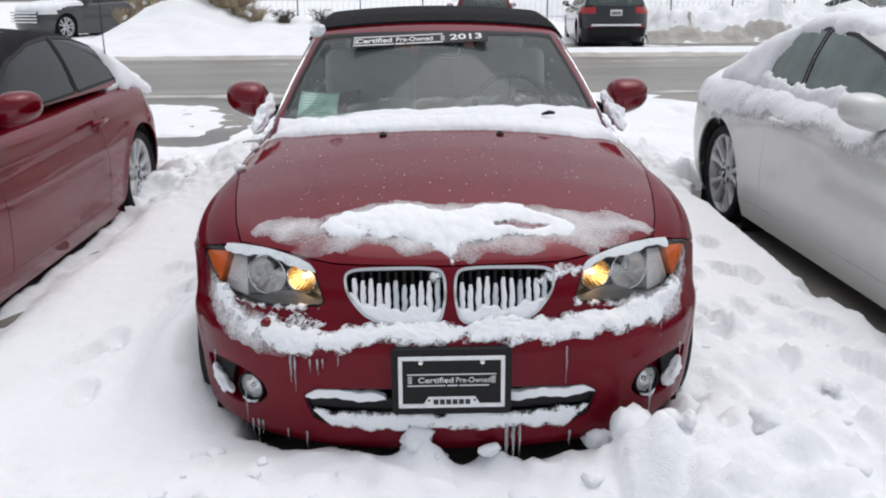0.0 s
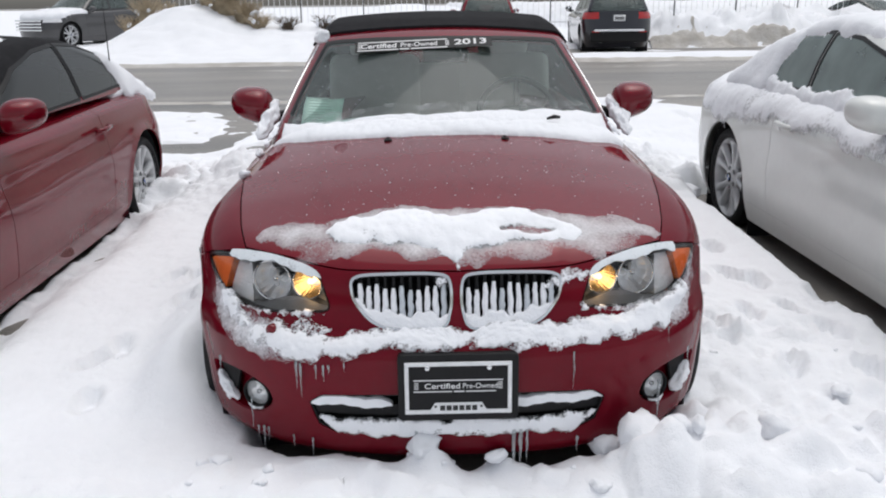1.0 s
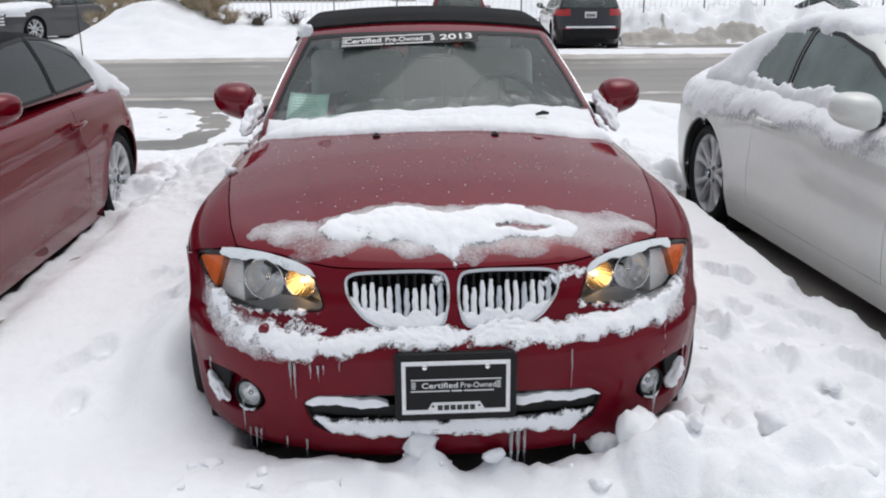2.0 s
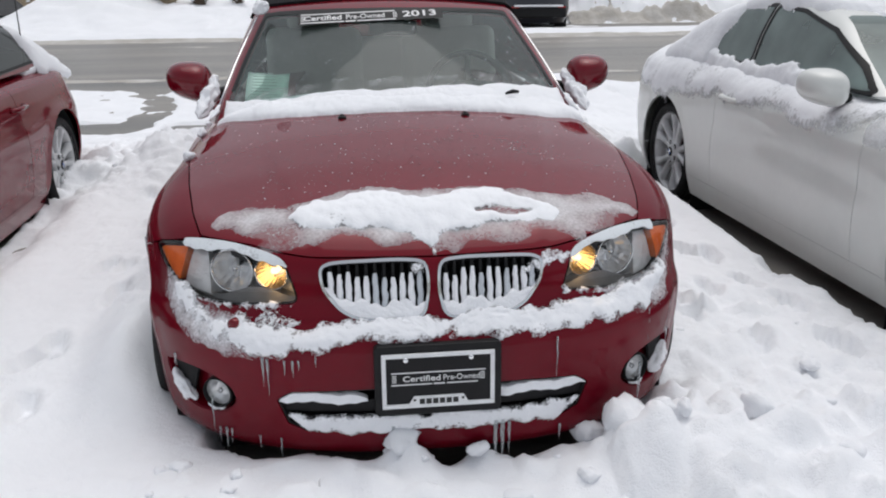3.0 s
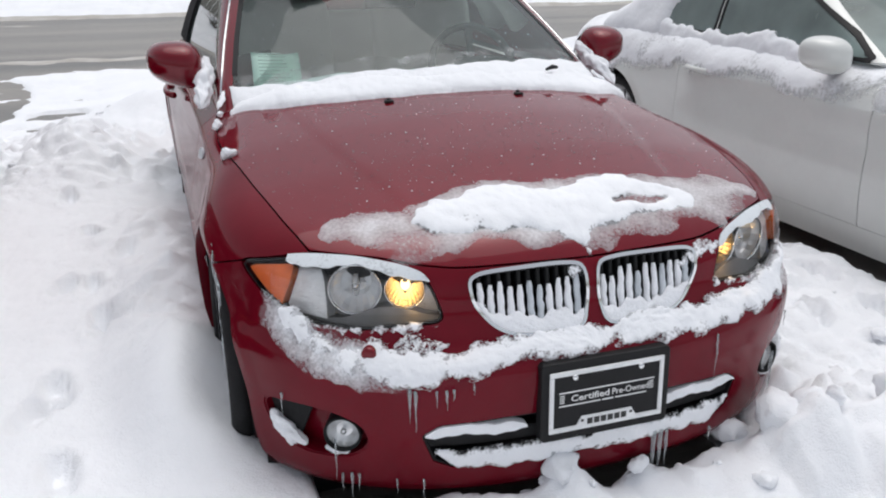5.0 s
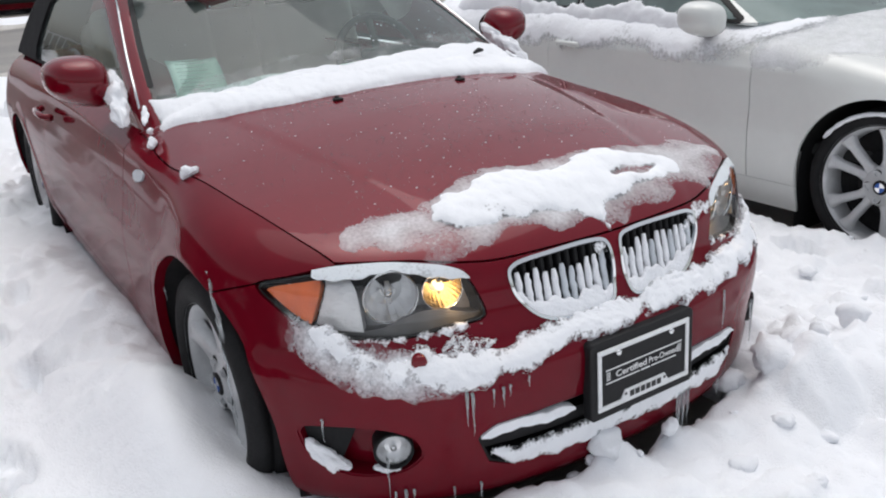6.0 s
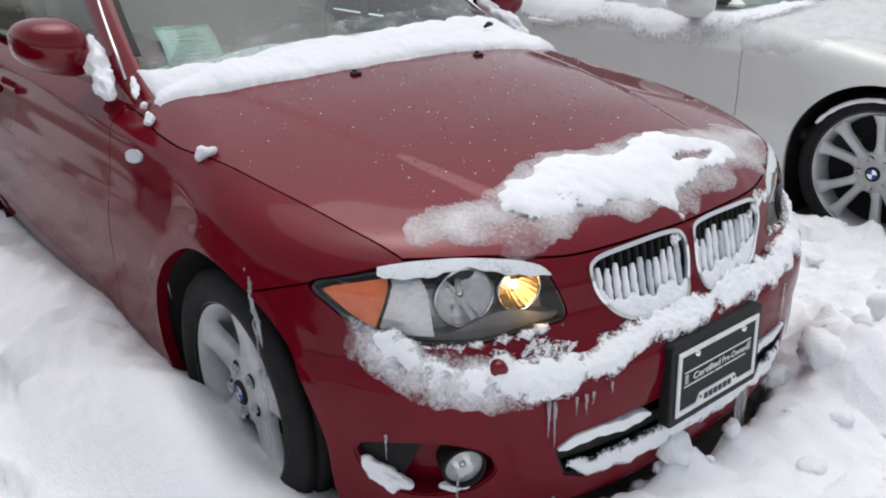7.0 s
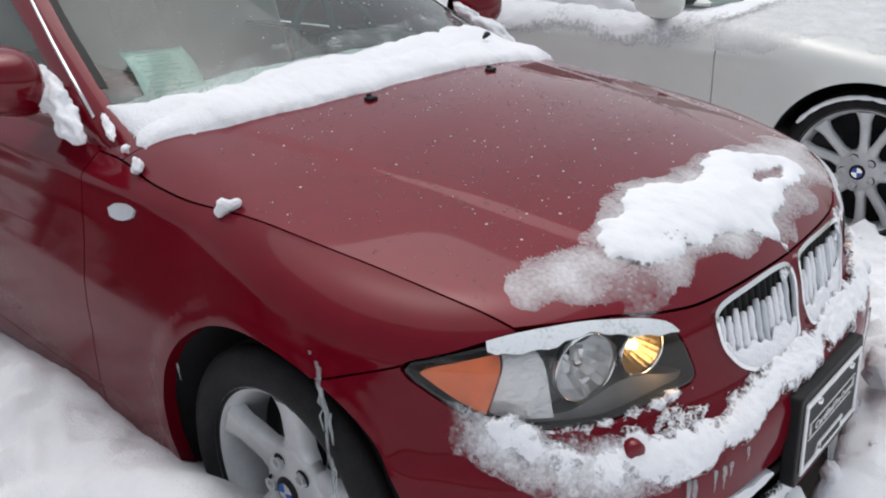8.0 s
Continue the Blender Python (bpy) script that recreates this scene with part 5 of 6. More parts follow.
for tuft in (lambda V: 0.017 - np.hypot((V[:, 0] + 0.042) * 0.8, V[:, 2] - 0.682), lambda V: sdf(xz(V), [(0.25, 0.66), (0.275, 0.69), (0.33, 0.70), (0.40, 0.695), (0.42, 0.67), (0.36, 0.672), (0.30, 0.65)])):
    snow_on("grille_snow_tuft", V, Q, RED, ragged(in_front(tuft, 0.4), 0.02, 30), 0.003, M_RIM, red_car, "tuft of snow at the grille's edge", rough=0.4, scale=30, edge=0.015, up=0.0)
# the drift at the windscreen's foot
screen_snow = lambda V: np.where(V[:, 1] < 1.9, np.interp(V[:, 0], [-0.68, -0.6, -0.45, -0.36, -0.2, 0.0, 0.3, 0.5, 0.6, 0.68], [0.962, 0.966, 0.978, 0.995, 1.012, 1.02, 1.018, 1.01, 0.995, 0.98]) - V[:, 2], -1.0)
snow_on("screen_snow", VG, QG, HOUSE, ragged(lambda V: np.minimum(screen_snow(V), 0.70 - np.abs(V[:, 0])), 0.014, 8), 0.026, M_SNOW, red_car, "snow drift at the foot of the windscreen", rough=0.25, scale=6, edge=0.10, cuts=1, up=0.5)
cowl_snow = lambda V: np.minimum(np.minimum(V[:, 1] - np.interp(V[:, 0], [-0.7, -0.55, -0.4, -0.2, 0.0, 0.3, 0.5, 0.62, 0.7], [1.30, 1.20, 1.155, 1.12, 1.125, 1.13, 1.15, 1.17, 1.22]), 1.58 - V[:, 1]), np.minimum(np.minimum(V[:, 2] - 0.85, np.minimum(0.45 * (V[:, 0] + 0.705), 0.73 - V[:, 0])), HOUSE(V) + 0.10))
snow_on("cowl_snow", V, Q, RED, ragged(cowl_snow, 0.020, 8), 0.034, M_SNOW, red_car, "snow drift at the foot of the windscreen", rough=0.25, scale=7, edge=0.12, cuts=1, up=0.5)
M_HAZE = bpy.data.materials.new("frost_haze")
M_HAZE.use_nodes = True
patchy(M_HAZE, (0.82, 0.84, 0.85), 0.95, 1.75, 14.0, 0.7, 200.0)
frost_screen = lambda V: np.where(V[:, 1] < 1.9, np.minimum(np.minimum(screen_snow(V) + 0.035, 0.02 - screen_snow(V)), 0.66 - np.abs(V[:, 0])), -1.0)
snow_on("screen_frost", VG, QG, HOUSE, ragged(frost_screen, 0.02, 14), 0.002, M_HAZE, red_car, "haze of frost on the glass", rough=0.2, edge=0.02, up=0.0, cuts=0)


def mass(name, path, sizes, seed, parent, label):
    """A long uneven body of snow along a path."""
    bm = bmesh.new()
    pts, n = [Vector(p) for p in path], 24
    rings = []
    for i in range(n + 1):
        t = i / n * (len(pts) - 1)
        k = min(int(t), len(pts) - 2)
        c = pts[k].lerp(pts[k + 1], t - k)
        r = (sizes[k] + (sizes[k + 1] - sizes[k]) * (t - k)) * math.sqrt(max(0.0, 1 - (2 * i / n - 1) ** 6))
        d = (pts[k + 1] - pts[k]).normalized()
        u = d.cross(Vector((0, 0, 1))).normalized()
        w = u.cross(d)
        ring = []
        for j in range(20):
            a = 2 * math.pi * j / 20
            q = u * math.cos(a) + w * math.sin(a)
            f = 1 + 1.3 * ripple(*(c * 14 + q * 0.9 + Vector((seed, 0, 0))), 1.0, 4)
            ring.append(bm.verts.new(c + q * r * f))
        rings.append(ring)
    for a, b in zip(rings, rings[1:]):
        for j in range(20):
            bm.faces.new((a[j], a[(j + 1) % 20], b[(j + 1) % 20], b[j]))
    bmesh.ops.recalc_face_normals(bm, faces=bm.faces)
    bmesh.ops.subdivide_edges(bm, edges=bm.edges[:], cuts=1, use_grid_fill=True, smooth=0.5)
    for v in bm.verts:
        v.co += v.normal * 0.006 * ripple(*v.co, 45.0, 2)
    return part(name, bm, M_SNOW, parent, label)


for s in (-1, 1):
    mass("pillar_snow", [(s * 0.800, 1.42, 0.90), (s * 0.792, 1.50, 0.94), (s * 0.780, 1.60, 0.99), (s * 0.755, 1.68, 1.045)], [0.014, 0.030, 0.036, 0.016], 2.0 + s, red_car, "snow wedged between mirror and pillar")
    mass("pillar_snow", [(s * 0.752, 1.37, 0.905), (s * 0.735, 1.42, 0.925), (s * 0.72, 1.47, 0.95)], [0.004, 0.009, 0.006], 5.0 + s, red_car, "snow at the pillar's foot")
for path, sizes, sd in (([(-0.785, 0.935, 0.832), (-0.766, 0.925, 0.848), (-0.745, 0.905, 0.858)], [0.010, 0.014, 0.007], 3.0), ([(-0.782, 1.235, 0.862), (-0.768, 1.25, 0.874), (-0.755, 1.262, 0.882)], [0.010, 0.014, 0.010], 7.0), ([(-0.756, 1.315, 0.892), (-0.745, 1.33, 0.90)], [0.007, 0.009], 9.0), ([(-0.60, 1.98, 1.285), (-0.575, 2.01, 1.312), (-0.545, 2.03, 1.325)], [0.016, 0.026, 0.014], 12.0)):
    mass("ice_crumb", path, sizes, sd, red_car, "small clump of ice")


def icicle(x, y, z, long, r, parent, seed, tilt=0.0):
    rr = random.Random(seed)
    n = 7 if long < 0.2 else 14
    w = 0.0012 if long < 0.2 else 0.004
    pts = [(x + rr.uniform(-w, w) + tilt * i / n, y + rr.uniform(-w, w), z - long * i / n) for i in range(n + 1)]
    return part("icicle", tube(pts, [max(0.0007, r * (1 - (i / n) ** 1.3) * rr.uniform(0.8, 1.2)) for i in range(n + 1)], 7), M_ICICLE, parent)


def face_y(x, z):
    lo, hi = -0.3, 1.2
    for _ in range(30):
        m = (lo + hi) / 2
        lo, hi = (m, hi) if RED(np.array((x, m, z))) > 0 else (lo, m)
    return lo


for k, (x, z, long, r) in enumerate([(-0.475, 0.455, 0.085, 0.004), (-0.462, 0.453, 0.11, 0.004), (-0.415, 0.452, 0.045, 0.003), (-0.392, 0.452, 0.05, 0.0035), (-0.376, 0.455, 0.03, 0.003), (-0.33, 0.465, 0.028, 0.003), (-0.655, 0.50, 0.085, 0.0022), (-0.705, 0.51, 0.095, 0.0022), (0.34, 0.485, 0.12, 0.003), (0.655, 0.50, 0.10, 0.0026), (0.745, 0.40, 0.05, 0.003), (-0.745, 0.40, 0.06, 0.0028), (-0.635, 0.30, 0.115, 0.003), (0.63, 0.33, 0.14, 0.006), (-0.60, 0.205, 0.07, 0.004), (-0.585, 0.205, 0.045, 0.003), (-0.62, 0.20, 0.05, 0.003), (-0.44, 0.20, 0.06, 0.003), (-0.50, 0.20, 0.04, 0.003), (0.165, 0.245, 0.16, 0.008), (0.185, 0.245, 0.15, 0.007), (0.205, 0.24, 0.11, 0.005), (-0.125, 0.25, 0.13, 0.006), (0.36, 0.20, 0.05, 0.004)]):
    icicle(x, face_y(x, z) - 0.008, z, long, r, red_car, k)
for k, (y, z, long, r) in enumerate([(0.572, 0.675, 0.22, 0.0034), (0.562, 0.668, 0.42, 0.0044), (0.552, 0.58, 0.28, 0.003), (0.585, 0.69, 0.06, 0.0025), (1.05, 0.50, 0.05, 0.003)]):
    icicle(-0.856, y, z, long, r, red_car, 50 + k, 0.006)

for s in (-1, 1):
    mass("recess_snow", [(s * x, face_y(s * x, z) + 0.016, z) for x, z in ((0.765, 0.325), (0.745, 0.30), (0.715, 0.272), (0.69, 0.258))], [0.010, 0.018, 0.022, 0.012], 20 + s, red_car, "snow packed in the fog lamp recess")
    mass("recess_snow", [(s * x, face_y(s * x, z) + 0.012, z) for x, z in ((0.655, 0.262), (0.63, 0.258), (0.60, 0.262))], [0.006, 0.010, 0.006], 30 + s, red_car, "snow packed in the fog lamp recess")

# beads of meltwater and ice grains on the hood
rnd = random.Random(11)
bead = bmesh.new()
bmesh.ops.create_icosphere(bead, subdivisions=1, radius=1)
bv, bf = [v.co.copy() for v in bead.verts], [[v.index for v in f.verts] for f in bead.faces]
bead.free()


M_BEAD = mat("meltwater_bead", (0.62, 0.58, 0.59), 0.05, 0, 0.05, 30.0, trans=0.7, ior=1.33, spec=0.8)


def scatter(name, count, place, size, material, label):
    vs, fs = [], []
    while count:
        x, y, dense = place()
        if rnd.random() > dense:
            continue
        count -= 1
        lo, hi = 0.6, 1.2
        for _ in range(24):
            m = (lo + hi) / 2
            lo, hi = (m, hi) if RED(np.array((x, y, m))) < 0 else (lo, m)
        r = size()
        o = len(vs)
        sx, sy = rnd.uniform(0.8, 1.3), rnd.uniform(0.8, 1.5)
        vs += [(x + c.x * r * sx, y + c.y * r * sy, lo + c.z * r * 0.45) for c in bv]
        fs += [[o + i for i in f] for f in bf]
    me = bpy.data.meshes.new(name)
    me.from_pydata(vs, [], fs)
    me.shade_smooth()
    return tagged(link(name, me, material, red_car), label, kind="stuff")


def hood_spot():
    y = rnd.uniform(0.36, 1.14)
    x = rnd.uniform(-0.74, 0.74)
    d = 0.15 + 0.85 * step(0.15, 0.5, 0.5 + ripple(x, y, 4.0, 4.0, 2)) * (1.0 if abs(x) < 0.5 else 0.35)
    return x, y, d * (1.0 if abs(x) < HOOD_EDGE(y) - 0.02 else 0.0)


scatter("water_bead_film", 2600, hood_spot, lambda: rnd.uniform(0.0009, 0.0027), M_BEAD, "beads of meltwater on the hood")
scatter("ice_grain_scatter", 300, hood_spot, lambda: rnd.choice([0.0008, 0.0012, 0.0016, 0.0028]), M_SNOW, "grains of ice on the hood")
vs, fs = [], []
for _ in range(150):
    px, pz = rnd.choice([-1, -1, 1]) * rnd.uniform(0.1, 0.60) - 0.02, rnd.uniform(1.0, 1.25)
    if abs(px) > float(GLASS_HALF(pz)) - 0.03:
        continue
    at, r, o = on_glass(px, pz, 0.001), rnd.choice([0.0012, 0.0018, 0.003]), len(vs)
    vs += [tuple(at @ Vector((c.x * r, c.y * r * 1.4, c.z * r * 0.5))) for c in bv]
    fs += [[o + i for i in f] for f in bf]
me = bpy.data.meshes.new("screen_speck_scatter")
me.from_pydata(vs, [], fs)
me.shade_smooth()
tagged(link("screen_speck_scatter", me, M_ICE, red_car), "specks of ice on the windscreen", kind="stuff")
# ---- ground ----
def spaced(a, b, dense, far, grow=1.12):
    """Positions close together between a and b, wider and wider apart beyond."""
    v = list(np.arange(a, b, dense))
    s, q = dense, b
    while q < far:
        v.append(q)
        s = min(s * grow, 12.0)
        q += s
    s, q = dense, a
    while q > -far:
        s = min(s * grow, 12.0)
        q -= s
        v.insert(0, q)
    return np.array(v)


ground = part("ground", box(600, 600, 0.2, 0, at=(0, 150, -0.1)), M_ASPHALT, smooth=False)
tagged(ground, "wet dark asphalt of a car park and road", "ground", kind="structure")

def sstep(a, b, q):
    s = min(1.0, max(0.0, (q - a) / (b - a)))
    return s * s * (3 - 2 * s)


PRINTS = [(-1.34, 1.0, 10), (-1.40, 0.88, -15), (-1.27, 1.86, 5), (-1.21, 1.50, 20), (-1.38, 1.90, -10), (-1.23, 1.44, 0), (-1.30, 2.58, 15), (-1.44, 3.2, 0), (-1.30, 0.53, 10), (-1.15, 2.2, -8), (1.52, 1.27, 10), (1.51, 1.64, -5), (1.42, 1.74, 20), (1.31, 1.2, 0), (1.48, 2.2, 0), (1.60, 1.03, 15), (1.22, 1.62, -20), (1.36, 2.6, 5), (1.72, 1.42, 0), (1.12, 1.0, 12), (1.30, 0.72, -10), (1.60, 0.66, 25)]


def footprint(x, y):
    h = 0.0
    for px, py, a in PRINTS:
        dx, dy = x - px, y - py
        if abs(dx) < 0.35 and abs(dy) < 0.35:
            c, s = math.cos(radians(a)), math.sin(radians(a))
            u, v = (dx * c + dy * s) / 0.045, (dy * c - dx * s) / 0.118
            d = math.hypot(u, v)
            deep = 1 - sstep(0.8, 1.05, d)
            heel = 0.6 if -0.25 < v < 0.05 else 1.0
            h += (-0.060 if x > 0 else -0.058) * deep * heel + 0.008 * math.exp(-((d - 1.25) / 0.22) ** 2)
    return h


def beneath(x, y, cx, half, y0, y1, soft):
    """1 under a car, 0 away from it."""
    d = max(abs(x - cx) - half, y0 - y, y - y1)
    return 1 - sstep(-soft, soft * 0.4, d)


def hill(x, y, cx, cy, rx, ry, h):
    q = ((x - cx) / rx) ** 2 + ((y - cy) / ry) ** 2
    return h * math.exp(-q) if q < 9 else 0.0


def crumble(x, y, scale):
    """Broken, blocky snow."""
    d = noise.voronoi((x * scale, y * scale, 0.3))[0]
    return min(d[1] - d[0], 0.5) * 2 * (0.4 + 0.6 * noise.cell((x * scale * 0.9, y * scale * 0.9, 1.0)))


def drift(x, y):
    """Height of the lying snow above the asphalt; below 0 the asphalt is bare."""
    h = 0.125 + 0.03 * ripple(x, y, 1.0, 0.9, 2)
    near = -3.5 < x < 4 and -3 < y < 7
    if near:
        h += 0.016 * ripple(x, y, 2.0, 3.0, 3) + 0.006 * ripple(x, y, 5.0, 12, 2)
        rough = 0.9 * math.exp(-((x + 1.06) / 0.18) ** 2) * sstep(0.85, 1.1, y) * sstep(3.2, 2.6, y) + sstep(0.2, 0.75, x) * sstep(1.9, 0.3, y) + 0.75 * sstep(0.20, -0.15, y + 0.12 * ripple(x, y, 9.0, 1.6, 2)) * sstep(0.75, 0.2, x) + (1.0 - 0.85 * sstep(4.4, 5.4, y)) * sstep(2.9, 3.8, y)
        if rough > 0.01:
            h += min(rough, 1) * (0.095 * ripple(x, y, 7.0, 4.2, 4) + 0.070 * (crumble(x, y, 4.6) - 0.2) + 0.044 * crumble(x, y, 10.0) + 0.016 * crumble(x, y, 20.0)) + 0.035 * min(rough, 1) * sstep(0.2, -0.6, x)
        h += footprint(x, y)
        # drifts against wheels and corners
        h += hill(x, y, -0.97, 0.90, 0.16, 0.20, 0.17) + hill(x, y, -1.00, 0.64, 0.13, 0.18, 0.145) + hill(x, y, -0.93, 1.7, 0.20, 0.6, 0.13) + hill(x, y, 0.60, -0.05, 0.17, 0.13, 0.11) + hill(x, y, 0.80, -0.10, 0.12, 0.12, 0.05) + hill(x, y, 0.85, -0.15, 0.25, 0.2, 0.07)
        h += hill(x, y, -0.08, 0.03, 0.07, 0.09, 0.07) + hill(x, y, 1.05, 1.4, 0.2, 1.2, 0.06)
        h += hill(x, y, -1.44, 4.0, 0.30, 0.5, 0.20) + hill(x, y, -1.4, 4.7, 0.5, 0.5, 0.08) + hill(x, y, 1.35, 4.6, 0.5, 1.6, 0.20) + hill(x, y, 1.75, 2.5, 0.25, 0.9, 0.06)
        h -= 0.13 * math.exp(-((x + 2.04) / 0.15) ** 2) * sstep(0.6, 1.0, y) * sstep(4.0, 3.6, y) * (0.8 + 0.8 * ripple(x, y, 3.0, 4.0, 3))
        h += hill(x, y, -0.92, 6.1, 0.46, 0.8, 0.46)
        h -= 0.34 * beneath(x, y, -0.06, 0.60 + 0.10 * sstep(0.95, 1.3, y), 0.025 + 0.42 * x * x + 0.07 * ripple(x, 0.0, 6.0, 7.0, 3), 4.3, 0.07)
        h -= 0.25 * beneath(x, y, 2.80, 0.93 + 0.12 * sstep(0.9, 1.6, y) + 0.03 * ripple(y, x, 3.0, 3.0, 3), 0.15, 4.2, 0.10) + 0.25 * beneath(x, y, -2.93, 0.78, 0.6 + 0.1 * (x + 2.93) ** 2, 4.4, 0.10)
        h += hill(x, y, -0.90, 0.44, 0.14, 0.12, 0.06)
    if 5.6 < y < 11.2:
        t = sstep(5.6, 6.6, y) * (0.0 if x < -0.6 else sstep(7.6, 9.4, y) if x < 3 else 0.9)
        tracks = 0.9 * ripple(x * 0.5 + 0.30 * y, y * 1.5, 3.0, 0.8, 3) + 0.22 * math.sin(1.9 * (x + 0.28 * y) + 0.8)
        h -= t * (0.09 + 0.28 * tracks) - 0.02 * t * ripple(x, y, 3.0, 5.0, 3)
    if x < -0.6 and 4.8 < y < 11.6:
        # bare wet patches and a tyre's slushy track
        q = 0.25 * ripple(x, y, 4.0, 2.2, 3)
        h -= (0.066 + 0.17 * ripple(x, y * 1.8, 6.0, 2.4, 4)) * sstep(4.9, 5.7, y) * sstep(-1.25, -1.6, x)
        for cx, cy, rx, ry in ((-2.85, 6.72, 0.80, 0.30), (-1.80, 5.95, 0.26, 0.16), (-1.76, 6.62, 0.28, 0.16), (-3.9, 8.0, 0.5, 0.15), (-2.6, 9.75, 0.5, 0.2)):
            h -= 0.22 * (1 - sstep(0.75, 1.05, math.hypot((x - cx) / rx, (y - cy) / ry) + q))
        lane = abs(x + 2.46 - 0.16 * math.sin((y - 6.4) * 1.3) + 0.10 * max(0, y - 8.6)) - 0.17
        h -= (0.115 + 0.05 * ripple(x, y, 5.0, 6.0, 3)) * (1 - sstep(-0.05, 0.08, lane)) * sstep(6.2, 6.6, y)
        far = y + 1.6 * ripple(x, y * 1.5, 2.0, 0.9, 3)
        h -= 0.17 * sstep(9.4, 10.3, far) + 0.05 * ripple(x, y * 2, 8.0, 2.4, 3) * sstep(7.5, 9.0, y)
        if h > 0:
            h *= 1 - 0.68 * sstep(5.3, 6.2, y)
    if y > 10.2:
        edge = 0.35 * ripple(x, 0, 8, 0.5, 2)
        h -= 0.34 * sstep(10.2 + edge, 11.4 + edge, y) * (1 - sstep(19.0 + edge, 20.6 + edge, y))
    if y > 17:
        if x > 1:
            lot = sstep(20.5, 21.5, y) * (1 - sstep(24.2, 24.9, y))
            h -= lot * (0.15 + 0.12 * ripple(x, y * 2, 6.0, 0.5, 3))
            if x > 6.6:
                berm = sstep(24.3, 25.6, y + 0.5 * ripple(x, 2.0, 1.0, 0.6, 2)) * sstep(6.6, 7.6, x)
                h += berm * (0.72 + 0.35 * ripple(x, y, 9.0, 0.8, 4) + 0.4 * ripple(x, y, 5.0, 2.6, 4) + 0.45 * (crumble(x, y, 2.0) - 0.25))
        else:
            h += 0.55 * sstep(21.0, 25.5, y) * sstep(1.0, -2.0, x) * sstep(-10.4, -8.6, x) + hill(x, y, -7.5, 26.0, 1.6, 2.6, 0.75) + hill(x, y, -4.6, 27.0, 2.2, 2.2, 0.15)
            if 24 <= y < 32:
                h += 0.25 * ripple(x, y, 3.0, 0.9, 4) + 0.07 * ripple(x, y, 1.0, 2.8, 3)
            if y < 24:
                h += 0.16 * ripple(x, y, 3.0, 1.1, 4) - 0.25 * max(0, ripple(x * 0.6, y * 1.8, 5.0, 0.8, 2) - 0.28)
            if x < -10.5:
                h -= 0.08 * sstep(-10.5, -12.0, x) * sstep(22.0, 26, y)
    return h


gx, gy = spaced(-3.1, 2.6, 0.021, 280, 1.1), spaced(-1.5, 4.4, 0.021, 280, 1.06)
gx = np.array(sorted({*gx.round(3), *np.arange(-12, -3.5, 0.22).round(3), *np.arange(3.0, 17, 0.15).round(3)}))
gy = np.array(sorted({*gy[(gy > -40)].round(3), *np.arange(6.0, 11.5, 0.12).round(3), *np.arange(19, 27, 0.16).round(3)}))
gx, gy = gx[np.append(True, np.diff(gx) > 0.012)], gy[np.append(True, np.diff(gy) > 0.012)]
me = bpy.data.meshes.new("snow_cover")
verts = [(x, y, drift(x, y)) for y in gy for x in gx]
nx = len(gx)
faces = [(j * nx + i, j * nx + i + 1, (j + 1) * nx + i + 1, (j + 1) * nx + i) for j in range(len(gy) - 1) for i in range(nx - 1)]
me.from_pydata(verts, [], faces)
me.shade_smooth()
tagged(link("snow_cover", me, M_SNOW), "trampled white snow lying over the car park", "snow", kind="stuff")

# brown slush thrown to the road's edges and left between the wheel tracks
def slush(x, y):
    e = 0.35 * ripple(x, 0, 8, 0.5, 2)
    lip = 0.09 * math.exp(-((y - 19.2 - e) / 0.55) ** 2) + 0.05 * math.exp(-((y - 11.0 - e) / 0.35) ** 2) + 0.028 * math.exp(-((y - 17.4 - 0.3 * e) / 0.5) ** 2) + 0.02 * math.exp(-((y - 12.9) / 0.3) ** 2)
    return lip - 0.045 + 0.05 * ripple(x * 0.3, y * 1.6, 4.0, 1.0, 4) + 0.05 * ripple(x, y * 2, 2.0, 2.0, 3)


sx, sy = np.arange(-16, 20, 0.16), np.arange(10.6, 20.6, 0.09)
vs = [(x, y, max(-0.03, slush(x, y))) for y in sy for x in sx]
nx = len(sx)
fs = [(j * nx + i, j * nx + i + 1, (j + 1) * nx + i + 1, (j + 1) * nx + i) for j in range(len(sy) - 1) for i in range(nx - 1) if max(vs[j * nx + i][2], vs[j * nx + i + 1][2], vs[(j + 1) * nx + i][2], vs[(j + 1) * nx + i + 1][2]) > 0]
me = bpy.data.meshes.new("road_slush")
me.from_pydata(vs, [], fs)
me.shade_smooth()
M_MUD = mat("dirty_slush", (0.34, 0.315, 0.28), 0.6, 0, 0.3, 2.5, 0.02, 14.0, tint=(0.55, 0.535, 0.51))
tagged(link("road_slush", me, M_MUD), "dirty brown slush along the road", "slush", kind="stuff")

# the dirty, undercut foot of the bank beyond the road
dx, dy = np.arange(6.9, 15.5, 0.09), np.arange(23.7, 25.3, 0.08)
vs = []
for y in dy:
    for x in dx:
        k = math.exp(-((y - 24.55 - 0.35 * ripple(x, 1.0, 4.0, 0.7, 2)) / 0.38) ** 2)
        vs.append((x, y, max(0.0, drift(x, y)) - 0.10 + k * (0.22 + 0.30 * ripple(x, y, 2.0, 1.7, 3) + 0.12 * crumble(x, y, 2.6))))
nx = len(dx)
fs = [(j * nx + i, j * nx + i + 1, (j + 1) * nx + i + 1, (j + 1) * nx + i) for j in range(len(dy) - 1) for i in range(nx - 1)]
me = bpy.data.meshes.new("bank_grime")
me.from_pydata(vs, [], fs)
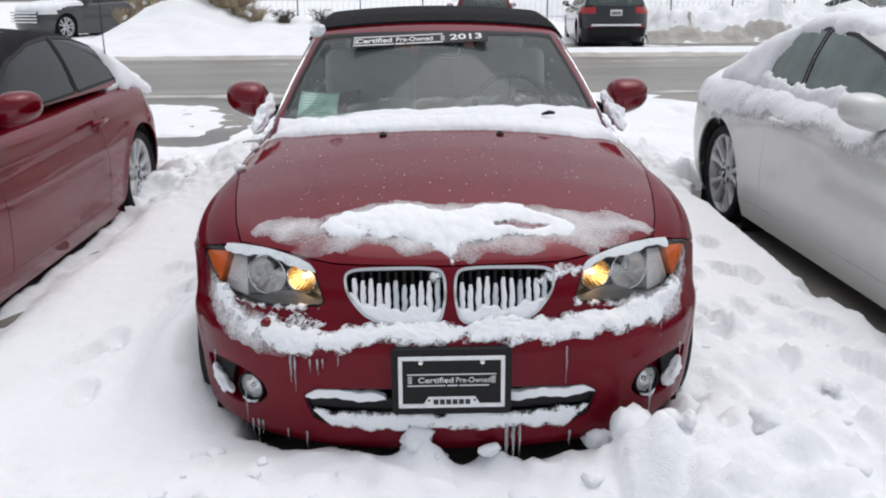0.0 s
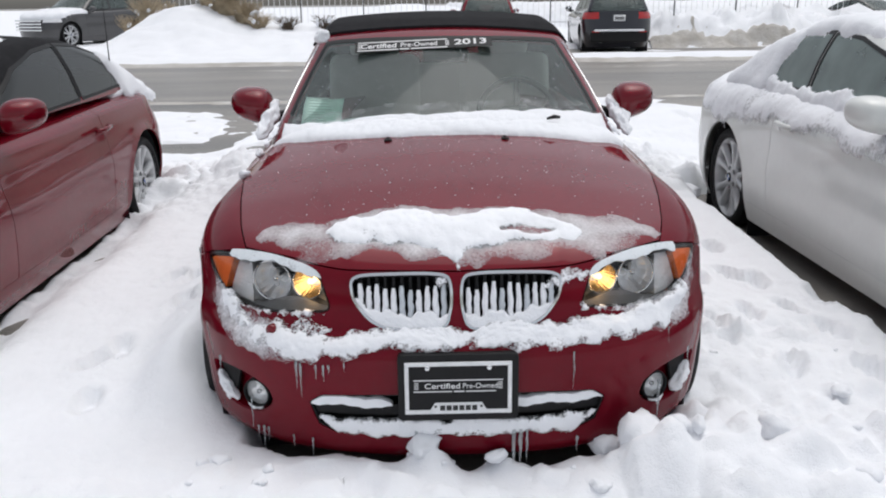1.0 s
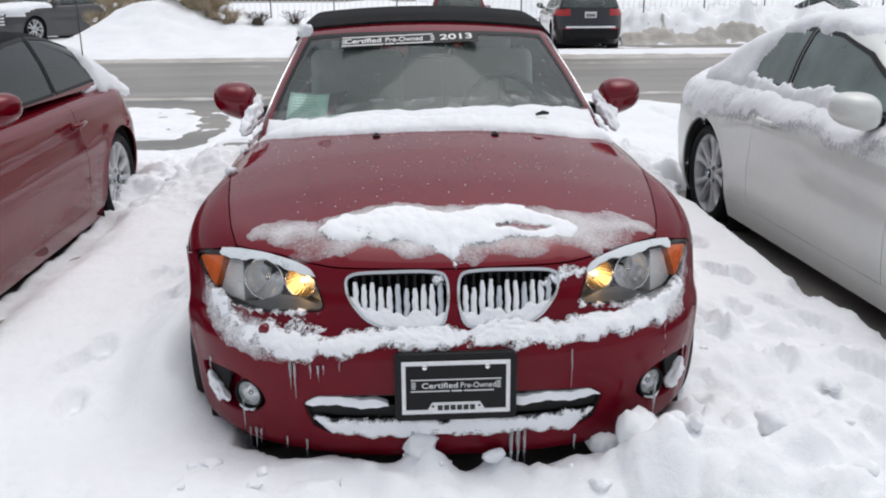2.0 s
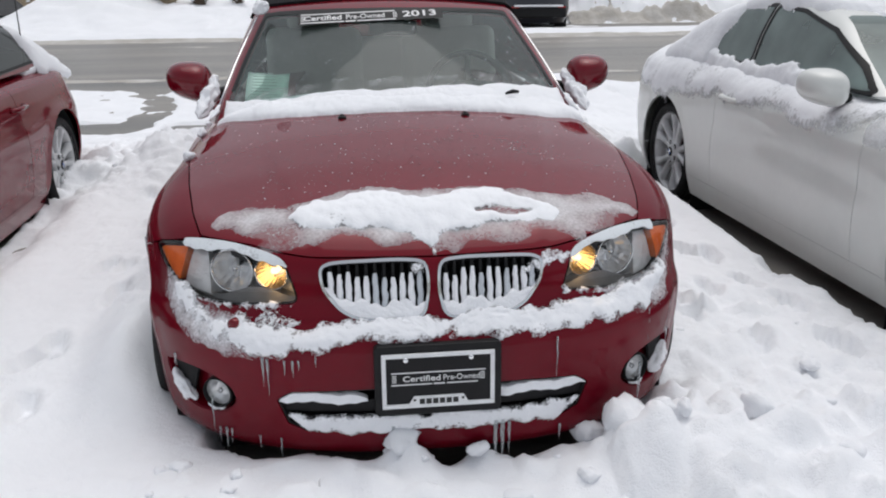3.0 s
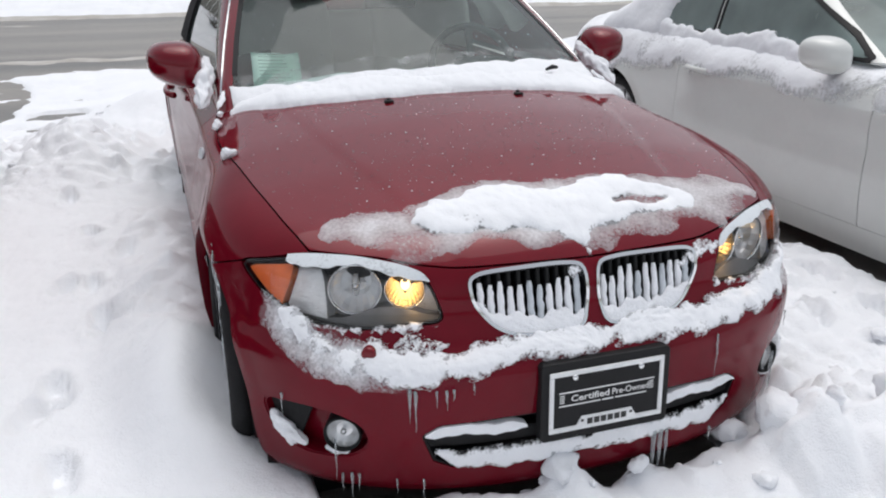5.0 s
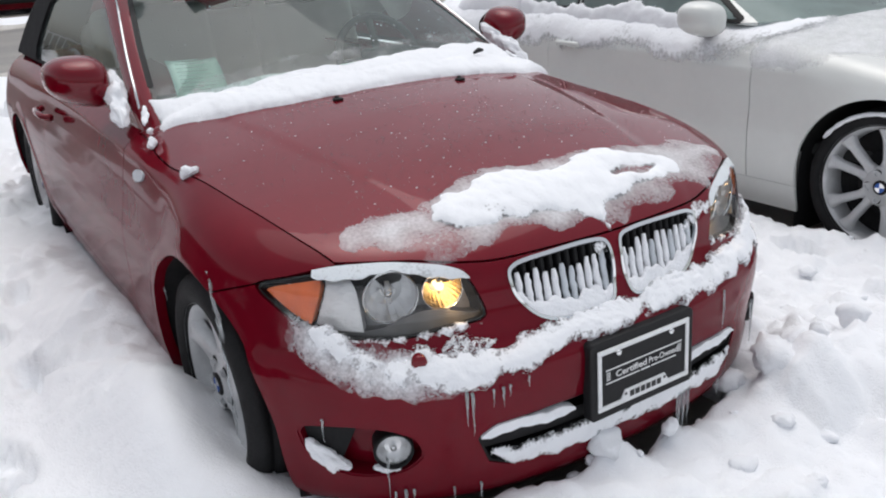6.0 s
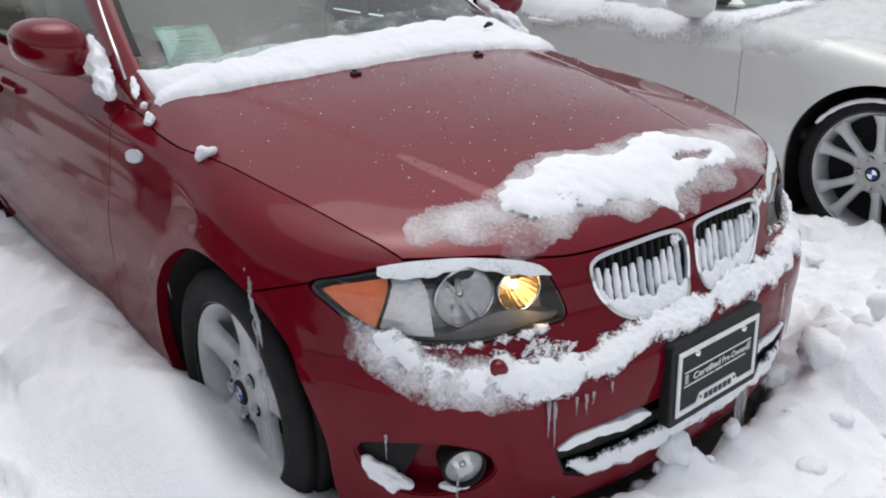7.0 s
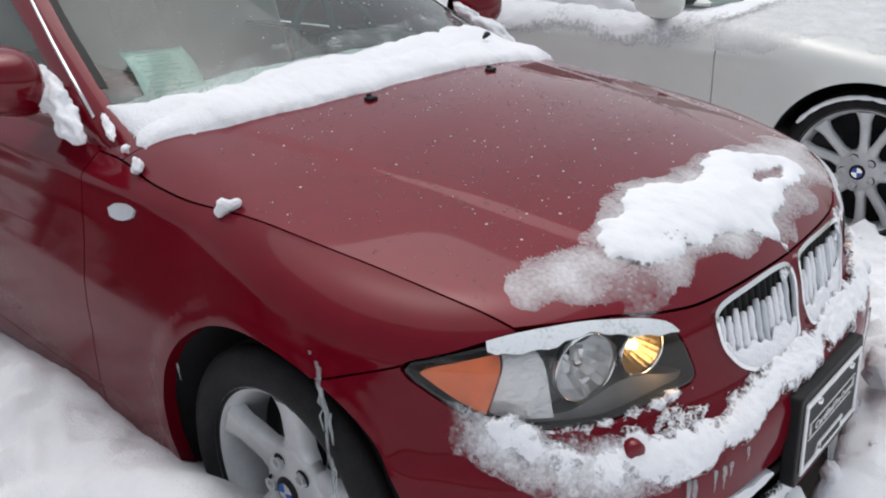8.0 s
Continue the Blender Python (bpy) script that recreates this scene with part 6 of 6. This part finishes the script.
me.shade_smooth()
tagged(link("bank_grime", me, M_MUD), "dirty brown snow along the foot of the bank", "snow", kind="stuff")

# loose clods of snow
rnd = random.Random(21)
vs, fs = [], []
ball = bmesh.new()
bmesh.ops.create_icosphere(ball, subdivisions=3, radius=1)
cv, cf = [v.co.copy() for v in ball.verts], [[v.index for v in f.verts] for f in ball.faces]
ball.free()


def clod(x, y, r, flat=0.55, sink=0.45):
    """A broken lump, half sunk in."""
    o, sd = len(vs), rnd.uniform(0, 50)
    z = drift(x, y)
    ang, wide = rnd.uniform(0, 6.28), rnd.uniform(0.55, 1.0)
    for c in cv:
        k = r * (1 + 0.5 * ripple(c.x + sd, c.y, c.z, 0.85, 2) + 0.45 * ripple(c.x, c.y + sd, c.z, 2.2, 3))
        px, py = c.x * math.cos(ang) - c.y * math.sin(ang) * wide, c.x * math.sin(ang) + c.y * math.cos(ang) * wide
        vs.append((x + px * k, y + py * k, z + r * (flat - sink) + c.z * k * flat))
    fs.extend([[o + i for i in f] for f in cf])


for x, y, r in ((-0.07, 0.07, 0.075), (-0.10, 0.02, 0.05), (-0.24, 0.10, 0.05), (-0.46, 0.17, 0.035), (-0.40, 0.13, 0.025), (0.70, -0.02, 0.03), (0.08, 0.14, 0.03), (0.17, 0.13, 0.04), (0.46, 0.10, 0.05), (0.54, 0.01, 0.07), (0.64, 0.0, 0.055), (0.95, 0.02, 0.05)):
    clod(x, y, r, 0.8, 0.35)
for _ in range(80):
    x, y = rnd.uniform(0.1, 1.85), rnd.uniform(-1.0, 2.2)
    if abs(x) < 0.85 and y > 0.15 or rnd.random() > 0.35 + 0.65 * max(0, ripple(x, y, 3.3, 2.0, 2) + 0.3):
        continue
    clod(x, y, rnd.choice([0.012, 0.016, 0.022, 0.034]), 0.6, 0.45)
for _ in range(26):
    x = rnd.uniform(-0.55, 0.5)
    clod(x, 0.05 + 0.42 * x * x + rnd.uniform(-0.03, 0.16), rnd.choice([0.010, 0.014, 0.02, 0.028]), 0.8, 0.2)
for _ in range(22):
    x, y = rnd.uniform(-0.95, 0.6), rnd.uniform(-0.35, 0.28)
    if y > 0.1 + 0.25 * x * x:
        continue
    clod(x, y, rnd.choice([0.012, 0.02, 0.03]))
for _ in range(16):
    x, y = rnd.uniform(-1.8, -0.95), rnd.uniform(3.3, 5.8)
    clod(x, y, rnd.choice([0.02, 0.03, 0.04]), 0.5, 0.7)
for _ in range(20):
    x, y = rnd.uniform(0.95, 1.8), rnd.uniform(3.0, 6.5)
    clod(x, y, rnd.choice([0.03, 0.05, 0.09]))
me = bpy.data.meshes.new("snow_clods")
me.from_pydata(vs, [], fs)
me.shade_smooth()
tagged(link("snow_clods", me, M_SNOW), "loose clods of broken snow", "snow", kind="stuff")
# ---- the far side of the road ----
M_NAVY = mat("black_blue_paint", (0.012, 0.013, 0.02), 0.3, 0.2, 0.1, 3.0, coat=1.0)
M_GREYCAR = mat("dark_grey_paint", (0.05, 0.05, 0.052), 0.35, 0.3, 0.1, 3.0, coat=0.8)
M_TAIL = mat("red_lamp_glass", (0.45, 0.015, 0.015), 0.25, 0, 0.1, 20.0, coat=0.6)
M_STRAW = mat("dry_straw", (0.44, 0.36, 0.25), 0.9, 0, 0.35, 6.0)
M_TWIG = mat("bare_twigs", (0.13, 0.10, 0.075), 0.9, 0, 0.3, 6.0)
M_FENCE = mat("pale_metal_fence", (0.78, 0.79, 0.80), 0.6, 0.0, 0.1, 3.0)

S_HALF = curve([(0.15, 0.84), (0.3, 0.89), (0.5, 0.92), (0.8, 0.935), (0.95, 0.92), (1.1, 0.85)], 0.04)
S_NOSE = curve([(0.15, 0.16), (0.3, 0.05), (0.55, 0.02), (0.75, 0.06), (1.0, 0.25)], 0.03)
S_TAIL = curve([(0.15, 0.16), (0.3, 0.05), (0.55, 0.0), (0.8, 0.06), (1.1, 0.12)], 0.03)
S_TOP = curve([(0.0, 0.8), (0.2, 0.92), (0.8, 1.03), (1.3, 1.09), (4.6, 1.16)], 0.06)
S_CREASE = curve([(0.4, 0.85), (4.5, 0.95)], 0.2)
S_ROOF = curve([(0.9, 0.8), (1.15, 1.05), (1.9, 1.5), (2.3, 1.64), (2.8, 1.68), (3.8, 1.64), (4.2, 1.55), (4.5, 1.2), (4.7, 0.8)], 0.06)
S_CABIN = curve([(0.7, 0.86), (1.05, 0.82), (1.4, 0.70), (1.6, 0.60), (1.68, 0.54)], 0.03)
SUV = Skin(4.65, S_HALF, S_NOSE, S_TAIL, S_TOP, 0.06, (0.86, 3.68), 0.36, S_CREASE, scoop=0.015)
S_WINDOWS = [[(1.62, 1.10), (2.15, 1.44), (2.6, 1.52), (2.6, 1.12)], [(2.68, 1.12), (2.68, 1.53), (3.4, 1.50), (3.5, 1.14)], [(3.58, 1.14), (3.5, 1.49), (3.95, 1.43), (4.1, 1.18)]]


def suv(name, label, paint, at, length=4.65):
    car, Vs, Qs, Hs, Vt, Qt = motor(name, label, paint, at, SUV, S_ROOF, S_CABIN, S_WINDOWS, (0.95, 1.52), 1.5, (0.86, 3.68), radius=0.36, doors=(1.5, 2.64, 3.5), sill=0.33, res=(40, 60, 120))
    for s in (-1, 1):
        mirror_housing(car, s * 1.02, 1.72, 1.12, s, paint)
        panel("tail_lamp", Vs, Qs, SUV, [left_of(s), lambda V: V[:, 1] - 4.1, lambda V: 0.085 - np.abs(V[:, 2] - 0.96), lambda V: np.abs(V[:, 0]) - 0.52], M_TAIL, car, "red tail lamp", lift=0.006, inward=0.02)
        part("rear_reflector", box(0.2, 0.02, 0.03, 0.005, 1, at=(s * 0.62, 4.66, 0.55)), M_TAIL, car)
        part("exhaust_pipe", moved(lathe([(0.03, 0), (0.035, 0.01), (0.035, -0.12)], 16, "y"), Matrix.Translation((s * 0.45, 4.6, 0.30))), M_CHROME, car)
        panel("head_lamp", Vs, Qs, SUV, [left_of(s), lambda V: 0.55 - V[:, 1], lambda V: 0.09 - np.abs(V[:, 2] - 0.83), lambda V: np.abs(V[:, 0]) - 0.5], M_SILVER, car, "clear head lamp", lift=0.006, inward=0.02)
    plate = part("number_plate", box(0.31, 0.015, 0.155, 0.004, 1, at=(0, 4.60, 0.90)), M_SILVER, car, smooth=False)
    for k in range(6):
        part("plate_bar", box(0.028, 0.004, 0.07, 0, at=(-0.1 + 0.04 * k, 4.61, 0.89)), M_BARTEXT, plate, smooth=False)
    part("rear_bumper_pad", box(1.5, 0.10, 0.28, 0.04, 3, at=(0, 4.60, 0.42)), M_BLACK, car)
    return car, Vs, Qs, Hs, Vt, Qt


navy, *_ = suv("black_suv", "black sport utility car with snow on its rear bumper", M_NAVY, Matrix.Translation((5.62, 27.0, 0.0)) @ Matrix.Rotation(radians(180 - 3), 4, "Z") @ Matrix.Diagonal((1.06, 1.06, 1.06, 1)))
part("bumper_snow", moved(box(1.3, 0.10, 0.05, 0.02, 3), Matrix.Translation((0, 4.66, 0.585))), M_SNOW, navy, "strip of snow on the bumper")
maroon, *_ = suv("red_suv", "dark red sport utility car parked beyond the road", M_RED, Matrix.Translation((1.95, 28.1, 0.0)) @ Matrix.Rotation(radians(178), 4, "Z"))
grey_suv, Vz, Qz, Hz, Vy, Qy = suv("grey_suv", "large dark grey sport utility car with snow-covered hood", M_GREYCAR, Matrix.Translation((-13.9, 28.6, 0.05)) @ Matrix.Rotation(radians(-27), 4, "Z") @ Matrix.Diagonal((1.12, 1.12, 1.15, 1)))
snow_on("hood_snow", Vz, Qz, SUV, lambda V: np.minimum(np.minimum(V[:, 2] - 0.80 - 0.1 * np.maximum(0, V[:, 1]), 1.6 - V[:, 1]), 0.9 - np.abs(V[:, 0])), 0.07, M_SNOW, grey_suv, "thick snow on the hood", cuts=0, edge=0.1, scale=4)
for k in range(4):
    part("grille_bar", box(1.1, 0.05, 0.05, 0.012, 2, at=(0, 0.03, 0.52 + 0.09 * k)), M_CHROME, grey_suv)
far_car, *_ = motor("grey_sedan", "dark grey car parked beyond the snow bank", M_GREYCAR, Matrix.Translation((18.6, 30.5, 0.0)) @ Matrix.Rotation(radians(20), 4, "Z"), WHITE, W_ROOF, W_CABIN, W_WINDOWS, (0.9, 1.27), 1.2, (0.80, 3.56), doors=(1.44, 2.86), res=(30, 40, 90))
mirror_housing(far_car, -0.95, 1.70, 1.0, -1, M_GREYCAR)


def blade_bush(name, label, x, y, z, spread, height, count, material, seed, lean=0.5, snowy=0.0):
    """A tuft: many thin curved stems from one root."""
    rr = random.Random(seed)
    vs, fs = [], []
    for _ in range(count):
        a, r = rr.uniform(0, 6.28), rr.random() ** 0.7
        bx, by = 0.35 * spread * r * math.cos(a), 0.35 * spread * r * math.sin(a)
        h = height * rr.uniform(0.5, 1.0)
        ox, oy = spread * lean * r * math.cos(a) + rr.gauss(0, 0.06), spread * lean * r * math.sin(a) + rr.gauss(0, 0.06)
        w = 0.012 * rr.uniform(0.6, 1.4)
        o = len(vs)
        t = a + 1.57
        for i in range(4):
            k = i / 3
            cx, cy, cz = bx + ox * k * k, by + oy * k * k, h * (k - 0.15 * k * k)
            ww = w * (1 - 0.8 * k)
            vs += [(cx - ww * math.cos(t), cy - ww * math.sin(t), cz), (cx + ww * math.cos(t), cy + ww * math.sin(t), cz), (cx, cy, cz + 0.004 + ww)]
        for i in range(3):
            b = o + 3 * i
            for j in range(3):
                fs.append((b + j, b + (j + 1) % 3, b + 3 + (j + 1) % 3, b + 3 + j))
    ob = thing(name, label, "shrub", at=Matrix.Translation((x, y, z)))
    me = bpy.data.meshes.new("stem_tangle")
    me.from_pydata(vs, [], fs)
    tagged(link("stem_tangle", me, material, ob), kind="stuff")
    for k in range(int(snowy)):
        clump("snow_cap", (rr.uniform(0.05, 0.10),) * 2 + (rr.uniform(0.03, 0.05),), M_SNOW, ob, (rr.uniform(-0.5, 0.5) * spread, rr.uniform(-0.5, 0.1) * spread, height * rr.uniform(0.2, 0.62)), k + seed)
    return ob


for k, (x, y, sp, hh, n, kind) in enumerate([(-6.3, 25.3, 0.85, 1.05, 620, 0), (-5.6, 25.0, 0.75, 0.85, 560, 0), (-5.15, 24.6, 0.6, 0.6, 420, 0), (-6.9, 25.9, 0.7, 1.1, 460, 0), (-4.3, 24.9, 0.5, 0.5, 320, 1), (-3.2, 25.0, 0.5, 0.5, 130, 1), (-9.0, 26.2, 0.7, 0.9, 480, 0), (-9.7, 26.8, 0.6, 0.9, 360, 0), (-8.6, 27.2, 0.5, 0.8, 260, 0)]):
    blade_bush("shrub", "bare brown twiggy shrub dusted with snow" if kind else "dry straw-coloured grass clump poking out of snow", x, y, drift(x, y) - 0.05, sp, hh, n, M_TWIG if kind else M_STRAW, 40 + k, snowy=7 if kind else 3)

fence = thing("fence", "pale metal picket fence behind the snow bank", "fence", at=Matrix.Translation((0, 33.0, 0.3)))
pk = box(0.016, 0.016, 1.5, 0)
mp = bpy.data.meshes.new("picket")
pk.to_mesh(mp), pk.free()
for k in range(150):
    link("picket", mp, M_FENCE, fence, at=Matrix.Translation((-10 + 0.22 * k, 0, 0.85)))
ps = box(0.045, 0.045, 1.8, 0.006, 1)
mq = bpy.data.meshes.new("post")
ps.to_mesh(mq), ps.free()
for k in range(14):
    link("post", mq, M_GREYCAR, fence, at=Matrix.Translation((-10 + 2.5 * k, 0.05, 0.9)))
for z in (0.3, 1.45):
    part("rail", box(33, 0.03, 0.05, 0.0, at=(6.5, 0.02, z)), M_FENCE, fence, smooth=False)

# ---- snow and small parts on the neighbours ----
for car, Vb, Qb, S, sd, paint in ((white_car, VW, QW, WHITE, -1, M_WHITE), (left_car, VL, QL, left_skin, 1, M_RED)):
    hy, hz = 2.68, 0.80
    handle = part("door_handle", tube([(sd * 0.868, hy - 0.10, hz), (sd * 0.896, hy - 0.07, hz + 0.004), (sd * 0.900, hy, hz + 0.006), (sd * 0.896, hy + 0.07, hz + 0.008), (sd * 0.868, hy + 0.10, hz + 0.008)], 0.014, 10), paint, car)
    panel("side_marker", Vb, Qb, S, [left_of(sd), lambda V: 0.024 - np.hypot((V[:, 1] - 0.42) * 0.4, V[:, 2] - 0.60)], M_ORANGE, car, "orange side marker", lift=0.004, inward=0.006)
snow_on("roof_snow", VWH, QWH, HW, ragged(lambda V: np.minimum(V[:, 2] - 1.285 + 0.10 * step(2.9, 3.6, V[:, 1]), V[:, 1] - 1.7), 0.05, 5), 0.05, M_SNOW, white_car, "thick snow on the roof", rough=0.3, scale=4, edge=0.08, cuts=0, up=0.5)
snow_on("rear_snow", VWH, QWH, HW, ragged(lambda V: np.minimum(V[:, 1] - 3.10 - 0.4 * np.maximum(1.25 - V[:, 2], 0), V[:, 2] - 0.9), 0.06, 5, 2.0), 0.04, M_SNOW, white_car, "snow on the rear pillar and window", rough=0.3, scale=5, edge=0.08, cuts=0, up=0.4)
M_POWDER = bpy.data.materials.new("powdery_clinging_snow")
M_POWDER.use_nodes = True
patchy(M_POWDER, (0.885, 0.90, 0.93), 0.30, 0.72, 6.0, 0.85, 60.0, 0.085, 0.55, 0.6, 0.003)
snow_on("belt_snow", VWH, QWH, HW, ragged(lambda V: np.minimum(np.minimum(1.005 + 0.07 * step(2.6, 3.6, V[:, 1]) - 0.05 * step(2.3, 1.8, V[:, 1]) - V[:, 2], V[:, 1] - 1.75), -V[:, 0] - 0.3), 0.09, 4.5, 2.0), 0.022, M_MELT, white_car, "snow heaped along the side windows' lower edge", rough=0.5, scale=7, edge=0.05, cuts=1, up=0.3)
snow_on("shoulder_snow", VW, QW, WHITE, ragged(lambda V: np.minimum(np.minimum(V[:, 2] - 0.80 + 0.09 * step(2.2, 3.8, V[:, 1]), V[:, 1] - 1.35), -V[:, 0]), 0.16, 2.6, 4.0, 0.3), 0.022, M_POWDER, white_car, "powdery snow clinging below the side windows", rough=0.5, scale=6, edge=0.16, cuts=1, up=0.2)
snow_on("hood_snow", VW, QW, WHITE, ragged(lambda V: np.minimum(np.minimum(V[:, 2] - 0.775 + 0.05 * np.sin(V[:, 1] * 5), 1.5 - V[:, 1]), V[:, 1] - 0.1), 0.16, 4, 6.0, 0.2), 0.004, M_SLUSH, white_car, "melting snow on fender and hood", rough=0.5, scale=8, edge=0.06, cuts=1, up=0.2)
snow_on("rear_snow", VLH, QLH, HL, ragged(lambda V: np.where(V[:, 0] > -0.3, np.minimum(V[:, 1] - 3.28 - 0.5 * np.maximum(1.25 - V[:, 2], 0), V[:, 2] - 0.86), -1.0), 0.10, 5, 1.0), 0.025, M_SNOW, left_car, "melting snow on the rear window", rough=0.5, scale=7, edge=0.05, cuts=0, up=0.3)
snow_on("deck_snow", VL, QL, left_skin, ragged(lambda V: np.where(V[:, 2] > 0.93, np.minimum(np.minimum(V[:, 1] - 3.15, 3.95 - V[:, 1]), 0.78 - np.abs(V[:, 0])), -1.0), 0.05, 5, 1.0), 0.035, M_SNOW, left_car, "snow on the rear deck", rough=0.4, scale=7, edge=0.05, cuts=0, up=0.4)
snow_on("roof_snow", VLH, QLH, HL, ragged(lambda V: np.where(V[:, 2] > 1.33, 0.22 - np.hypot(V[:, 0] - 0.25, (V[:, 1] - 2.3) * 0.7), -1.0), 0.05, 5, 1.0), 0.02, M_SNOW, left_car, "patch of snow on the roof", rough=0.4, edge=0.05, cuts=0)
aer = part("aerial", tube([(0.70, 3.36, 0.93), (0.71, 3.37, 1.05), (0.70, 3.40, 1.62)], [0.009, 0.005, 0.002], 8), M_BLACK, left_car)
for wy in (0.80,):
    part("tyre_snow", tube([(-0.886 + 0.025, wy + 0.315 * math.cos(a), 0.33 + 0.315 * math.sin(a)) for a in [radians(35 + 130 * i / 24) for i in range(25)]], [0.010 * (0.6 + 0.5 * abs(math.sin(i * 1.7))) for i in range(25)], 8), M_SNOW, white_car, "snow on the tyre's shoulder")
